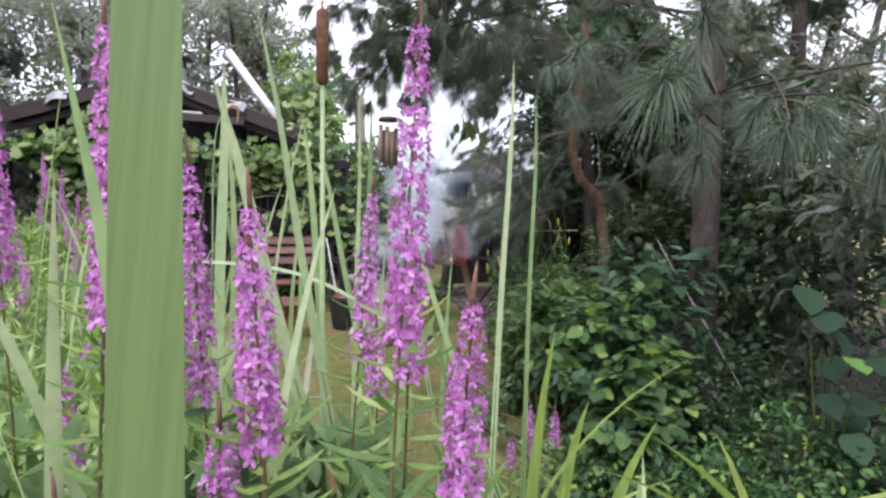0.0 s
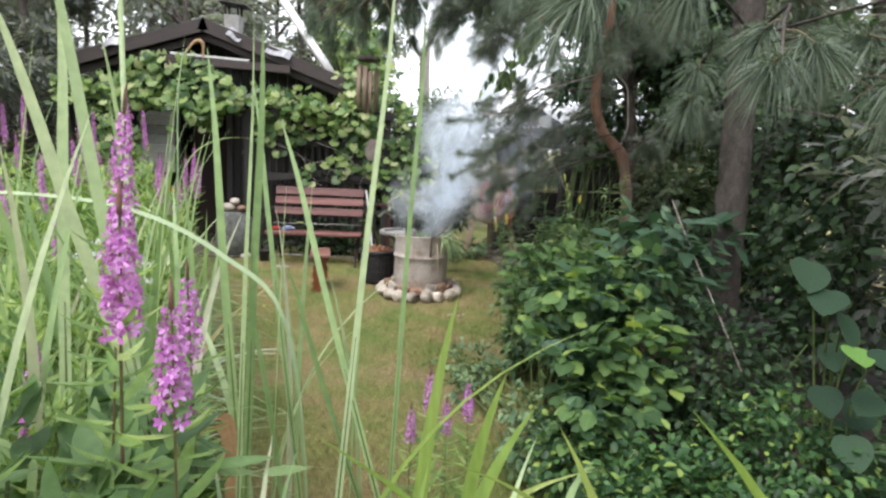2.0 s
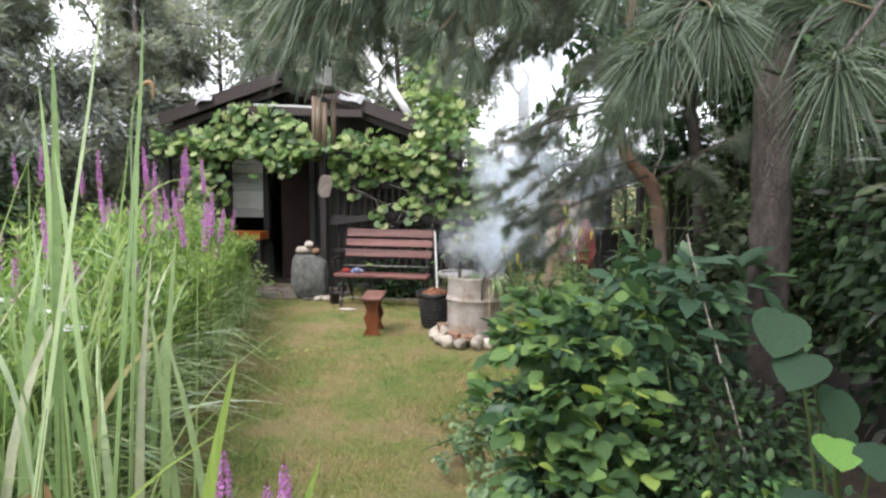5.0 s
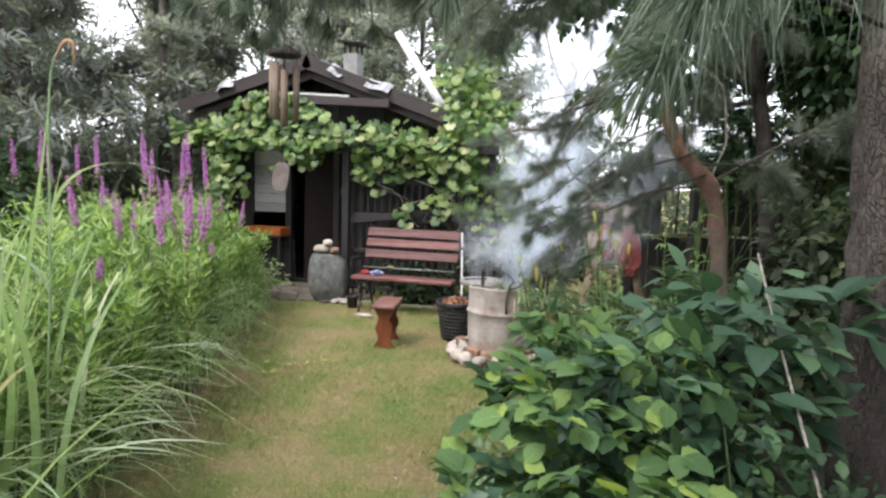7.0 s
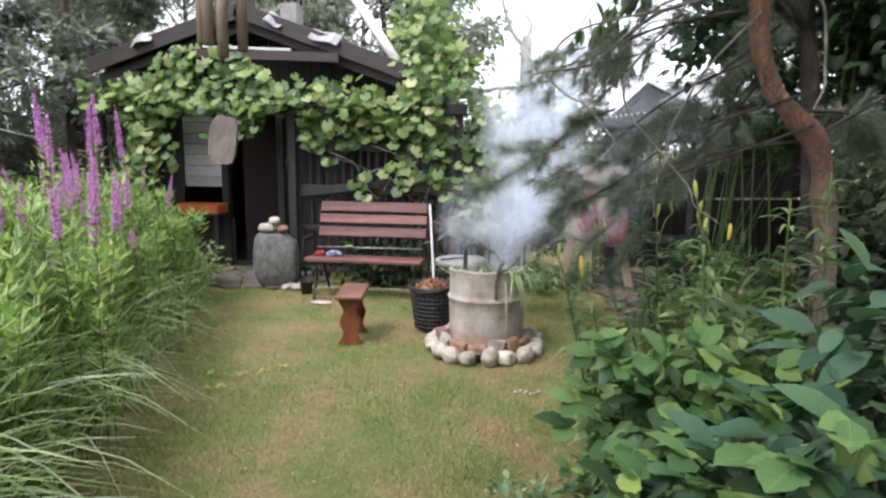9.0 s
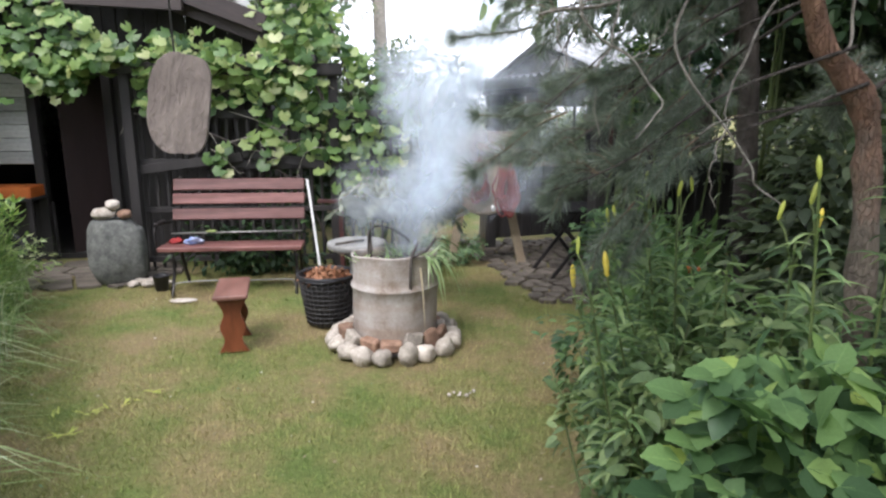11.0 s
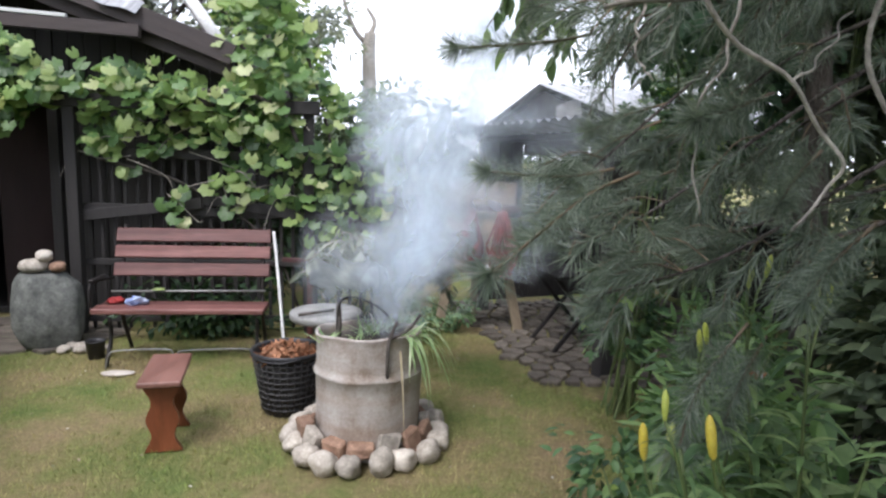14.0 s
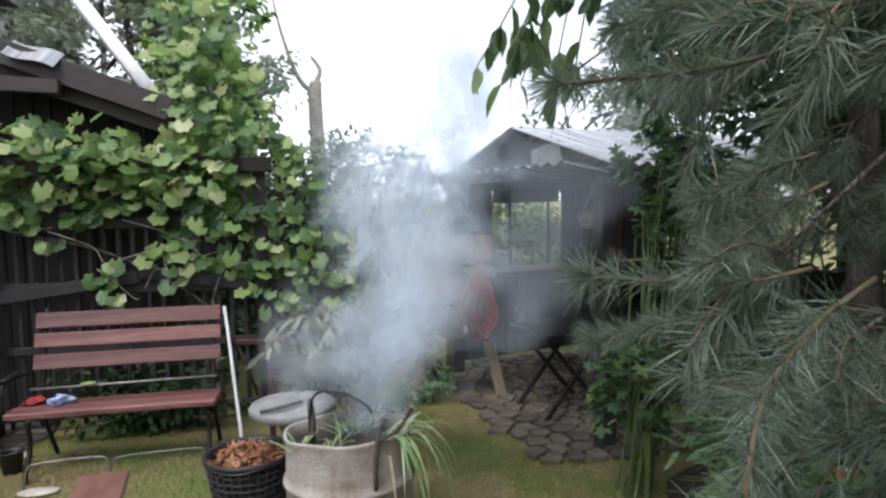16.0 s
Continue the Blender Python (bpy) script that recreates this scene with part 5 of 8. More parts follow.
pine("pine_tree", "tall pine with a straight grey-brown bark trunk among the shrubs", [(1.86, -3.1, -0.02), (1.84, -3.12, 1.2), (1.80, -3.14, 2.6), (1.85, -3.1, 5.5)], (0.098, 0.075), "pinebark", [
    ([(1.80, -3.2, 2.3), (1.2, -4.0, 2.35), (0.75, -4.8, 2.20), (0.42, -5.2, 2.0)], 0.010, 3, 0.20, 260),
    ([(1.82, -3.2, 2.3), (1.5, -4.1, 2.25), (1.2, -4.65, 2.08), (1.085, -4.88, 1.91)], 0.010, 3, 0.17, 260),
    ([(1.84, -3.2, 2.25), (1.75, -4.2, 2.15), (1.55, -4.75, 2.0), (1.388, -4.957, 1.84)], 0.010, 3, 0.17, 260),
    ([(1.82, -3.2, 2.1), (1.3, -3.9, 2.08), (1.1, -4.2, 1.95), (1.03, -4.38, 1.82)], 0.010, 4, 0.15, 220),
    ([(1.80, -3.1, 2.4), (1.3, -3.5, 2.5), (0.7, -3.9, 2.35), (0.5, -4.2, 2.25)], 0.010, 20, 0.10, 120),
    ([(1.84, -3.1, 2.1), (2.2, -3.9, 2.0), (2.3, -4.5, 1.75)], 0.010, 14, 0.18, 130),
    ([(1.84, -3.1, 1.95), (2.3, -3.6, 1.8), (2.6, -4.2, 1.5)], 0.010, 14, 0.18, 120),
    ([(1.84, -3.1, 2.3), (2.0, -4.3, 2.3), (2.0, -5.0, 2.1)], 0.010, 10, 0.18, 130),
    ([(1.82, -3.0, 2.6), (2.3, -2.6, 2.7), (2.8, -2.2, 2.5)], 0.012, 30, 0.12, 110),
    ([(1.82, -3.1, 2.8), (0.8, -3.3, 2.78), (-0.32, -3.42, 2.45)], 0.014, 14, 0.10, 100),
    ([(1.82, -3.1, 2.9), (0.8, -3.3, 2.95), (0.0, -3.4, 2.75), (-0.42, -3.42, 2.42)], 0.012, 60, 0.075, 130),
    ([(1.82, -3.1, 3.0), (0.6, -3.5, 3.05), (-0.1, -3.55, 2.85), (-0.62, -3.5, 2.55)], 0.012, 60, 0.075, 130),
    ([(1.82, -3.1, 2.9), (0.7, -3.2, 2.9), (0.1, -3.3, 2.65), (-0.15, -3.3, 2.45)], 0.012, 44, 0.075, 130),
    ([(1.82, -3.1, 2.95), (0.6, -3.4, 2.9), (-0.1, -3.45, 2.6), (-0.33, -3.42, 2.28)], 0.012, 70, 0.07, 140),
    ([(1.82, -3.1, 2.7), (1.2, -3.0, 2.9), (0.6, -2.8, 2.7)], 0.012, 26, 0.10, 110),
    ([(1.82, -3.1, 3.2), (2.2, -3.9, 3.3), (2.4, -4.8, 3.1)], 0.012, 9, 0.17, 100),
    ([(1.82, -3.1, 3.0), (1.5, -4.0, 3.1), (1.2, -4.9, 2.8)], 0.012, 24, 0.13, 110),
    ([(1.82, -3.1, 3.4), (1.1, -3.8, 3.6), (0.6, -4.5, 3.3)], 0.012, 12, 0.12, 110),
    ([(1.83, -3.1, 3.9), (1.2, -3.8, 4.2), (0.8, -4.4, 4.1)], 0.012, 9, 0.17, 90),
    ([(1.83, -3.1, 4.5), (2.5, -2.8, 4.9), (3.0, -2.4, 4.9)], 0.012, 9, 0.17, 90),
], 31, "longneedle", side=0.24, droop=0.5, wide=0.0015)

pine("pine_tree", "leaning pine with a bent orange-barked trunk beside the lawn", [(1.50, -2.38, -0.02), (1.46, -2.4, 0.9), (1.42, -2.4, 1.42), (1.36, -2.4, 1.62), (1.22, -2.4, 1.78), (1.16, -2.4, 2.05), (1.22, -2.4, 2.6), (1.3, -2.3, 4.6)], (0.041, 0.029), "redbark", [
    ([(1.2, -2.4, 2.05), (0.9, -2.3, 2.0), (0.62, -2.2, 1.72), (0.43, -2.15, 1.53)], 0.006, 10, 0.065, 100),
    ([(1.2, -2.42, 1.9), (0.9, -2.3, 1.75), (0.6, -2.2, 1.50), (0.45, -2.18, 1.42)], 0.006, 9, 0.065, 100),
    ([(1.3, -2.45, 1.75), (0.95, -2.4, 1.62), (0.7, -2.3, 1.42), (0.48, -2.15, 1.30)], 0.006, 9, 0.065, 100),
    ([(1.35, -2.45, 1.65), (1.0, -2.35, 1.5), (0.8, -2.2, 1.40), (0.62, -2.1, 1.36)], 0.006, 13, 0.065, 100),
    ([(1.35, -2.4, 1.6), (1.1, -2.2, 1.55), (0.85, -2.0, 1.42), (0.66, -1.9, 1.34)], 0.006, 13, 0.065, 100),
    ([(1.2, -2.4, 2.1), (0.9, -2.0, 2.15), (0.72, -1.8, 1.95), (0.6, -1.8, 1.74)], 0.006, 13, 0.07, 100),
    ([(1.2, -2.35, 2.2), (0.9, -1.7, 2.3), (0.7, -1.45, 2.1), (0.5, -1.45, 1.95)], 0.006, 9, 0.07, 100),
    ([(1.2, -2.35, 2.3), (1.0, -1.7, 2.4), (0.85, -1.4, 2.15), (0.72, -1.45, 1.90)], 0.006, 13, 0.07, 100),
    ([(1.25, -2.35, 2.0), (1.2, -1.7, 1.9), (1.05, -1.5, 1.72), (0.9, -1.45, 1.6)], 0.006, 30, 0.07, 110),
    ([(1.25, -2.35, 1.9), (1.3, -1.7, 1.75), (1.2, -1.4, 1.55), (1.05, -1.3, 1.4)], 0.006, 30, 0.07, 110),
    ([(1.2, -2.4, 2.05), (0.85, -2.35, 2.0), (0.6, -2.3, 1.9), (0.45, -2.25, 1.86)], 0.007, 14, 0.065, 110),
    ([(1.22, -2.4, 2.5), (0.9, -2.6, 2.55), (0.6, -2.7, 2.42), (0.35, -2.75, 2.22)], 0.008, 46, 0.08, 120),
    ([(1.22, -2.4, 2.6), (0.8, -2.9, 2.65), (0.4, -3.1, 2.5), (0.15, -3.15, 2.32)], 0.008, 50, 0.08, 120),
    ([(1.22, -2.4, 2.7), (0.6, -2.9, 2.8), (0.1, -3.2, 2.62), (-0.12, -3.3, 2.38)], 0.008, 50, 0.08, 120),
    ([(1.2, -2.4, 2.3), (1.15, -2.8, 2.3), (1.0, -3.15, 2.14)], 0.007, 33, 0.08, 110),
    ([(1.2, -2.4, 2.4), (1.3, -2.9, 2.45), (1.35, -3.3, 2.25)], 0.007, 33, 0.08, 110),
    ([(1.2, -2.4, 2.5), (1.0, -2.9, 2.6), (0.75, -3.2, 2.4)], 0.007, 33, 0.08, 110),
    ([(1.22, -2.4, 2.5), (0.8, -2.7, 2.7), (0.45, -2.75, 2.5)], 0.007, 36, 0.08, 110),
    ([(1.22, -2.4, 2.6), (0.7, -2.3, 2.8), (0.2, -2.2, 2.6)], 0.007, 28, 0.08, 105),
    ([(1.22, -2.4, 2.7), (0.6, -2.6, 3.0), (0.0, -2.6, 2.85)], 0.007, 18, 0.08, 110),
    ([(1.22, -2.4, 2.4), (0.7, -2.0, 2.6), (0.35, -1.8, 2.4)], 0.007, 28, 0.08, 105),
    ([(1.22, -2.4, 2.6), (0.6, -2.2, 2.75), (0.15, -2.1, 2.5), (0.0, -2.1, 2.3)], 0.007, 32, 0.075, 110),
    ([(1.22, -2.4, 2.7), (0.6, -2.0, 2.9), (0.2, -1.9, 2.75), (0.05, -1.85, 2.5)], 0.007, 32, 0.075, 110),
    ([(1.24, -2.4, 3.0), (0.7, -2.4, 3.3), (0.2, -2.3, 3.2)], 0.007, 18, 0.08, 110),
    ([(1.22, -2.4, 2.5), (1.6, -1.9, 2.6), (1.9, -1.5, 2.4)], 0.008, 28, 0.08, 105),
    ([(1.22, -2.4, 2.4), (1.5, -1.6, 2.4), (1.5, -1.0, 2.1)], 0.008, 32, 0.075, 110),
    ([(1.22, -2.4, 2.2), (1.4, -1.5, 2.1), (1.35, -1.0, 1.8)], 0.008, 32, 0.072, 110),
    ([(1.35, -2.4, 1.7), (1.7, -1.9, 1.7), (1.9, -1.5, 1.55)], 0.008, 28, 0.075, 105),
    ([(1.35, -2.4, 1.6), (1.9, -2.3, 1.9), (2.2, -2.0, 1.8)], 0.008, 28, 0.08, 105),
    ([(1.24, -2.4, 2.8), (0.9, -1.8, 2.9), (0.7, -1.2, 2.6)], 0.008, 28, 0.08, 105),
    ([(1.24, -2.4, 3.2), (1.7, -2.0, 3.5), (2.1, -1.8, 3.4)], 0.008, 16, 0.08, 100),
    ([(1.24, -2.4, 3.4), (1.5, -2.9, 3.6), (1.5, -3.4, 3.4)], 0.008, 14, 0.08, 100),
], 32, side=0.15, brush=1.3, wide=0.0009, droop=0.10, shoots=[
    ([(0.52, -2.28, 1.57), (0.42, -2.31, 1.53), (0.33, -2.35, 1.47), (0.21, -2.48, 1.41)], 0.062, 34),
    ([(0.50, -2.21, 1.575), (0.44, -2.19, 1.56), (0.38, -2.16, 1.555), (0.27, -2.07, 1.56)], 0.058, 30),
    ([(0.66, -1.84, 1.46), (0.58, -1.78, 1.43), (0.52, -1.72, 1.40), (0.45, -1.68, 1.38)], 0.06, 30),
    ([(0.72, -2.35, 1.30), (0.66, -2.37, 1.24), (0.60, -2.4, 1.18), (0.57, -2.42, 1.09)], 0.065, 32),
    ([(0.45, -2.2, 1.83), (0.36, -2.2, 1.81), (0.27, -2.2, 1.80), (0.18, -2.2, 1.79)], 0.055, 24),
    ([(0.60, -1.96, 1.99), (0.5, -1.93, 1.97), (0.4, -1.9, 1.94)], 0.058, 26),
    ([(0.70, -2.39, 1.71), (0.62, -2.41, 1.68), (0.55, -2.42, 1.66)], 0.06, 30),
    ([(0.84, -2.48, 1.50), (0.76, -2.5, 1.44), (0.70, -2.52, 1.38)], 0.06, 30),
    ([(0.72, -1.96, 1.73), (0.63, -1.93, 1.70), (0.55, -1.9, 1.66)], 0.06, 28),
    ([(0.86, -1.72, 1.57), (0.78, -1.68, 1.53), (0.7, -1.65, 1.48)], 0.06, 28),
    ([(0.84, -2.23, 1.24), (0.78, -2.26, 1.17), (0.72, -2.3, 1.08)], 0.065, 30),
    ([(0.92, -2.0, 1.29), (0.86, -2.0, 1.22), (0.8, -2.0, 1.15)], 0.065, 30),
    ([(0.76, -2.55, 1.88), (0.69, -2.57, 1.86), (0.62, -2.6, 1.84)], 0.06, 28),
    ([(0.62, -2.1, 1.42), (0.55, -2.12, 1.36), (0.50, -2.16, 1.28)], 0.062, 30),
    ([(0.66, -2.05, 1.68), (0.57, -2.05, 1.64), (0.48, -2.06, 1.58)], 0.06, 30),
    ([(0.9, -2.25, 1.62), (0.82, -2.3, 1.57), (0.75, -2.36, 1.52)], 0.06, 30),
])

# bare winding dead twigs hanging from the leaning pine
tw = thing("dead_branch", "bare pale winding dead branch hanging below the pine", "branch", at=(0, 0, 0))
for ctrl, rad in (([(1.19, -2.42, 2.10), (0.85, -2.4, 2.05), (0.62, -2.4, 1.88), (0.39, -2.4, 1.83)], 0.016),
                  ([(0.62, -2.4, 1.88), (0.60, -2.41, 1.76), (0.56, -2.4, 1.66), (0.58, -2.4, 1.5)], 0.006),
                  ([(0.46, -2.4, 1.845), (0.45, -2.4, 1.77), (0.48, -2.4, 1.72)], 0.005),
                  ([(1.19, -2.42, 2.15), (0.9, -2.5, 2.04), (0.55, -2.55, 1.96), (0.45, -2.6, 1.83), (0.50, -2.6, 1.75), (0.59, -2.6, 1.70), (0.64, -2.6, 1.64), (0.675, -2.6, 1.59), (0.66, -2.6, 1.55), (0.61, -2.6, 1.50)], 0.0085),
                  ([(0.9, -2.5, 2.04), (0.72, -2.58, 1.82), (0.73, -2.6, 1.67), (0.84, -2.6, 1.54), (0.92, -2.6, 1.45), (0.95, -2.6, 1.38), (1.03, -2.6, 1.32)], 0.0085),
                  ([(1.18, -2.42, 2.05), (0.98, -2.55, 1.84), (0.88, -2.59, 1.68), (0.85, -2.6, 1.58), (0.835, -2.61, 1.545), (0.77, -2.62, 1.51)], 0.0085),
                  ([(0.86, -2.6, 1.55), (0.82, -2.62, 1.46), (0.81, -2.62, 1.40), (0.83, -2.62, 1.32)], 0.005),
                  ([(0.9, -2.45, 2.0), (0.8, -2.2, 2.02), (0.67, -1.8, 1.86), (0.64, -1.8, 1.68), (0.61, -1.8, 1.48)], 0.006),
                  ([(0.59, -2.6, 1.70), (0.66, -2.55, 1.74), (0.74, -2.5, 1.82)], 0.004),
                  ([(1.20, -2.4, 2.2), (1.40, -2.25, 2.1), (1.46, -2.2, 1.85), (1.40, -2.25, 1.62)], 0.014)):
    part("twig", Geo().add(*tube(curve_pts(ctrl, 40) + 0.004 * np.sin(np.arange(40)[:, None] * [0.5, 0.8, 0.4]), np.linspace(rad, rad * 0.5, 40) * 0.55, 6)), M["twig"], tw)

# ---- foliage masses ----
OVAL = leaf_shape(0.52, 4, 0.16, 0.14, 0.42)

def three_part(width=0.80, rows=8):
    """A leaf of three toothed leaflets on one stalk."""
    v0, f0 = leaf_shape(width, rows, 0.12, 0.10, 0.44, saw=0.09)
    vs, fs, off = [], [], 0
    for ang, sc, y0 in ((0, 0.62, 0.38), (62, 0.5, 0.36), (-62, 0.5, 0.36)):
        c_, s_ = math.cos(math.radians(ang)) * sc, math.sin(math.radians(ang)) * sc
        vs.append(np.stack([v0[:, 0] * c_ + v0[:, 1] * s_, -v0[:, 0] * s_ + v0[:, 1] * c_ + y0, v0[:, 2] * sc - 0.1 * abs(ang) / 62 * v0[:, 1]], 1))
        fs += [f + off for f in f0]
        off += len(v0)
    return np.concatenate(vs), fs


def heart_shape():
    """A broad heart-shaped leaf along +y, one unit long, slightly cupped."""
    half = [(0.0, 0.03), (0.15, -0.01), (0.33, 0.06), (0.45, 0.22), (0.47, 0.42), (0.39, 0.62), (0.22, 0.84), (0.0, 1.0)]
    rim = half + [(-a_, b_) for a_, b_ in reversed(half[1:-1])]
    v = [(0, 0.1, 0)] + [(0, 0.42, -0.02)] + [(a_, b_, 0.10 * abs(a_) - 0.10 * max(0, b_ - 0.5) ** 2) for a_, b_ in rim]
    n_ = len(rim)
    return np.array(v, float), [np.array([(1, 2 + (i + 1) % n_, 2 + i) for i in range(n_)])]


THREE = three_part()
LANCE = leaf_shape(0.32, 4, -0.1, 0.15, 0.4)
NARROW = leaf_shape(0.2, 4, 0.12, 0.15, 0.4)
SMALL = leaf_shape(0.58, 3, 0.10, 0.15, 0.5)
GRAPE = [lobed_shape(5, d_, 0.28, 150, s) for s, d_ in ((0, 0.14), (1, 0.20), (2, 0.11))]
MAPLE = lobed_shape(5, 0.5, 0.12, 130, 5)


def clump(geo, centre, size, n, template, length, rng, shell=0.55, hang=0.35, keep=None):
    """Leaves through an uneven ellipsoid, most near its skin, gathered in sprays."""
    sprays = max(4, n // 9)
    d = rand_dirs(sprays, rng)
    rad = (shell + (1 - shell) * rng.random((sprays, 1))) * (0.72 + 0.5 * np.array([[noise.noise(Vector(q * 1.9 + np.array(centre)))] for q in d]))
    c = d * rad
    idx = rng.integers(0, sprays, n)
    p = np.array(centre) + (c[idx] + rng.normal(0, 0.10, (n, 3))) * np.array(size)
    if keep is not None:
        ok = keep(p)
        p, idx = p[ok], idx[ok]
    k = len(p)
    out = d[idx] * [1, 1, 0.4] + rand_dirs(k, rng) * 0.7 + [0, 0, -hang]
    up = d[idx] * 0.6 + rand_dirs(k, rng) * 0.5 + [0, 0, 0.9]
    scatter(geo, template, turns(out, up), p, (length * rng.uniform(0.55, 1.2, k))[:, None])


WAY = np.array([(-0.54, -7.03), (-0.2, -6.84), (0.15, -6.76), (0.62, -6.68), (0.82, -6.45), (0.96, -5.71), (0.65, -5.24), (0.17, -4.4), (-0.1, -4.0), (-0.14, -3.8), (0.03, -3.4), (-0.08, -2.88)])


def off_path(p, gap=0.26):
    """Leaves that leave the walked path free."""
    best = np.full(len(p), 9.0)
    for a, b in zip(WAY[:-1], WAY[1:]):
        t = np.clip(((p[:, :2] - a) @ (b - a)) / ((b - a) @ (b - a)), 0, 1)
        best = np.minimum(best, np.linalg.norm(p[:, :2] - (a + t[:, None] * (b - a)), axis=1))
    return best > gap


def bush(name, label, lumps, template, length, material, seed, single=0, stems=True, group="", category="shrub"):
    """A shrub: stems, single leaves that can be told apart, and the mass behind them."""
    rng = np.random.default_rng(seed)
    base = (lumps[0][0][0], lumps[0][0][1], 0)
    sh = thing(name, label, category, group, at=base)
    o = np.array(base)
    if stems:
        g = Geo()
        for c, s, n in lumps:
            for _ in range(4):
                e = np.array(c) - o + rng.normal(0, 0.4, 3) * s
                st = np.array([rng.normal(0, 0.06), rng.normal(0, 0.06), 0])
                g.add(*tube(curve_pts([st, (st + e) * 0.5 + rng.normal(0, 0.04, 3), e], 8), np.linspace(0.010, 0.004, 8), 5, False))
        part("stem", g, M["greenstem"], sh, kind="stuff")
    g = Geo()
    for c, s, n in lumps:
        clump(g, np.array(c) - o, s, n, template, length, rng, keep=lambda p: off_path(p + o) & (p[:, 2] > 0.02))
    # inner mass takes a darker leaf colour: painted shade between the front leaves
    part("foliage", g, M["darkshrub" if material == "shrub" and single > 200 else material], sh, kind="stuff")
    if single:
        v, f = THREE if template is OVAL else template
        me = Geo().add(v, f).mesh("leaf")
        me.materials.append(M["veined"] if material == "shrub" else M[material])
        per = [single * n / sum(l[2] for l in lumps) for _, _, n in lumps]
        for (c, s, n), k in zip(lumps, per):
            k = int(k)
            d = rand_dirs(k, rng)
            d[:, 1] = -abs(d[:, 1]) * 0.9
            d[:, 2] = abs(d[:, 2]) * 0.9 - 0.15
            p = np.array(c) - o + d / np.linalg.norm(d, axis=1, keepdims=True) * s * rng.uniform(0.85, 1.08, (k, 1))
            ok = off_path(p + o) & (p[:, 2] > 0.05)
            p, d = p[ok], d[ok]
            rot = turns(d * [1, 1, 0.3] + rand_dirs(len(p), rng) * 0.7 + [0, 0, -0.1], d * 0.3 + rand_dirs(len(p), rng) * 0.25 + [0, -0.1, 1.0])
            for q, m3 in zip(p, rot):
                part("leaf", me, None, sh, m=Matrix.Translation(q) @ Matrix(m3.tolist()).to_4x4() @ Matrix.Scale(length * rng.uniform(0.7, 1.4) * (1.25 if template is OVAL else 1), 4))
    return sh


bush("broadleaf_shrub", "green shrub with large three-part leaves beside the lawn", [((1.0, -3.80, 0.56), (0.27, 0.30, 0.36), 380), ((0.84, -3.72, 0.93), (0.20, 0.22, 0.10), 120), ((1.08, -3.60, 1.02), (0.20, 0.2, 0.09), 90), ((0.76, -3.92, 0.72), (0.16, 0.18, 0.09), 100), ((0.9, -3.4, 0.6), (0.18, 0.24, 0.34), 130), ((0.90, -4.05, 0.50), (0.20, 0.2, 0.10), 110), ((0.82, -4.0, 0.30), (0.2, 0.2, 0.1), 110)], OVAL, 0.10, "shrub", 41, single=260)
bush("ground_cover", "low evergreen shrub with small glossy leaves", [((1.0, -4.65, 0.30), (0.46, 0.45, 0.34), 3400), ((1.5, -4.5, 0.40), (0.45, 0.5, 0.40), 3000), ((0.78, -4.0, 0.2), (0.30, 0.4, 0.26), 1700), ((1.75, -5.3, 0.35), (0.45, 0.5, 0.4), 2000)], SMALL, 0.045, "cover", 42)
HEART = heart_shape()
rng = np.random.default_rng(43)
bl_ = thing("large_leaf_shrub", "shrub with big heart-shaped bluish green leaves in the shade", "shrub", at=(1.75, -4.5, 0))
heart = Geo().add(*HEART).mesh("leaf")
heart.materials.append(M["largeleaf"])
spots_ = [(1.46, -4.55, 1.26), (1.50, -4.63, 1.17), (1.52, -4.76, 1.0), (1.62, -4.52, 0.94), (1.57, -4.62, 1.08), (1.68, -4.7, 0.80), (1.58, -4.72, 0.66), (1.75, -4.55, 0.7), (1.50, -4.66, 0.82), (1.66, -4.85, 0.52)]
spots_ += [tuple(q) for q in np.array([1.72, -4.55, 0.75]) + rng.normal(0, 1, (5, 3)) * [0.12, 0.12, 0.26]]
for i, q in enumerate(spots_):
    q = np.array(q) - [1.75, -4.5, 0]
    part("stalk", Geo().add(*tube(curve_pts([(q[0] * 0.3, q[1] * 0.3, 0), (q[0] * 0.6, q[1] * 0.5 + 0.05, q[2] * 0.7), q], 10), np.linspace(0.006, 0.003, 10), 5, False)), M["greenstem"], bl_)
    rot = turns(np.array([[rng.normal(-0.3, 0.5), -0.6, rng.uniform(-0.7, -0.2)]]), np.array([[rng.normal(0, 0.3), -0.45, 1.0]]))[0]
    part("leaf", heart, None, bl_, m=Matrix.Translation(q) @ Matrix(rot.tolist()).to_4x4() @ Matrix.Scale(rng.uniform(0.11, 0.165), 4))
bush("walnut_sapling", "sapling with large dark green leaflets below the pine", [((1.42, -3.25, 1.12), (0.35, 0.3, 0.2), 150), ((1.25, -3.4, 0.85), (0.35, 0.3, 0.3), 260)], leaf_shape(0.5, 4, 0.12, 0.1, 0.45), 0.115, "darkshrub", 48, single=150)
solo("bare_cane", Geo().add(*tube(curve_pts([(1.60, -4.7, 0.0), (1.56, -4.3, 0.40), (1.506, -3.874, 0.805), (1.46, -3.45, 1.17), (1.441, -3.227, 1.367)], 24), np.linspace(0.006, 0.004, 24), 6)), M["twig"], "thin bare grey cane leaning out of the shrubs", "cane")
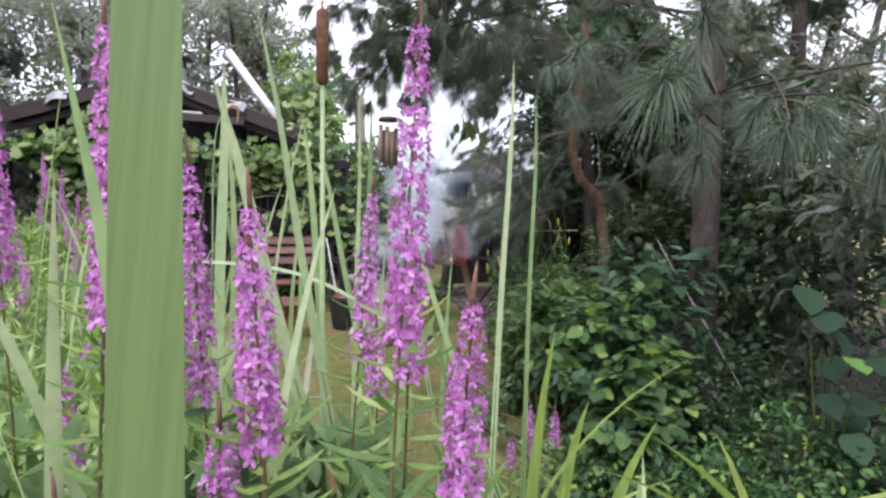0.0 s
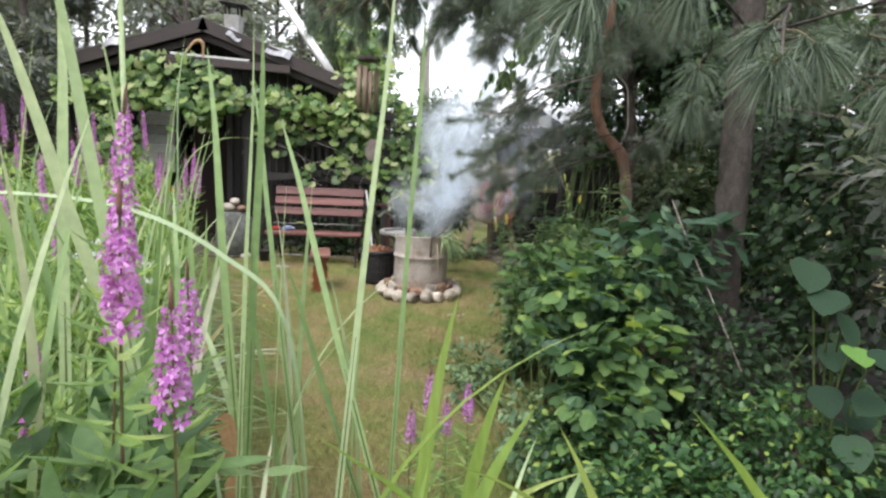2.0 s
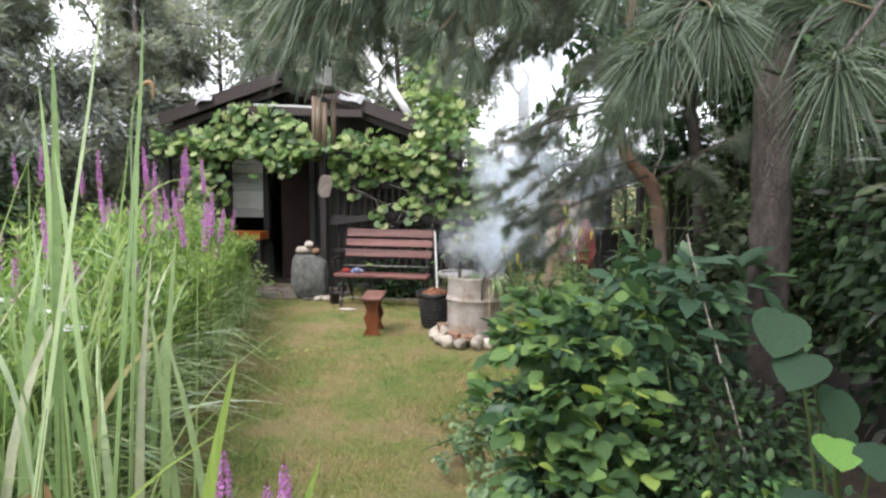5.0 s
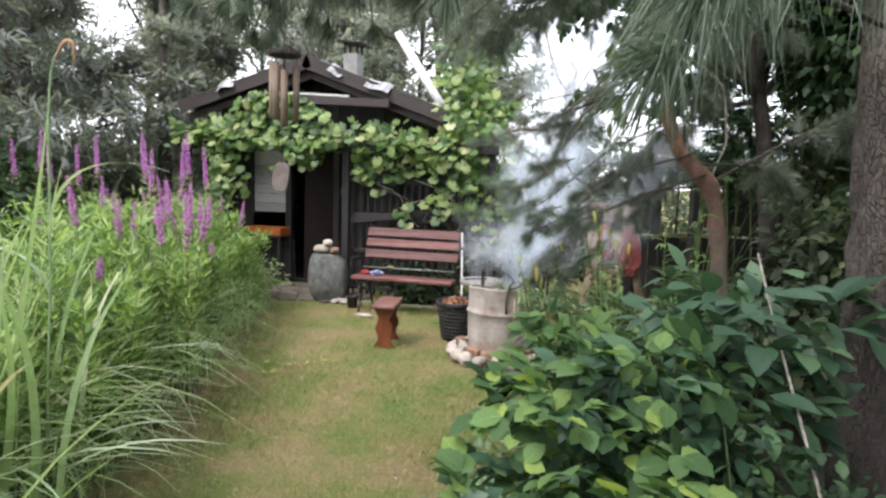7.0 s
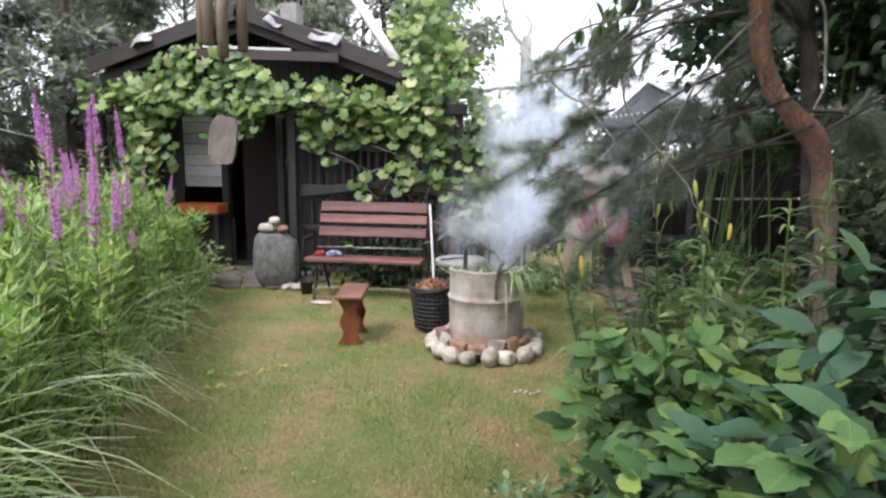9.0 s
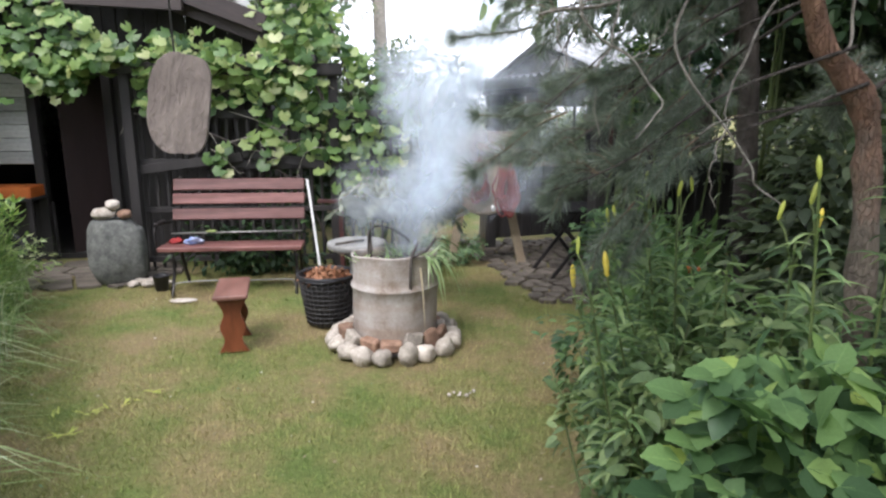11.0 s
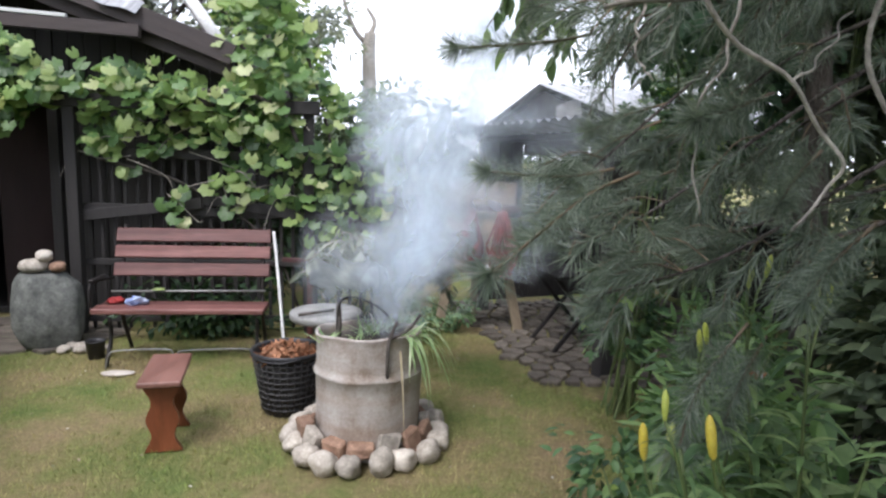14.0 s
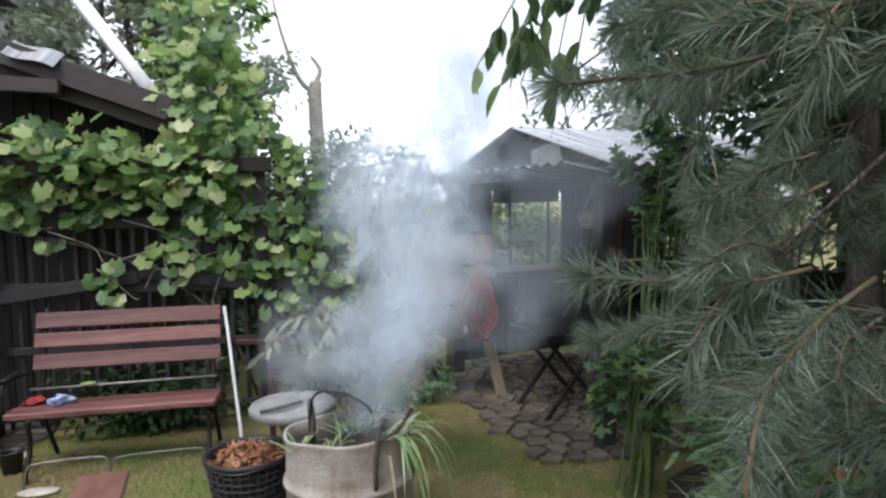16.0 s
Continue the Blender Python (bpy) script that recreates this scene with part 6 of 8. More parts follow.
bush("trailing_shrub", "thin low shrub creeping out on to the lawn", [((0.42, -2.55, 0.14), (0.4, 0.35, 0.15), 300), ((0.65, -3.4, 0.16), (0.3, 0.4, 0.18), 260), ((0.3, -3.05, 0.12), (0.28, 0.26, 0.12), 150), ((0.55, -3.95, 0.18), (0.2, 0.3, 0.2), 200)], SMALL, 0.05, "bluegreen", 44)
bush("broadleaf_shrub", "shrub with fresh green leaves below the leaning pine", [((0.80, -3.0, 0.66), (0.20, 0.24, 0.42), 240), ((1.02, -2.85, 0.62), (0.26, 0.24, 0.4), 240)], OVAL, 0.10, "shrub", 45, single=130)
bush("perennial_mass", "mixed dark green leafy perennials along the lawn edge", [((1.19, -1.8, 0.55), (0.28, 0.42, 0.40), 900), ((1.3, -2.5, 0.65), (0.30, 0.35, 0.45), 600)], LANCE, 0.085, "perennial", 46, single=60)
bush("perennial_mass", "fresh green leafy perennials below the pine boughs", [((1.38, -1.2, 0.5), (0.36, 0.4, 0.45), 1500), ((1.75, -0.6, 0.5), (0.4, 0.5, 0.5), 1400), ((1.05, -2.15, 0.62), (0.2, 0.2, 0.3), 260)], LANCE, 0.11, "perennial", 54, single=60)
bush("leafy_perennial", "light green leafy perennials among the lilies", [((0.78, -2.5, 0.62), (0.22, 0.28, 0.30), 420), ((0.98, -2.1, 0.72), (0.24, 0.3, 0.34), 420), ((1.05, -2.65, 0.85), (0.22, 0.22, 0.30), 300), ((0.72, -2.1, 0.42), (0.16, 0.25, 0.22), 240)], OVAL, 0.07, "fresh", 55, category="plant")
bush("edge_perennial", "loose fresh green leafy plants spilling over the lawn edge", [((0.84, -2.35, 0.30), (0.2, 0.22, 0.26), 240), ((1.0, -1.5, 0.3), (0.2, 0.28, 0.3), 260), ((0.72, -2.55, 0.3), (0.2, 0.25, 0.28), 240), ((1.05, -1.0, 0.3), (0.25, 0.3, 0.3), 260)], OVAL, 0.065, "shrub", 49, category="plant")
bush("maple_bush", "small maple with lobed leaves by the gazebo post", [((1.62, 0.35, 0.6), (0.3, 0.3, 0.45), 260), ((2.15, 0.5, 1.75), (0.55, 0.4, 0.5), 420), ((1.80, 0.42, 1.92), (0.26, 0.22, 0.34), 130), ((1.95, 0.5, 2.3), (0.3, 0.25, 0.2), 120), ((1.70, 0.45, 1.55), (0.16, 0.2, 0.22), 60)], MAPLE, 0.10, "shrub", 47)

# small ground-cover leaves, coloured dark in place of the shade there
bush("shade_shrub", "small-leaved shrub round the foot of the tall pine, coloured dark for shade", [((1.5, -3.9, 0.55), (0.5, 0.35, 0.45), 2300)], SMALL, 0.05, "darkleaf", 59)

# laurels and conifers closing the right side, dense shade put into their leaf colour
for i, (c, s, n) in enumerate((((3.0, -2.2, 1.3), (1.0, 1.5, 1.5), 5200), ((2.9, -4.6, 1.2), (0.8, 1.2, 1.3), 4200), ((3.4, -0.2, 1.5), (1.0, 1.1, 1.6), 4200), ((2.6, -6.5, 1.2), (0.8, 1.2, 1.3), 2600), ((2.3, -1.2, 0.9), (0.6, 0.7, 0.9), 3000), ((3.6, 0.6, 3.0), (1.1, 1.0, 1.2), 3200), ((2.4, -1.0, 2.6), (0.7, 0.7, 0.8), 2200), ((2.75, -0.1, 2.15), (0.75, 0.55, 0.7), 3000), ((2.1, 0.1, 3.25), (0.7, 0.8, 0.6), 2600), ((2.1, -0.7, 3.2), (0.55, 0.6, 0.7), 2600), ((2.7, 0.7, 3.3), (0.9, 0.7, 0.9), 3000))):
    # lighter and darker leaf colours stand in for lit and shaded shrubs
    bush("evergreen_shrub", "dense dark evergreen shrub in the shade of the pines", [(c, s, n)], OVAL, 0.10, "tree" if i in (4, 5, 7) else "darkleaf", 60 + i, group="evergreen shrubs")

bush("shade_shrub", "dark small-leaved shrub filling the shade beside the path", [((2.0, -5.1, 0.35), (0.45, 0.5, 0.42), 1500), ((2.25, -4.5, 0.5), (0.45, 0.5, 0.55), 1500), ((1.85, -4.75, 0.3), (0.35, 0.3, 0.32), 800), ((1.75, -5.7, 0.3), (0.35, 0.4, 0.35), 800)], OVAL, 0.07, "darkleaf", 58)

# overhanging twig with long leaves at the gazebo side
tw = thing("hanging_branch", "leafy branch hanging over the gazebo", "branch", at=(0.76, -0.3, 2.56))
rng = np.random.default_rng(77)
g, g2 = Geo(), Geo()
for i in range(7):
    e = np.array([rng.uniform(-0.35, 0.25), rng.uniform(-0.2, 0.2), rng.uniform(-0.55, -0.2)])
    pts = curve_pts([(0.5, 0.2, 0.35), (e[0] * 0.5 + 0.2, e[1], 0.1), e], 14)
    g.add(*tube(pts, 0.004, 4, False))
    k = 16
    at = pts[rng.integers(5, 14, k)]
    scatter(g2, leaf_shape(0.46, 4, 0.1, 0.15, 0.45), turns(rand_dirs(k, rng) * 0.5 + [0, 0, -1], rand_dirs(k, rng)), at, rng.uniform(0.10, 0.16, k)[:, None])
part("twig", g, M["twig"], tw, kind="stuff")
part("foliage", g2, M["fresh"], tw, kind="stuff")

# ---- lilies with yellow buds along the edge ----
def lily(at, h, seed, buds=(), lower=0.2, size=1.0):
    """A stem set with narrow leaves; the buds stand upright at its head."""
    rng = np.random.default_rng(seed)
    ly = thing("lily_plant", "lily with narrow leaves and long yellow buds" if buds else "leafy lily stalk without open buds", "lily", "lilies at the lawn edge", at=(*at, 0))
    lean = rng.normal(0, 0.05, 2)
    lean = lean - (np.array([0.30, 0.08]) if at[0] < 0.85 else 0.0)
    pts = curve_pts([(-lean[0], -lean[1], 0), (-lean[0] * 0.55, -lean[1] * 0.55, h * 0.5), (0, 0, h)], 16)
    part("stem", Geo().add(*tube(pts, np.linspace(0.006, 0.003, 16), 6)), M["greenstem"], ly)
    k = 96
    s = np.repeat(np.linspace(lower, 0.97, 16), 6) + rng.normal(0, 0.012, k)
    at_ = np.stack([np.interp(s, np.linspace(0, 1, 16), pts[:, a]) for a in range(3)], 1)
    th = rng.random(k) * 6.283
    d = np.stack([np.cos(th), np.sin(th), rng.uniform(-0.1, 0.5, k)], 1)
    g = Geo()
    scatter(g, leaf_shape(0.17, 5, 0.45, 0.2, 0.35), turns(d, np.tile([0, 0, 1.0], (k, 1))), at_, (rng.uniform(0.10, 0.16, k) * (1.15 - 0.5 * s))[:, None])
    part("leaves", g, M["lilyleaf"], ly, kind="stuff")
    for dx, dy, dz, ripe in buds:
        end = pts[-1] + [dx, dy, dz]
        part("stalk", Geo().add(*tube(curve_pts([pts[-2], (pts[-1] + end) / 2 + [0, 0, -0.01], end], 6), 0.003, 5, False)), M["greenstem"], ly)
        bd = Geo().add(*lathe([(0.002, 0), (0.006, 0.006), (0.0078, 0.022), (0.0088, 0.042), (0.0082, 0.058), (0.005, 0.070), (0.001, 0.076)], 12))
        part("bud", bd, M["bud" if ripe else "greenbud"], ly, "long closed yellow bud", pose(*end, rng.uniform(-14, 14), rng.uniform(-16, 16), 0) @ Matrix.Scale(size, 4))


# stem head, and the buds on it
for i, (x, y, h, buds) in enumerate(((0.62, -2.46, 1.06, ((-0.02, -0.02, 0.04, 1),)), (0.55, -2.36, 1.00, ((-0.005, 0.02, 0.03, 1), (0.05, 0.04, 0.02, 0))), (0.53, -2.50, 1.13, ((-0.02, 0.02, 0.04, 0),)), (0.88, -2.30, 1.27, ((0.0, 0.0, 0.04, 0), (0.06, 0.03, 0.05, 0))), (0.66, -2.30, 1.18, ((0, 0, 0.05, 0), (0.04, 0.05, 0.05, 0))), (0.82, -2.18, 1.28, ((0.0, 0.0, 0.05, 0), (0.05, 0.02, 0.07, 0))), (0.91, -2.92, 1.34, ((-0.015, 0.01, 0.03, 0), (-0.03, -0.03, 0.09, 0))), (1.0, -2.72, 1.24, ((0.02, -0.05, 0.05, 1), (-0.04, 0.02, 0.06, 0))))):
    lily((x, y), h, 80 + i, buds, 0.12, 1.0 if i < 2 else 0.68)
for i, (x, y, h) in enumerate(((0.95, -2.5, 1.12), (1.16, -2.85, 1.42), (0.78, -2.42, 0.92), (0.9, -2.05, 1.0), (0.62, -2.62, 0.74), (1.3, -2.75, 1.5))):
    lily((x, y), h, 100 + i, (), 0.1)

# ---- purple loosestrife ----
def loosestrife(h, spike, seed, fine=1.0):
    """One plant: reddish stem, pairs of narrow leaves, a spike of purple flowers."""
    rng = np.random.default_rng(seed)
    pl = thing("purple_loosestrife", "tall purple loosestrife in flower among the grasses", "flower", "loosestrife", at=(0, 0, -20))
    lean = rng.normal(0, 0.022, 2) * h
    pts = curve_pts([(0, 0, 0), (lean[0] * 0.2, lean[1] * 0.2, h * 0.4), (lean[0] * 0.6, lean[1] * 0.6, h * 0.75), (lean[0], lean[1], h)], 30)
    part("stem", Geo().add(*tube(pts, np.linspace(0.0036, 0.0014, 30), 6, False)), M["stem"], pl)
    g = Geo()
    k = int(58 * fine)
    s = np.linspace(0.1, 1 - spike / h, k)
    at_ = pts[(s * 29).astype(int)]
    th = np.arange(k) * 1.57 + (np.arange(k) % 2) * math.pi + rng.normal(0, 0.3, k)
    d = np.stack([np.cos(th), np.sin(th), rng.uniform(0.0, 0.6, k)], 1)
    scatter(g, leaf_shape(0.2, 4, -0.25, 0.2, 0.35), turns(d, np.tile([0, 0, 1.0], (k, 1))), at_, (rng.uniform(0.075, 0.125, k) * (1.25 - 0.6 * s))[:, None])
    part("leaves", g, M["weed"], pl, kind="stuff")
    # whorls of small six-petalled flowers, looser towards the foot of the spike
    g = Geo()
    petal = leaf_shape(0.5, 3, 0.05, 0.1, 0.6)
    tip = min(0.045, spike * 0.18)
    part("bud_tip", Geo().add(*tube(pts[-3:] * [1, 1, 0] + np.array([[0, 0, h - tip * 1.1], [0, 0, h - tip * 0.4], [0, 0, h]]), [0.0032, 0.0026, 0.001], 6)), M["budtip"], pl, "brownish tip of closed buds")
    levels = int((spike - tip) / 0.0095 * fine)
    for i in range(levels):
        u = i / levels
        if rng.random() < 0.06 + 0.25 * (u < 0.25):
            continue
        zz = h - spike + (spike - tip) * u
        c = pts[min(29, int(zz / h * 29))] * [1, 1, 0] + [0, 0, zz]
        rad = 0.0165 * (1 - 0.7 * u ** 3)
        n = int(8 * (1 - 0.3 * u))
        th = rng.random() * 6 + np.arange(n) * 6.283 / n + rng.normal(0, 0.2, n)
        out = np.stack([np.cos(th), np.sin(th), rng.uniform(0.0, 0.7, n)], 1)
        fc = c + out * rad * rng.uniform(0.8, 1.4, (n, 1))
        size = 0.0108 * (1.1 - 0.45 * u)
        for j in range(5):
            a_ = j * 1.2566 + rng.random(n)
            side = np.cross(out, [0, 0, 1.0])
            up = np.cross(side, out)
            dd = side * np.cos(a_)[:, None] + up * np.sin(a_)[:, None] + out * 0.35
            scatter(g, petal, turns(dd, out), fc, np.full((n, 1), size) * rng.uniform(0.8, 1.2, (n, 1)))
    part("flower_spike", g, M["petal"], pl, "spike of purple-pink flowers", kind="stuff")
    return pl


kinds = [loosestrife(1.85, 0.45, 101), loosestrife(1.62, 0.38, 102), loosestrife(1.45, 0.30, 103), loosestrife(1.15, 0.20, 104)]
# places, height of the tip, and which of the four plants
known = [(-0.51, -6.25, 1.89, 0), (-0.56, -5.70, 1.70, 1), (-0.44, -5.87, 1.55, 3), (-0.32, -5.92, 1.41, 3), (-0.73, -5.97, 1.74, 1), (-0.62, -6.12, 1.63, 2), (-0.60, -6.28, 1.69, 2), (-0.44, -6.28, 1.58, 2), (-0.45, -5.47, 1.36, 3), (-0.83, -6.20, 1.92, 0), (-0.90, -6.15, 1.88, 0), (-1.07, -5.89, 1.92, 0), (-0.70, -6.18, 1.40, 3), (-0.78, -6.38, 1.38, 2), (-0.62, -6.42, 1.22, 3), (0.09, -5.02, 0.98, 3), (0.21, -4.95, 0.92, 3), (0.14, -4.9, 0.84, 3), (0.02, -5.0, 0.86, 3), (-2.75, -0.6, 1.98, 0), (-2.66, -0.45, 1.86, 0), (-2.85, -0.7, 1.9, 0), (-3.2, -0.6, 1.98, 0), (-3.3, -0.5, 1.9, 0), (-3.12, -0.75, 1.82, 0), (-3.8, -0.6, 1.95, 0), (-3.9, -0.7, 1.85, 0), (-4.6, -0.6, 2.0, 0), (-4.75, -0.6, 1.9, 0), (-4.4, -0.5, 1.85, 0), (-1.72, -2.1, 1.56, 1), (-1.80, -2.0, 1.48, 1)]
spots = [(-0.96, -6.3, 1), (-1.15, -6.3, 1), (-0.95, -5.7, 1), (-1.2, -5.9, 0), (-1.05, -6.45, 2), (-0.86, -5.55, 2)]
r = random.Random(9)
for c_x, c_y, kd in ((-2.55, -1.0, 2), (-2.7, -0.95, 2), (-3.2, -0.4, 1), (-2.9, -0.45, 1), (-3.5, 0.1, 1), (-3.05, 0.05, 1), (-2.45, -1.5, 3), (-2.3, -0.9, 3), (-1.85, -2.05, 2), (-2.05, -2.55, 3)):
    for _ in range(3):
        spots.append((c_x + r.gauss(0, 0.09), c_y + r.gauss(0, 0.09), kd))
for i in range(22):
    y = r.uniform(-3.2, 0.4)
    xl = float(lawn_edges(y)[0]) - 0.45
    spots.append((xl - abs(r.gauss(0, 0.8)), y, r.choice((1, 1, 2, 2, 3))))
for i in range(12):
    spots.append((r.uniform(-3.2, -1.3), r.uniform(-6.5, -3.4), r.choice((0, 1, 1, 2))))
for x, y, top, kd in known:
    copy_thing(kinds[kd], pose(x, y, 0, 0, 0, r.uniform(0, 360)) @ Matrix.Scale(top / (1.85, 1.62, 1.45, 1.15)[kd], 4))
for x, y, kd in spots:
    copy_thing(kinds[kd], pose(x, y, 0, r.uniform(-8, 8), r.uniform(-8, 8), r.uniform(0, 360)) @ Matrix.Scale(r.uniform(0.82, 1.0), 4))
leafy = []
for v_i in range(3):
    lp = thing("leafy_stalk", "tall leafy green stalk not yet in flower", "plant", "leafy stalks", at=(0, 0, -20))
    rng_l = np.random.default_rng(150 + v_i)
    hh = (1.35, 1.15, 0.95)[v_i]
    pts = curve_pts([(0, 0, 0), (0.02, 0.02, hh * 0.5), (0.05, -0.03, hh)], 20)
    part("stem", Geo().add(*tube(pts, np.linspace(0.005, 0.002, 20), 5, False)), M["greenstem"], lp)
    g = Geo()
    k = 110
    s_ = rng_l.uniform(0.15, 1.0, k)
    th = rng_l.random(k) * 6.283
    spread_ = rng_l.random((k, 1)) * 0.10 * (1.1 - s_[:, None])
    d = np.stack([np.cos(th), np.sin(th), rng_l.uniform(0.1, 0.9, k)], 1)
    scatter(g, leaf_shape(0.22, 4, -0.3, 0.2, 0.35), turns(d, np.tile([0, 0, 1.0], (k, 1))), pts[(s_ * 19).astype(int)] + d * spread_, rng_l.uniform(0.06, 0.13, k)[:, None])
    part("leaves", g, M["weed"], lp, kind="stuff")
    leafy.append(lp)
for i in range(300):
    y = r.uniform(-5.6, 1.0) if i % 3 else r.uniform(-2.6, 1.0)
    x = float(lawn_edges(y)[0]) - 0.24 - abs(r.gauss(0, 0.75)) - (0.15 if y < -4.2 else 0)
    kd = 2 if x > float(lawn_edges(y)[0]) - 0.5 else r.choice((0, 1, 1) if y > -3.5 else (1, 2))
    copy_thing(leafy[kd], pose(x, y, 0, r.uniform(-6, 6), r.uniform(-6, 6), r.uniform(0, 360)))
for kd in kinds + leafy:
    for o in (*kd.children_recursive, kd):
        bpy.data.objects.remove(o)

# ---- tall grasses and reeds of the bed ----
def blade_mesh(length, width, arch, seed, rows=12, keel=0.18, turned=0.0):
    """One long strap blade rising from the origin, tip bending to +y."""
    s = np.linspace(0, 1, rows)
    rr_ = random.Random(seed)
    y = length * arch * (0.15 * s + 0.85 * s ** 2.4)
    z = length * (s - 0.55 * arch * s ** 2.6 - max(0, arch - 0.75) * 0.9 * s ** 4)
    w = width * 0.5 * np.minimum(1, 0.55 + 1.6 * s) * (1 - s ** 3.2) ** 0.9
    tw_ = turned + rr_.uniform(-0.9, 0.9) * (0.35 if turned else 1) * s
    c = np.stack([0.03 * length * np.sin(3 * s + rr_.random() * 3), y, z], 1)
    sd = np.stack([np.cos(tw_), np.sin(tw_), 0 * s], 1) * w[:, None]
    v = np.stack([c - sd, c + np.stack([0 * s, keel * w, -0.2 * w], 1), c + sd], 1).reshape(-1, 3)
    return v, [ring_faces(rows, 3, False)]


REEDS = []
for i, (ln, wd, ar) in enumerate(((1.95, 0.031, 0.10), (1.75, 0.034, 0.16), (1.6, 0.033, 0.30), (1.35, 0.033, 0.42), (1.15, 0.032, 0.62), (1.0, 0.034, 0.85), (1.85, 0.016, 0.20), (1.4, 0.018, 0.75), (0.84, 0.026, 0.95), (1.05, 0.029, 0.85))):
    me = Geo().add(*blade_mesh(ln, wd, ar, i)).mesh("blade")
    me.materials.append(M["palegrass" if i > 7 else "reed"])
    REEDS.append(me)


def reed_clump(x, y, kinds_, n, seed, spread=0.10, label="clump of tall green strap-leaved reeds"):
    r_ = random.Random(seed)
    rc = thing("reed_clump", label, "reeds", "reed clumps", at=(x, y, 0))
    for _ in range(n):
        s = r_.uniform(0.85, 1.08)
        part("blade", REEDS[r_.choice(kinds_)], None, rc, m=pose(r_.gauss(0, spread), r_.gauss(0, spread), 0, r_.gauss(0, 5), r_.gauss(0, 5), r_.uniform(0, 360)) @ Matrix.Scale(s, 4))
    return rc


for i, (x, y, kd, n) in enumerate(((-0.72, -5.75, (0, 1, 6), 3), (-0.9, -5.3, (0, 1, 2, 3), 11), (-0.92, -4.7, (0, 1, 2, 7), 11), (-0.46, -4.6, (2, 3), 4), (-0.72, -4.9, (1, 2, 3), 7), (-1.75, -3.95, (9, 9, 3), 12), (-2.1, -3.5, (9, 3), 12), (-1.35, -4.4, (9, 3), 12), (-1.45, -3.75, (9, 9), 10), (-1.95, -2.8, (9, 9), 10), (-1.25, -5.0, (0, 1, 2), 8), (-1.15, -4.2, (1, 7, 3), 7), (-1.02, -4.35, (2, 7), 4), (-1.55, -4.5, (0, 1, 2), 8), (-1.35, -3.7, (0, 6, 7), 5), (-1.2, -3.9, (6, 7, 2, 3), 9), (-1.45, -3.45, (6, 7, 3), 8), (-1.9, -3.3, (6, 7, 3), 8), (-1.7, -3.4, (1, 7), 5), (-0.95, -6.0, (0, 1, 2), 8), (-1.35, -5.7, (0, 1, 2), 10), (-0.78, -6.55, (0, 1), 4), (-1.62, -3.75, (8, 9, 4), 13), (-1.74, -3.35, (8, 9, 4), 14), (-1.5, -4.1, (8, 9, 4), 13), (-1.86, -3.05, (8, 9), 11), (-2.08, -2.75, (8, 9), 9), (-2.2, -2.3, (8,), 10), (-2.3, -1.9, (8,), 12), (-2.5, -1.3, (8,), 6), (-1.85, -3.6, (6, 3, 7), 6), (-1.65, -4.0, (6, 3), 5), (-2.2, -2.9, (4, 9, 1), 8), (-2.7, -2.3, (4, 9), 8))):
    reed_clump(x, y, kd, n, 200 + i)


def single_reed(low, tip, width, seed, material="reed"):
    """One reed blade that rises through two places, bowed a little near its tip."""
    lo, tp = np.array(low, float), np.array(tip, float)
    foot = lo + (lo - tp) * lo[2] / (tp[2] - lo[2])
    q = curve_pts([foot, lo * 0.55 + foot * 0.45, lo, lo * 0.4 + tp * 0.6 + [0.006, 0, 0], tp], 16) - foot
    s_ = np.linspace(0, 1, 16)
    w = width * 0.5 * np.minimum(1, 0.7 + s_) * (1 - s_ ** 4) ** 0.8
    tw_ = 0.5 * math.sin(seed) + 0.8 * s_ * math.sin(seed * 1.7)
    sd = np.stack([np.cos(tw_), np.sin(tw_), 0 * s_], 1) * w[:, None]
    v = np.stack([q - sd, q + np.stack([0 * s_, 0.2 * w, 0 * s_], 1), q + sd], 1).reshape(-1, 3)
    rd = thing("reed", "single tall green reed standing in the bed", "reed", "single reeds", at=tuple(foot))
    part("blade", Geo().add(v, ring_faces(16, 3, False)), M[material], rd)
    part("stalk", Geo().add(*tube(q[:7] + [0, 0.004, 0], np.linspace(0.006, 0.003, 7), 6)), M["greenstem"], rd)


for i, (low, tip, wd) in enumerate((((-0.10, -5.30, 1.375), (-0.053, -5.19, 2.05), 0.017), ((0.0, -5.24, 1.39), (0.02, -5.18, 1.96), 0.013), ((-0.224, -5.12, 1.20), (-0.38, -4.99, 1.68), 0.020), ((-0.235, -5.25, 1.08), (-0.309, -5.25, 1.316), 0.018), ((-0.712, -5.445, 1.397), (-0.83, -5.52, 1.91), 0.032), ((-0.63, -5.5, 1.45), (-0.735, -5.5, 2.07), 0.028), ((-0.48, -4.9, 1.2), (-0.45, -4.9, 1.95), 0.026), ((-0.50, -4.92, 1.2), (-0.49, -4.85, 1.99), 0.022), ((-0.534, -4.5, 1.323), (-0.646, -4.3, 1.85), 0.028), ((-0.93, -5.5, 1.4), (-0.97, -5.45, 2.05), 0.028), ((-0.88, -5.2, 1.4), (-0.86, -5.2, 2.0), 0.03), ((-0.62, -4.75, 1.2), (-0.68, -4.7, 1.9), 0.028))):
    single_reed(low, tip, wd, 3 + i)
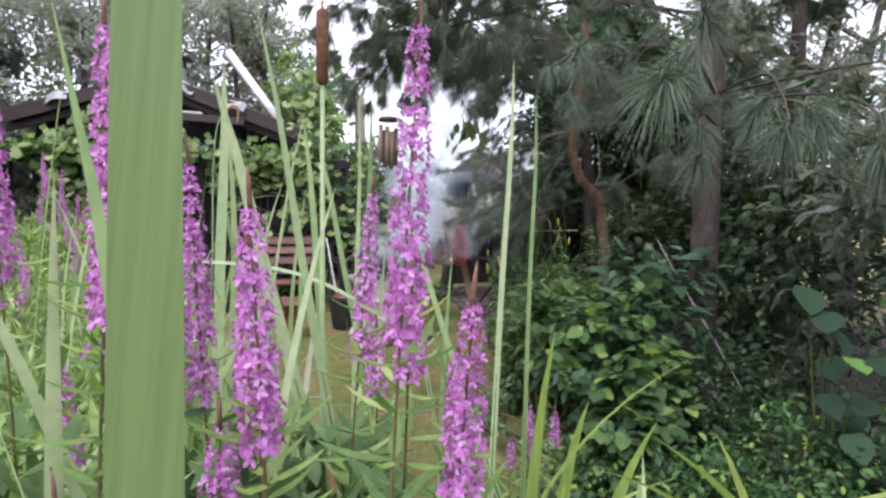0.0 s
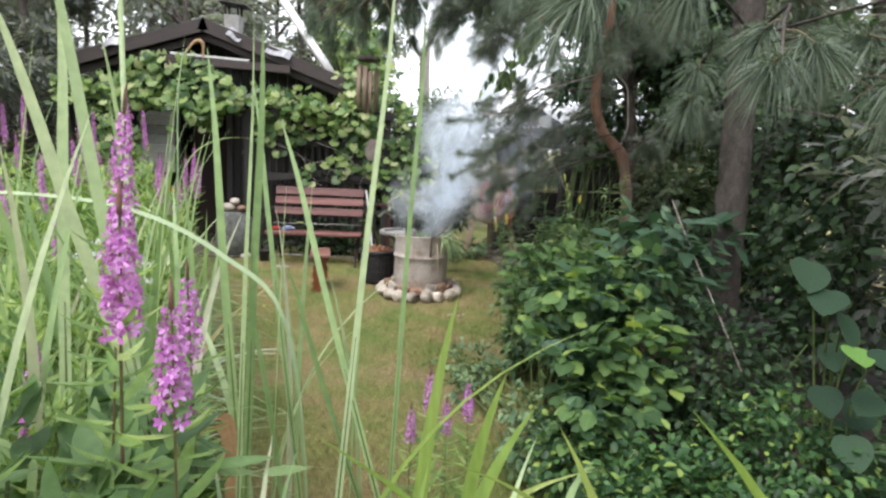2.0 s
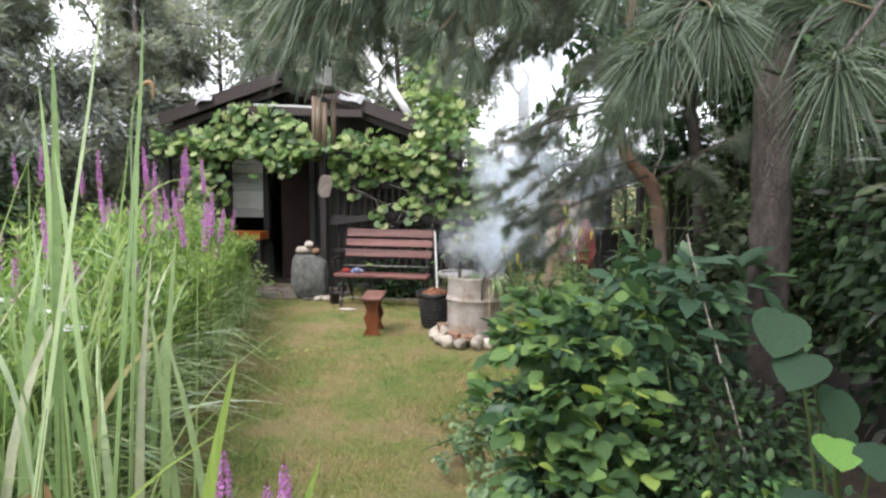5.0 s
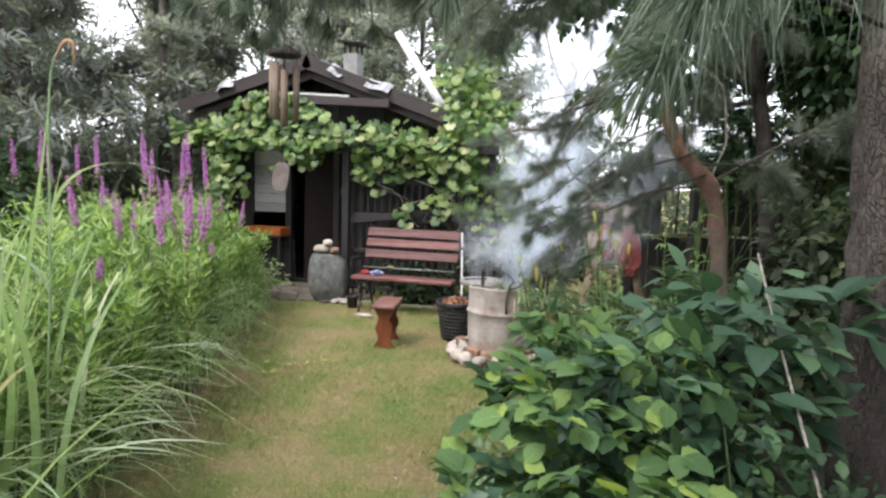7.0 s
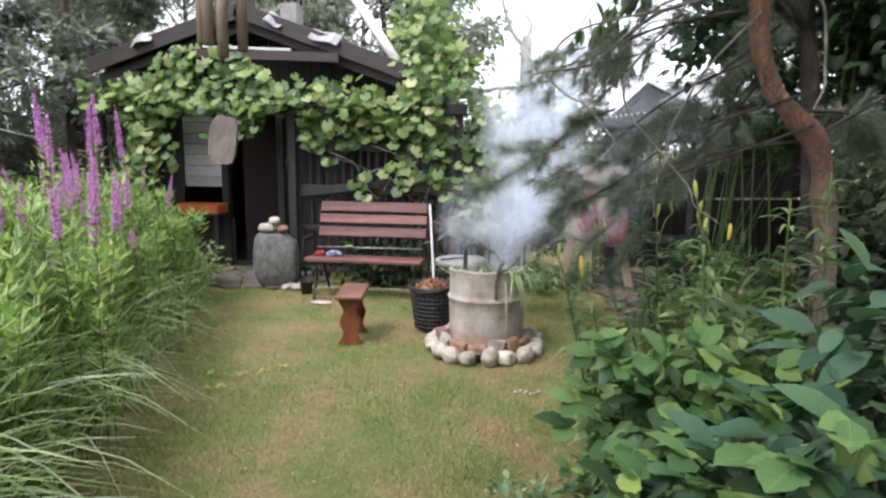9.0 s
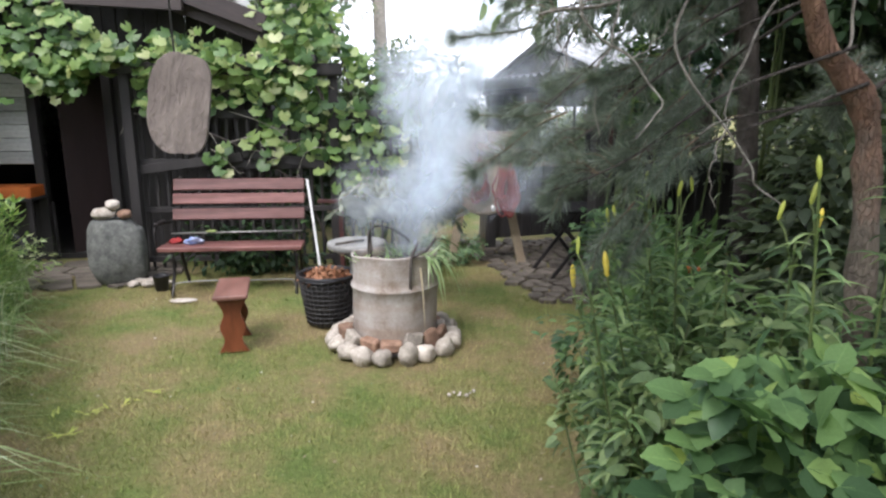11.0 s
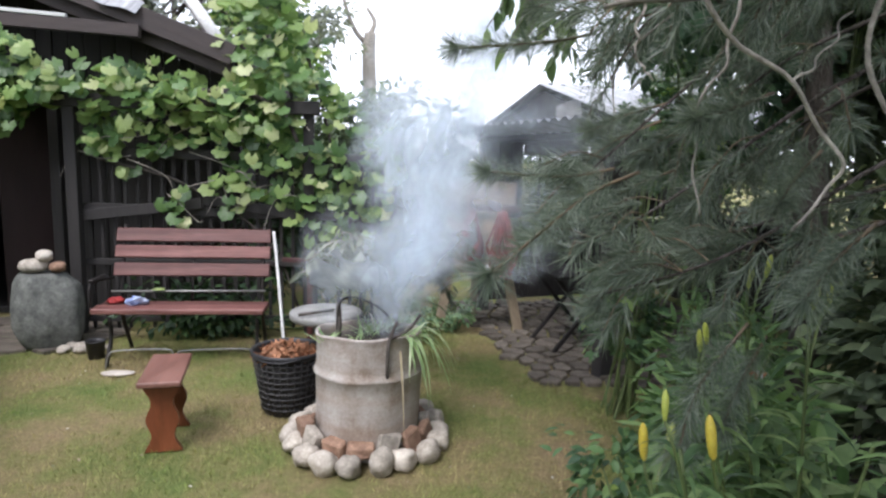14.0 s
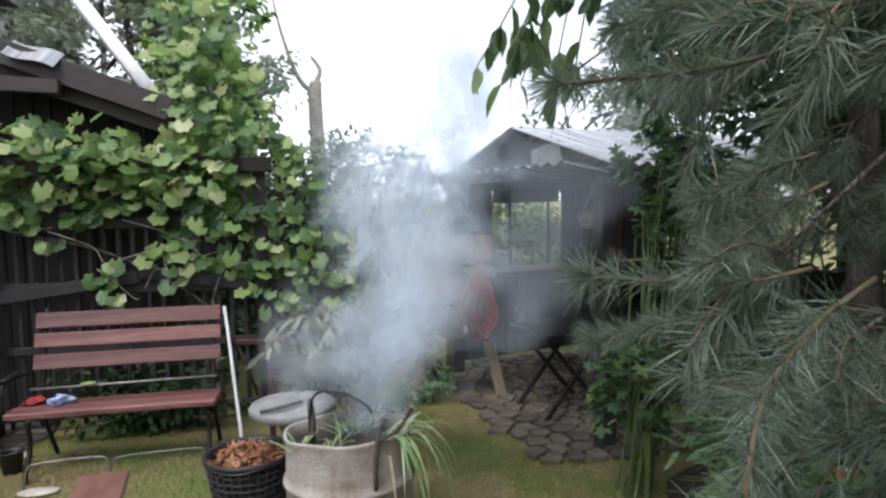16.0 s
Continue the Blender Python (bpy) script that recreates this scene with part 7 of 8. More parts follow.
for i, (x, y, kd, n) in enumerate(((0.22, -5.9, (5,), 4), (0.02, -5.75, (4, 5), 6), (-0.2, -5.95, (3, 4), 5), (0.38, -5.3, (5,), 4))):
    rc = reed_clump(x, y, kd, n, 230 + i, 0.05, "clump of broad iris blades beside the path")
rc = thing("iris_clump", "clump of broad bright green iris blades by the path", "iris", at=(0.30, -5.7, 0))


def aimed(tip, width, arch, az, seed):
    """One iris blade whose tip stands at a given place; it leans towards the bearing az."""
    ln = tip[2] / (1 - 0.55 * arch - max(0, arch - 0.75) * 0.9)
    a_ = math.radians(az)
    x, y = tip[0] - ln * arch * math.cos(a_), tip[1] - ln * arch * math.sin(a_)
    part("blade", Geo().add(*blade_mesh(ln, width, arch, seed, 14, 0.18, 1.25 if az in (0, 10, 180, 190) else 0.4)), M["iris"], rc, m=pose(x - 0.30, y + 5.7, 0, 0, 0, az - 90))


for i, (tip, wd, ar, az) in enumerate((((0.15, -5.09, 1.21), 0.046, 0.10, 10), ((0.303, -5.69, 1.12), 0.042, 0.2, 180), ((0.387, -6.03, 1.306), 0.050, 0.28, 180), ((0.31, -5.0, 0.94), 0.052, 0.14, 0), ((0.60, -5.09, 0.68), 0.056, 0.55, 0), ((0.32, -5.47, 1.04), 0.052, 0.22, 0), ((0.42, -5.5, 1.24), 0.014, 0.40, 0), ((-0.08, -6.12, 1.30), 0.046, 0.35, 180), ((0.02, -5.6, 1.0), 0.04, 0.5, 180), ((0.62, -6.15, 1.18), 0.046, 0.5, 330), ((0.1, -5.4, 0.86), 0.04, 0.2, 60))):
    aimed(tip, wd, ar, az, 70 + i)
bl = Geo().add(*blade_mesh(2.5, 0.050, 0.02, 51, 14))
hero = thing("reed_clump", "single broad reed blades standing by the path", "reeds", "reed clumps", at=(-0.625, -6.74, 0))
part("blade", bl, M["broadblade"], hero, m=pose(-0.158, 0, 0, 0, 6.2, 4))
for x, y, top in ((-0.39, -4.51, 1.47), (-0.16, -4.78, 1.46), (-0.41, -4.87, 1.50)):
    st = thing("reed_clump", "stiff upright reed blade with a yellowed tip", "reeds", "reed clumps", at=(x - 0.03, y, 0))
    part("blade", Geo().add(*blade_mesh(top, 0.034, 0.03, int(-100 * y))), M["reed"], st, m=pose(0, 0, 0, 0, 0, 270))
    part("blade", Geo().add(*blade_mesh(top * 0.86, 0.03, 0.10, int(-90 * y))), M["reed"], st, m=pose(0.04, 0.03, 0, 0, 0, 80))
def ribbon(pts, width, side, fold=0.35):
    """A leaf blade along a curve, folded at its midrib, widest past the middle."""
    q, sd = np.array(pts, float), np.array(side, float)
    s_ = np.linspace(0, 1, len(q))
    w = (width * 0.5 * np.minimum(1, 0.35 + 1.8 * s_) * (1 - s_ ** 5) ** 0.7)[:, None]
    v = np.stack([q - sd * w, q + np.array([0, 0.6, 0.4]) * fold * w, q + sd * w], 1).reshape(-1, 3)
    return Geo().add(v, ring_faces(len(q), 3, False))


wl_ = thing("wilted_blade", "brown wilted iris blade bent over in the bed", "dead leaf", at=(-0.59, -4.90, 0))
part("blade", ribbon(curve_pts([(0.03, 0, 0), (0.03, 0, 0.4), (0.025, 0.01, 0.64), (0.0, 0.0, 0.70), (-0.07, -0.02, 0.66), (-0.13, -0.03, 0.55)], 26), 0.045, (0.75, 0.3, 0.55)), M["brownleaf"], wl_)
part("leaf_blade", ribbon(curve_pts([(0.03, 0.01, 0.25), (0.04, 0.015, 0.62), (0.015, 0.01, 0.73), (-0.04, 0.0, 0.70), (-0.07, -0.01, 0.64)], 18), 0.034, (0.7, 0.2, 0.6)), M["brownleaf"], wl_)
ab_ = thing("reed", "long pale reed blade arching over the bed", "reed", "single reeds", at=(-0.35, -5.25, 0))
part("blade", ribbon(curve_pts([(0.05, 0.0, 0), (0.10, 0.02, 0.6), (0.04, 0.03, 1.14), (-0.12, 0.02, 1.32), (-0.34, 0.0, 1.43), (-0.62, -0.02, 1.46), (-0.80, -0.04, 1.44)], 36), 0.014, (0.25, 0.75, 0.6)), M["palegrass"], ab_)

def cattail(x, y, h, head, lean=0.0):
    ct = thing("cattail", "brown cattail head on a green stalk", "cattail", "cattails", at=(x, y, 0))
    part("stalk", Geo().add(*tube([(0, 0, 0), (lean * 0.5, 0, h * 0.6), (lean, 0, h)], [0.008, 0.007, 0.005], 7)), M["reed"], ct)
    part("seed_head", Geo().add(*tube([(lean, 0, h), (lean, 0, h + 0.008), (lean * 1.05, 0, h + head), (lean * 1.05, 0, h + head + 0.008)], [0.004, 0.0145, 0.0145, 0.003], 12)), M["cattail"], ct, "brown velvety seed head")
    part("tip", Geo().add(*tube([(lean * 1.05, 0, h + head), (lean * 1.1, 0, h + head + 0.08)], [0.003, 0.001], 5)), M["brownleaf"], ct)


cattail(-0.59, -5.47, 1.90, 0.17)
gh = thing("grass_stalk", "tall grass stalk with a drooping brown seed head", "grass", at=(-1.30, -3.6, 0))
part("stalk", Geo().add(*tube(curve_pts([(0, 0, 0), (0.08, 0, 1.1), (0.10, 0, 1.75), (0.13, 0, 1.98), (0.19, 0, 2.06)], 24), np.linspace(0.006, 0.003, 24), 6)), M["palegrass"], gh)
part("seed_head", Geo().add(*tube(curve_pts([(0.14, 0, 2.0), (0.19, 0, 2.06), (0.225, 0.005, 2.05), (0.22, 0.01, 1.97)], 16), 0.009 * np.sin(np.linspace(0.3, 2.9, 16)), 8)), M["brownleaf"], gh, "drooping brown seed head")
part("leaf_blade", Geo().add(*blade_mesh(0.62, 0.022, 0.85, 91)), M["palegrass"], gh, m=pose(0.09, 0, 1.3, 0, 0, -80))
part("leaf_blade", Geo().add(*blade_mesh(0.5, 0.02, 0.8, 92)), M["palegrass"], gh, m=pose(0.08, 0, 1.0, 0, 0, 100))

# mass of finer arching grass, one thicket
g = Geo()
rng = np.random.default_rng(300)
fine_blades = [blade_mesh(1.0, 0.015, a_, 60 + i, 7) for i, a_ in enumerate((0.25, 0.45, 0.65, 0.85, 1.0))]
n = 9500
y = rng.uniform(-7.2, 1.3, n)
xl = np.interp(y, LEFT[:, 0], LEFT[:, 1])
x = xl - 0.12 - np.abs(rng.normal(0, 0.85, n))
ok = off_path(np.stack([x, y], 1), 0.34) & (x > -5.2) & (rng.random(n) < np.interp(xl - x, [0.12, 0.55], [0.2, 1.0])) & (rng.random(n) < np.interp(y, [-7, -3.6, -2.4, 1.3], [1, 1, 0.95, 0.7]))
x, y = x[ok], y[ok]
hgt = rng.uniform(0.55, 1.05, len(x)) * np.interp(np.interp(y, LEFT[:, 0], LEFT[:, 1]) - x, [0.12, 0.6, 2.0], [0.66, 1.2, 1.4]) * np.interp(y, [-7, -5, -2, 1.5], [1.0, 1.05, 1.0, 0.8])
kind_i = rng.integers(0, 5, len(x))
th = rng.random(len(x)) * 6.283
for i, t_ in enumerate(fine_blades):
    s = kind_i == i
    d = np.stack([np.cos(th[s]), np.sin(th[s]), np.zeros(s.sum())], 1)
    scatter(g, t_, turns(d, np.tile([0, 0, 1.0], (s.sum(), 1))), np.stack([x[s], y[s], np.zeros(s.sum())], 1), hgt[s][:, None])
solo("tall_grass", g, M["grass"], "thicket of tall arching green grass in the flower bed", "grass", kind="stuff")

# leafy weeds between the grasses
g = Geo()
n = 15000
y = rng.uniform(-7.0, 1.3, n)
x = np.interp(y, LEFT[:, 0], LEFT[:, 1]) - 0.2 - np.abs(rng.normal(0, 0.8, n))
z = rng.random(n) ** 0.8 * np.interp(np.interp(y, LEFT[:, 0], LEFT[:, 1]) - x, [0.2, 0.6, 1.6], [0.42, 1.0, 1.38])
p_ = np.stack([x, y, z], 1)
p_ = p_[off_path(p_, 0.3) & (x > -5.2)]
k = len(p_)
scatter(g, NARROW, turns(rand_dirs(k, rng) * [1, 1, 0.6] + [0, 0, 0.1], np.tile([0, 0, 1.0], (k, 1)) + rand_dirs(k, rng) * 0.5), p_, rng.uniform(0.05, 0.12, k)[:, None])
solo("leafy_undergrowth", g, M["weed"], "leafy green undergrowth between the tall grasses", "undergrowth", kind="stuff")

bush("leafy_perennial", "broad-leaved green foliage at the foot of the loosestrife", [((-0.72, -6.12, 0.95), (0.34, 0.26, 0.36), 420), ((-0.38, -5.95, 0.85), (0.24, 0.2, 0.34), 240), ((-1.05, -6.0, 1.0), (0.3, 0.35, 0.42), 380), ((-0.6, -5.6, 0.85), (0.3, 0.25, 0.38), 300)], LANCE, 0.125, "perennial", 51, category="plant")

# white umbels in the grass
for i, (x, y, z) in enumerate(((-1.15, -4.16, 1.06), (-1.3, -4.3, 1.12), (-1.22, -4.0, 0.95), (-1.45, -3.9, 1.1))):
    um = thing("white_umbel", "small white umbel flower among the grasses", "flower", "umbels", at=(x, y, 0))
    part("stem", Geo().add(*tube([(0, 0, 0), (0.01, 0, z * 0.6), (0, 0, z)], 0.003, 5)), M["greenstem"], um)
    g = Geo()
    k = 70
    rad, th = 0.05 * np.sqrt(rng.random(k)), rng.random(k) * 6.283
    at_ = np.stack([rad * np.cos(th), rad * np.sin(th), z + 0.01 - 4 * rad ** 2 + rng.normal(0, 0.003, k)], 1)
    scatter(g, SMALL, turns(rand_dirs(k, rng, 0.3), np.tile([0, 0, 1.0], (k, 1))), at_, np.full((k, 1), 0.014))
    part("flower_head", g, M["whiteflower"], um, kind="stuff")

# ---- grapevine over pergola and trellis ----
vine = thing("grapevine", "leafy green grapevine covering pergola and trellis", "vine", at=(-0.6, 2.25, 0))
VO = np.array([-0.6, 2.25, 0])
rng = np.random.default_rng(400)
g = Geo()
for ctrl, rad in (([(0, 0.1, 0), (0.05, 0.05, 0.9), (-0.05, -0.1, 1.7), (-0.4, -0.15, 2.05), (-1.6, -0.15, 2.06), (-3.4, -0.1, 2.08)], 0.018), ([(0, 0.1, 0), (-0.3, 0.0, 0.8), (-1.0, -0.03, 1.3), (-1.7, -0.03, 1.5)], 0.012), ([(0.3, 0.15, 0), (0.3, 0.1, 1.2), (0.1, 0.0, 2.2), (-0.2, 0.2, 2.9)], 0.014)):
    part("vine_stem", Geo().add(*tube(curve_pts(ctrl, 30), rad, 6)), M["pinebark"], vine)


def vine_patch(n, place, out, length):
    """Leaves over a patch, facing out and hanging a little."""
    p = place(n)
    d = rand_dirs(len(p), rng) * [0.8, 0.4, 0.4] + [0, -0.25, -0.55]
    up = rand_dirs(len(p), rng) * 0.42 + np.array(out)
    return p, turns(d, up), length * rng.uniform(0.65, 1.25, len(p))


def beam_row(n):
    x = rng.uniform(-5.0, -0.75, n)
    z = 2.02 + 0.10 * np.sin(x * 2.3) + rng.normal(0, 0.10, n) + np.where((x > -4.4) & (x < -3.2), 0.10, 0)
    hole = np.array([noise.noise(Vector((a * 2.6, 9, b * 4.0))) for a, b in zip(x, z)])
    return np.stack([x, 2.10 + rng.normal(0, 0.12, n), z], 1)[hole > -0.22]


def trellis_cover(n):
    x = rng.uniform(-2.35, 0.2, n)
    low = 1.12 + 0.13 * np.sin(3.1 * x + 1.0) + np.interp(x, [-2.4, -1.8, -0.9, -0.3, 0.3], [0.28, 0.12, 0.0, -0.25, -0.75])
    top = np.interp(x, [-2.4, -1.5, -0.9, -0.4, 0.3], [2.0, 2.0, 2.5, 2.3, 1.8])
    z = low + (top - low) * rng.random(n)
    hole = np.array([noise.noise(Vector((a * 2.1, 5, b * 2.4))) for a, b in zip(x, z)])
    ok = (hole > 0.0) | ((x > -0.9) & (hole > -0.15))
    return np.stack([x, 2.18 + rng.normal(0, 0.05, n), z], 1)[ok]


def climber(n):
    z = rng.uniform(1.5, 3.3, n)
    return np.stack([-0.85 + 0.22 * (z - 2) * -0.3 + rng.normal(0, 0.20, n) * np.interp(z, [1.5, 2.4, 3.3], [1.3, 1.0, 0.7]), 2.3 + rng.normal(0, 0.14, n), z], 1)


def tail(n):
    t = rng.random(n)
    return np.stack([-1.62 + 0.05 * np.sin(9 * t) + rng.normal(0, 0.03, n), 2.10 + rng.normal(0, 0.03, n), 1.35 - 0.42 * t], 1)


def left_drop(n):
    t = rng.random(n)
    return np.stack([-4.25 + rng.normal(0, 0.16, n), 2.1 + rng.normal(0, 0.08, n), 2.05 - 0.75 * t], 1)


def gable_climb(n):
    x = rng.uniform(-4.35, -2.5, n)
    top = np.interp(x, [-4.4, -4.0, -3.5, -3.0, -2.5], [2.3, 2.6, 2.82, 2.6, 2.25])
    return np.stack([x, 2.02 + rng.normal(0, 0.06, n), 2.0 + (top - 2.0) * rng.random(n) ** 1.2], 1)


for i in range(16):
    cx_, cz_ = rng.uniform(-1.7, 0.3), rng.uniform(1.15, 2.05)
    run = rng.choice([-1, 1]) * rng.uniform(0.25, 0.6)
    part("vine_cane", Geo().add(*tube(curve_pts([(cx_, -0.06, cz_), (cx_ + run * 0.4, -0.13 + rng.normal(0, 0.03), cz_ + rng.normal(0, 0.08)), (cx_ + run * 0.8, -0.10, cz_ - 0.06 + rng.normal(0, 0.08)), (cx_ + run, -0.15, cz_ - rng.uniform(0.05, 0.25))], 14), np.linspace(0.005, 0.0025, 14), 5, False)), M["twig"], vine)
leaf_meshes = []
for v_, f_ in GRAPE:
    me = Geo().add(v_, f_).mesh("leaf")
    me.materials.append(M["vine"])
    leaf_meshes.append(me)
mass = Geo()
for place, n, out, ln, singles in ((beam_row, 900, (0, -0.45, 1.0), 0.118, 130), (trellis_cover, 620, (0, -0.75, 0.75), 0.116, 110), (climber, 480, (0, -0.7, 0.8), 0.115, 20), (tail, 14, (0, -1, 0.3), 0.12, 12), (left_drop, 110, (0, -0.8, 0.4), 0.12, 10), (gable_climb, 300, (0, -0.8, 0.6), 0.125, 30)):
    p, rot, ln_ = vine_patch(n, place, out, ln)
    p = p - VO
    front = np.argsort(p[:, 1])[:singles]
    for i in front:
        part("leaf", leaf_meshes[i % 3], None, vine, m=Matrix.Translation(p[i]) @ Matrix(rot[i].tolist()).to_4x4() @ Matrix.Scale(ln_[i], 4))
    rest = np.setdiff1d(np.arange(len(p)), front)
    for s_ in range(3):
        q = rest[rest % 3 == s_]
        scatter(mass, GRAPE[s_], rot[q], p[q], ln_[q][:, None])
part("foliage", mass, M["vine"], vine, kind="stuff")

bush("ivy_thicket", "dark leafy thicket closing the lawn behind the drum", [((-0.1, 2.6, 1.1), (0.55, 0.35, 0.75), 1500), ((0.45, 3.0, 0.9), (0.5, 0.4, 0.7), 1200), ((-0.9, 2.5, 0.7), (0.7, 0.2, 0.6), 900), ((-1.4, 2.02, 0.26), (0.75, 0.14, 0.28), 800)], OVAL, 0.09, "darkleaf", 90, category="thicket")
bush("leafy_edge_plant", "low leafy plants along the paving", [((0.75, 2.35, 0.18), (0.3, 0.3, 0.2), 420), ((0.35, 2.0, 0.2), (0.3, 0.3, 0.22), 420)], SMALL, 0.06, "bluegreen", 91, category="plant")
bush("leafy_edge_plant", "pale green leafy plant by the hut door", [((-3.35, 1.55, 0.25), (0.3, 0.3, 0.28), 480)], OVAL, 0.07, "grass", 92, category="plant")

# ---- trees behind ----
def tree(x, y, h, crown_r, n, seed, material="tree", crown_at=0.62, label="tall leafy tree behind the garden", thin=1.0, length=0.16, cat="tree", trunk=0.12, shape=None, low=False):
    shape = OVAL if shape is None else shape
    rng_ = np.random.default_rng(seed)
    tr = thing("tree", label, cat, "trees behind the garden", at=(x, y, 0))
    top = np.array([rng_.normal(0, 0.3), rng_.normal(0, 0.3), h * 0.92])
    tp = curve_pts([(0, 0, -0.05), (rng_.normal(0, 0.1), rng_.normal(0, 0.1), h * 0.4), top], 14)
    part("trunk", Geo().add(*tube(tp, np.linspace(trunk, trunk * 0.25, 14), 8)), M["pinebark"], tr)
    lg, cg = Geo(), Geo()
    for i in range(9):
        b = tp[int(rng_.integers(1 if low else 4, 12))]
        th = rng_.random() * 6.283
        e = np.array([crown_r * 0.8 * math.cos(th), crown_r * 0.8 * math.sin(th), b[2] + rng_.uniform(0.2, 0.25 * h)])
        lg.add(*tube(curve_pts([b, (b + e) / 2 + [0, 0, 0.2], e], 8), np.linspace(trunk * 0.35, trunk * 0.1, 8), 5, False))
        clump(cg, e * [0.85, 0.85, 1], np.array([crown_r, crown_r, crown_r * 0.8]) * 0.5, n // 12, shape, length, rng_, 0.3)
    for _ in range(3):
        clump(cg, (rng_.normal(0, crown_r * 0.3), rng_.normal(0, crown_r * 0.3), h * rng_.uniform(crown_at, 0.95)), np.array([crown_r, crown_r, crown_r * 0.9]) * 0.6, n // 12, shape, length, rng_, 0.3)
    part("limb", lg, M["pinebark"], tr, kind="stuff")
    part("crown", cg, M[material], tr, kind="stuff")
    return tr


for i, (x, y, h, c, n, mt) in enumerate(((-7.5, 5.0, 5.6, 2.1, 10500, "hazyneedle"), (-5.8, 8.5, 6.4, 2.3, 9100, "hazyneedle"), (-9.5, 1.0, 5.6, 2.3, 9100, "hazyneedle"), (-6.6, 1.2, 4.6, 1.7, 9100, "hazyneedle"), (-7.2, -2.6, 4.6, 1.8, 8400, "hazyneedle"), (-10, -5, 5.5, 2.2, 7000, "hazyneedle"), (-5.3, 5.8, 4.8, 1.5, 7000, "hazyneedle"), (4.2, -3.2, 5.0, 1.7, 2600, "hazyneedle"), (4.4, -0.6, 5.0, 1.7, 2600, "hazyneedle"), (5.2, -6, 5.2, 2.0, 8000, "hazyneedle"), (6.5, 1.0, 5.5, 2.0, 7000, "hazyneedle"))):
    tree(x, y, h, c, n, 500 + i, mt, crown_at=0.35, label="conifer behind the garden, greyed by haze in its colour", length=0.17, shape=NARROW, low=True)
for i, (x, y, h, c, n, mt) in enumerate(((-3.8, 9.5, 6.0, 2.0, 3400, "hazyneedle"), (-1.9, 8.0, 5.8, 1.6, 2800, "hazyneedle"), (-4.6, 7.0, 5.2, 1.4, 2400, "hazyneedle"), (4.2, 7.5, 3.3, 1.4, 3000, "tree"), (5.8, 4.8, 4.5, 1.7, 3600, "tree"), (2.5, -11, 4.5, 2.0, 2600, "tree"), (-3.5, -11.5, 5.0, 2.2, 2600, "tree"), (-1.25, 4.6, 4.1, 0.75, 1700, "vine"), (-2.9, 8.0, 6.2, 1.9, 3400, "hazyneedle"), (-4.4, 5.2, 4.6, 1.2, 2200, "hazyneedle"))):
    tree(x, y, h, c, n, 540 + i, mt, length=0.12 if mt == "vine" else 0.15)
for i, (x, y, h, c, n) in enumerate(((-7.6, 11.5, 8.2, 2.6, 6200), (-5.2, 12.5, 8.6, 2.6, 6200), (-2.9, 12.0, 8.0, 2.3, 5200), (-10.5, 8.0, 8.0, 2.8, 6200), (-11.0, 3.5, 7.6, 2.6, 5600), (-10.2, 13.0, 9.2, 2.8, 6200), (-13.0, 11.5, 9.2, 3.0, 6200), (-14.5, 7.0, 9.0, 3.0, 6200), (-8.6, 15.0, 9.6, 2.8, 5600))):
    tree(x, y, h, c, n, 570 + i, "hazyneedle", crown_at=0.4, label="tall thin-crowned tree far behind the hut, haze in its grey-green colour", length=0.20, low=True)
def conifer(x, y, h, r0, seed):
    """A dense conifer, haze put into its grey colour: whorls of needled boughs."""
    rng_ = np.random.default_rng(seed)
    tr = thing("conifer", "dense conifer behind the flower bed, haze in its grey-green colour", "tree", "conifers", at=(x, y, 0))
    part("trunk", Geo().add(*tube([(0, 0, -0.05), (0.05, 0, h * 0.5), (0, 0, h)], [0.13, 0.09, 0.02], 8)), M["pinebark"], tr)
    g_ = Geo()
    needle = leaf_shape(0.30, 3, 0.1, 0.1)
    for i in range(31):
        u = rng_.random() ** 0.8
        z = 0.5 + (h - 0.5) * u
        th = rng_.random() * 6.283
        rad = r0 * (1 - 0.8 * u) * rng_.uniform(0.5, 0.95)
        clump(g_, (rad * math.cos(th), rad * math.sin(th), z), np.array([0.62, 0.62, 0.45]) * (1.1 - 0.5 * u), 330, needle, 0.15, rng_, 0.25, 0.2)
    part("needled_crown", g_, M["hazyneedle"], tr, kind="stuff")


for i, (x, y, h, r0) in enumerate(((-5.9, 2.9, 4.6, 1.5), (-7.0, 0.6, 4.8, 1.7), (-6.6, 4.6, 5.2, 1.7), (-8.4, 2.6, 5.4, 1.9), (-7.4, -1.6, 4.4, 1.7), (-5.0, 7.6, 5.6, 1.6), (3.6, -3.6, 4.6, 1.3), (3.7, -1.4, 4.8, 1.4), (-9.2, -3.8, 5.0, 1.9), (4.1, 4.0, 5.2, 1.4), (-7.6, 2.0, 6.3, 1.9))):
    conifer(x, y, h, r0, 620 + i)

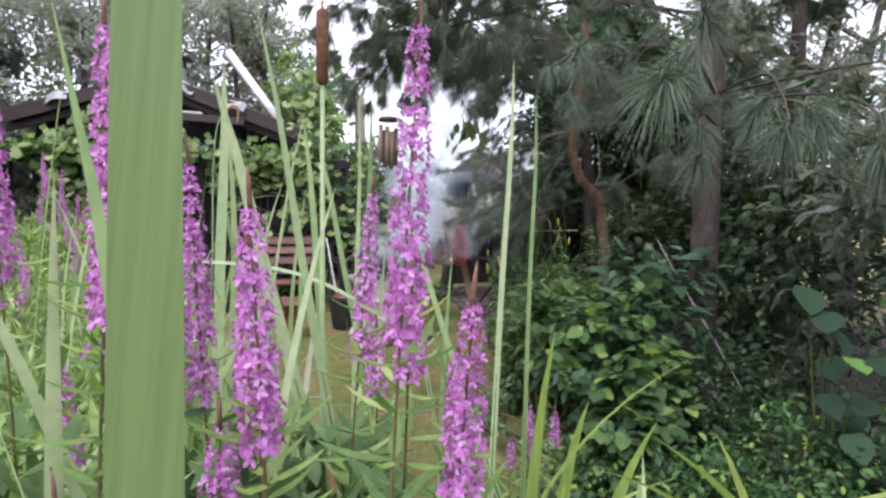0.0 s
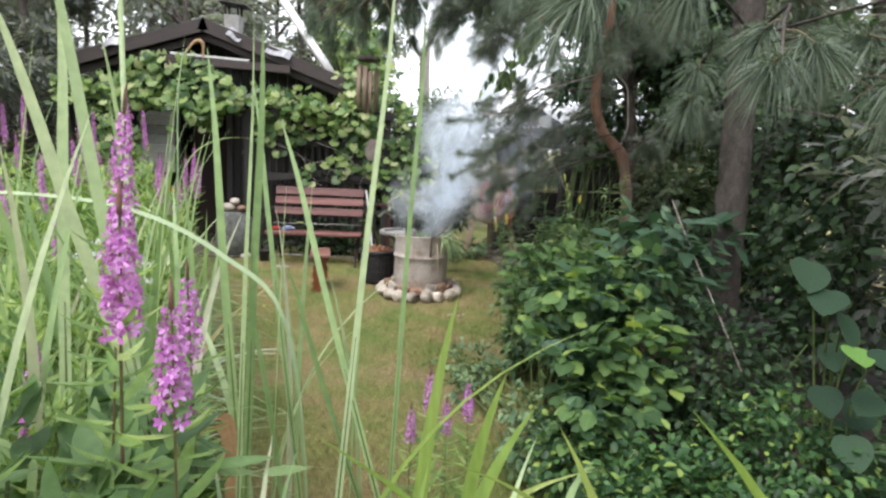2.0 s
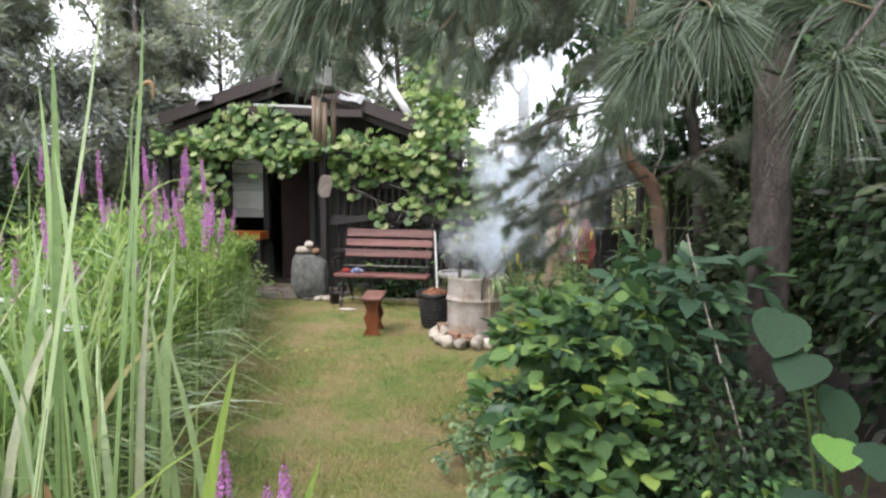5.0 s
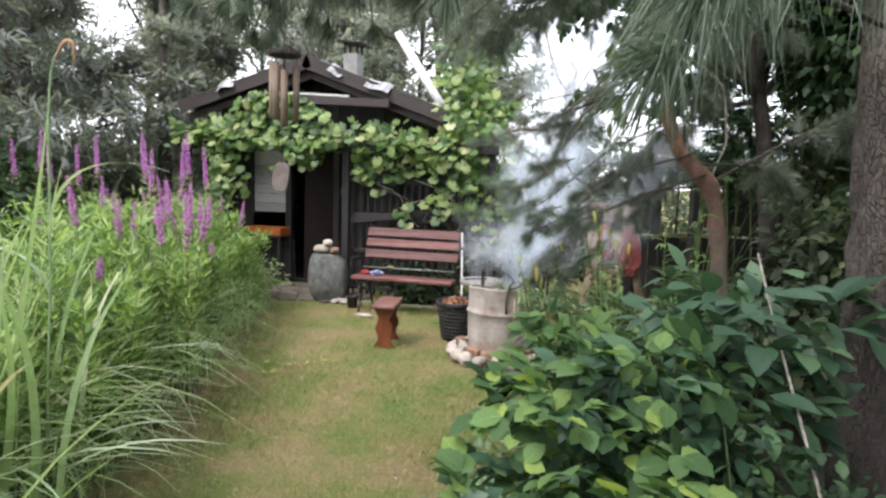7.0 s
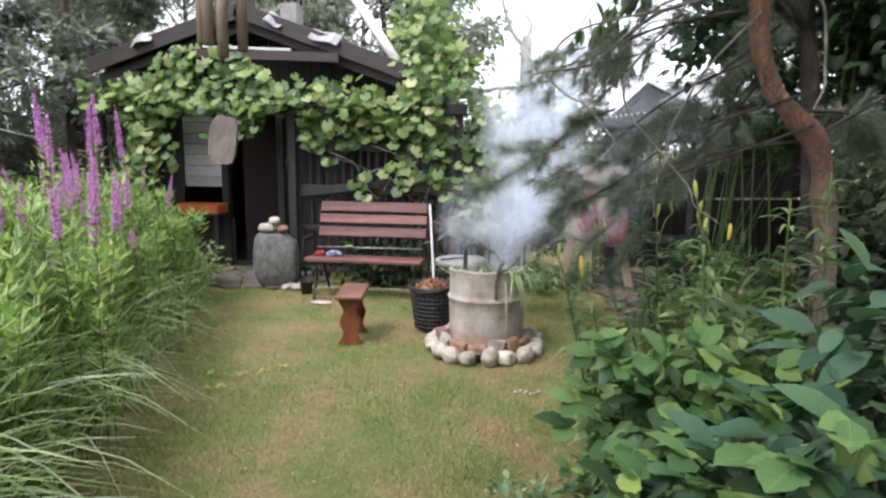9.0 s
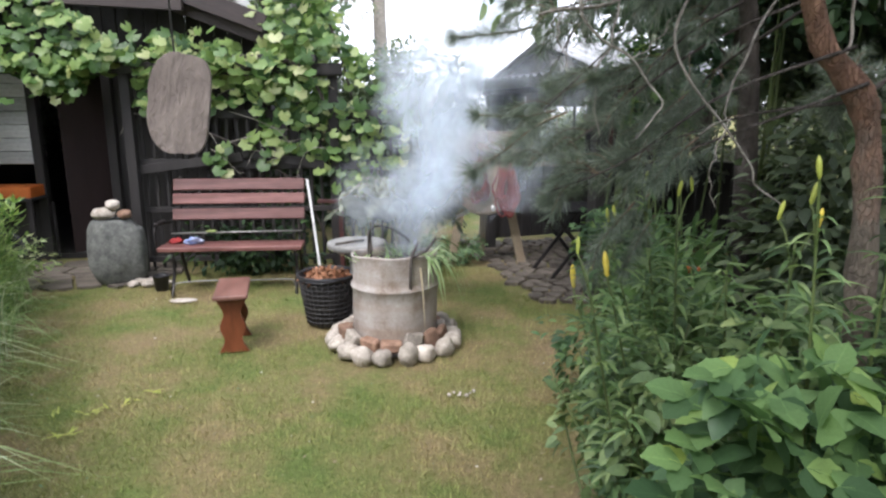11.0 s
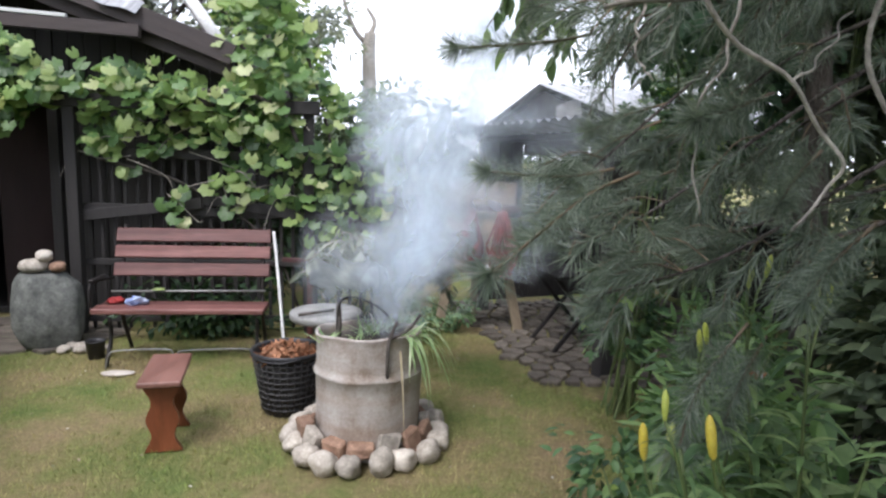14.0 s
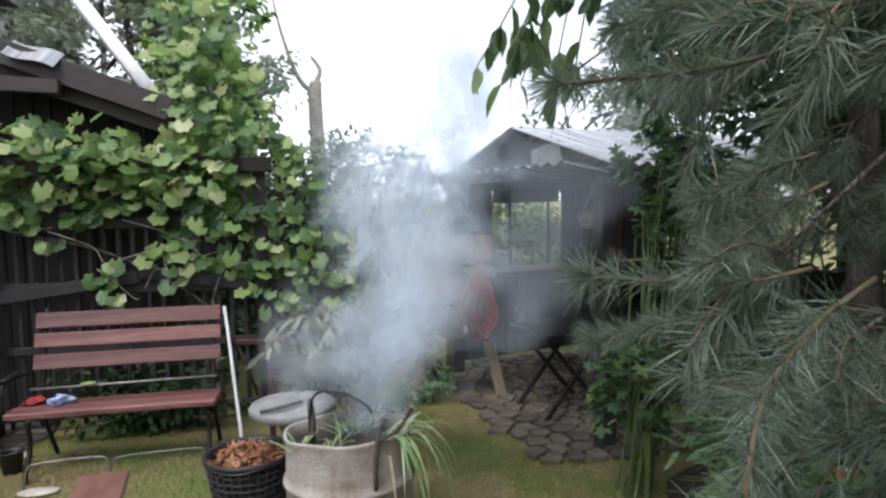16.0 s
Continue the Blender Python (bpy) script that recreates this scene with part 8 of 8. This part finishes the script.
# leafy tree overhanging the lawn from beside the gazebo
lt = thing("cherry_tree", "dark leafy tree leaning over the lawn beside the gazebo", "tree", at=(2.05, -0.75, 0))
part("trunk", Geo().add(*tube(curve_pts([(0, 0, -0.05), (-0.05, 0, 1.2), (-0.2, -0.1, 2.2), (-0.5, -0.2, 3.2)], 20), np.linspace(0.08, 0.03, 20), 8)), M["pinebark"], lt)
rng = np.random.default_rng(640)
lg, cg = Geo(), Geo()
for cx, cy, cz, n in ((-0.9, -0.5, 2.75, 420), (-1.4, -0.3, 2.85, 420), (-1.75, -0.9, 2.95, 420), (-1.2, -1.1, 2.85, 420), (-0.6, -1.1, 2.9, 420), (-0.4, 0.2, 2.8, 420), (-1.6, 0.3, 3.0, 300), (-1.0, -0.2, 3.4, 500), (-1.7, -0.6, 3.5, 400), (-0.5, -0.6, 3.6, 500), (-2.1, -0.5, 3.1, 300), (-0.55, 0.35, 2.3, 520), (-0.25, 0.75, 2.55, 520), (-0.15, 0.35, 2.0, 420), (-0.7, -0.15, 2.25, 420), (0.2, 0.2, 2.6, 520), (0.5, 0.9, 2.9, 520), (0.1, 0.7, 3.3, 520), (0.15, 2.25, 3.1, 600), (0.75, 1.55, 3.0, 600), (-0.15, 0.95, 2.9, 600), (0.4, 1.6, 2.6, 500)):
    lg.add(*tube(curve_pts([(-0.2, -0.1, 2.2), (cx * 0.6, cy * 0.6, cz - 0.1), (cx, cy, cz)], 10), np.linspace(0.022, 0.006, 10), 5, False))
    clump(cg, (cx, cy, cz), (0.42, 0.42, 0.34), n, OVAL, 0.085, rng, 0.3)
part("limb", lg, M["pinebark"], lt, kind="stuff")
part("crown", cg, M["darkshrub"], lt, kind="stuff")

# lopped bare tree far behind the trellis
lt = thing("lopped_tree", "lopped bare tree trunk with one thin branch", "tree", at=(-0.15, 9.0, 0))
part("trunk", Geo().add(*tube(curve_pts([(0, 0, 0), (0.03, 0, 2.0), (0.0, 0, 3.4), (0.02, 0, 3.85)], 20), np.linspace(0.17, 0.11, 20), 10)), M["twig"], lt)
part("branch", Geo().add(*tube(curve_pts([(0, 0, 3.6), (-0.3, 0, 3.95), (-0.55, 0, 4.7), (-0.7, 0.1, 5.4)], 16), np.linspace(0.06, 0.02, 16), 6)), M["twig"], lt)
part("branch", Geo().add(*tube(curve_pts([(0, 0, 3.78), (0.1, 0, 4.05), (-0.05, 0, 4.3)], 10), np.linspace(0.06, 0.03, 10), 6)), M["twig"], lt)
bush("far_hedge", "low green hedge behind the gazebo and trellis", [((-0.5, 5.5, 0.9), (1.6, 0.7, 1.05), 4200), ((-0.45, 4.4, 1.5), (0.75, 0.45, 0.85), 2200), ((0.9, 6.6, 1.7), (1.0, 0.6, 1.0), 2000), ((0.2, 7.2, 2.2), (0.7, 0.6, 0.8), 1200), ((2.5, 6.0, 0.9), (2.0, 0.7, 1.1), 4600), ((5.5, 5.2, 1.0), (1.6, 0.8, 1.3), 2600)], OVAL, 0.13, "tree", 95, category="hedge")
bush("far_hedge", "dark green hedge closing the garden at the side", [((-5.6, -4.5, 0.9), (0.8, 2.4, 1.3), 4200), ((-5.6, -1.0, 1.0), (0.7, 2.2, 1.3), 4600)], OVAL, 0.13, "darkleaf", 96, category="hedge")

# ---- flagstones before the gazebo and at the hut door ----
def paving(name, label, inside, x0, x1, y0, y1, step, seed):
    """Broken flags, each cut to fit between its neighbours with a narrow joint."""
    pv = thing(name, label, "paving", kind="structure")
    r_ = random.Random(seed)
    sites, yy, row = [], y0 - step, 0
    while yy < y1 + step:
        xx = x0 - step + (row % 2) * step * 0.5
        while xx < x1 + step:
            sites.append(Vector((xx + r_.uniform(-0.36, 0.36) * step, yy + r_.uniform(-0.32, 0.32) * step)))
            xx += step
        yy += step * 0.88
        row += 1
    for c in sites:
        if not (x0 <= c.x <= x1 and y0 <= c.y <= y1 and inside(c.x, c.y)):
            continue
        poly = [Vector((step * i, step * j)) for i, j in ((-1, -1), (1, -1), (1, 1), (-1, 1))]
        for o in sites:
            d = o - c
            if d.length < 1e-6 or d.length > 2.6 * step:
                continue
            lim, n_ = d.length / 2 - 0.012, d.normalized()
            cut = []
            for i, v in enumerate(poly):
                w = poly[(i + 1) % len(poly)]
                sv, sw = v.dot(n_) - lim, w.dot(n_) - lim
                if sv <= 0:
                    cut.append(v)
                if sv * sw < 0:
                    cut.append(v.lerp(w, sv / (sv - sw)))
            poly = cut
        flag = []
        for v in poly:
            if not flag or (v - flag[-1]).length > 0.03:
                flag.append(v * r_.uniform(0.93, 1.0))
        if len(flag) < 3:
            continue
        bm = bmesh.new()
        f = bm.faces.new([bm.verts.new((v.x, v.y, 0)) for v in flag])
        ext = bmesh.ops.extrude_face_region(bm, geom=[f])
        bmesh.ops.translate(bm, vec=(0, 0, 0.035), verts=[e for e in ext["geom"] if isinstance(e, bmesh.types.BMVert)])
        bmesh.ops.recalc_face_normals(bm, faces=bm.faces)
        bmesh.ops.bevel(bm, geom=[e for e in bm.edges if min(q.co.z for q in e.verts) > 0.03], offset=0.007, segments=1, affect="EDGES")
        part("flagstone", bm, M["slab"], pv, m=pose(c.x, c.y, -0.014 + r_.uniform(0, 0.007), r_.uniform(-1.5, 1.5), r_.uniform(-1.5, 1.5), 0))


paving("flagstone_path", "uneven grey-brown flagstones before the gazebo", lambda x, y: x > np.interp(y, [0.6, 0.9, 2.1, 3.2], [1.35, 1.22, 1.0, 0.8]) and x < 3.4, 0.8, 3.4, 0.75, 3.5, 0.165, 601)
paving("door_step", "flat stones laid before the hut door", lambda x, y: y > np.interp(x, [-3.7, -2.9, -2.3], [1.5, 1.55, 1.75]), -3.7, -2.2, 1.5, 2.75, 0.30, 602)

# ---- lawn blades ----
g = Geo()
rng = np.random.default_rng(700)
n = 150000
y = rng.uniform(-6.2, 2.1, n)
lo, hi = np.interp(y, LEFT[:, 0], LEFT[:, 1]), np.interp(y, RIGHT[:, 0], RIGHT[:, 1])
x = lo - 0.1 + (hi - lo + 0.2) * rng.random(n)
thin = np.array([noise.noise(Vector((a * 1.3, b * 1.3, 3.0))) for a, b in zip(x, y)])
ok = rng.random(n) < np.clip(0.75 + 1.2 * thin, 0.15, 1)
ok &= (x ** 2 + y ** 2 > 0.3 ** 2)
x, y = x[ok], y[ok]
k = len(x)
d = rand_dirs(k, rng) * [1, 1, 0.2] * 0.8 + [0, 0, 1]
blade3 = (np.array([(-0.06, 0, 0), (0.06, 0, 0), (0.0, 1.0, 0.1)]), [np.array([(0, 1, 2)])])
scatter(g, blade3, turns(d, rand_dirs(k, rng)), np.stack([x, y, np.full(k, -0.008)], 1), rng.uniform(0.018, 0.042, k)[:, None])
solo("lawn_grass", g, M["lawn"], "short mown grass blades, green and straw yellow", "grass", kind="stuff")
# paler weeds lying in the lawn
for i, (x, y, n_, ln_) in enumerate(((-1.63, -0.96, 4, 0.10), (-1.55, -0.92, 5, 0.10), (-1.48, -0.84, 4, 0.09), (-1.38, -0.72, 6, 0.07), (-1.64, -1.19, 8, 0.10), (-1.80, -0.95, 4, 0.09))):
    solo("grass_runner", arching(n_, (x, y, 0.012), 0.03, ln_, 0.012, 0.30, 0.18, 40 + i), M["runner"], "yellow-green grass runner lying on the lawn", "grass tuft", "runners in the lawn")
# fallen flakes and clover leaves on the lawn
g = Geo()
k = 260
y = rng.uniform(-3.8, 1.6, k)
lo, hi = np.interp(y, LEFT[:, 0], LEFT[:, 1]), np.interp(y, RIGHT[:, 0], RIGHT[:, 1])
x = lo + 0.1 + (hi - lo - 0.2) * rng.random(k)
ok = x ** 2 + y ** 2 > 0.55 ** 2
x, y = x[ok], y[ok]
k = len(x)
scatter(g, SMALL, turns(rand_dirs(k, rng, 0.15), np.tile([0, 0, 1.0], (k, 1)) + rand_dirs(k, rng) * 0.3), np.stack([x, y, np.full(k, 0.022)], 1), rng.uniform(0.010, 0.026, k)[:, None])
solo("lawn_litter", g, M["litter"], "small dry flakes and clover leaves on the lawn", "litter", kind="stuff")
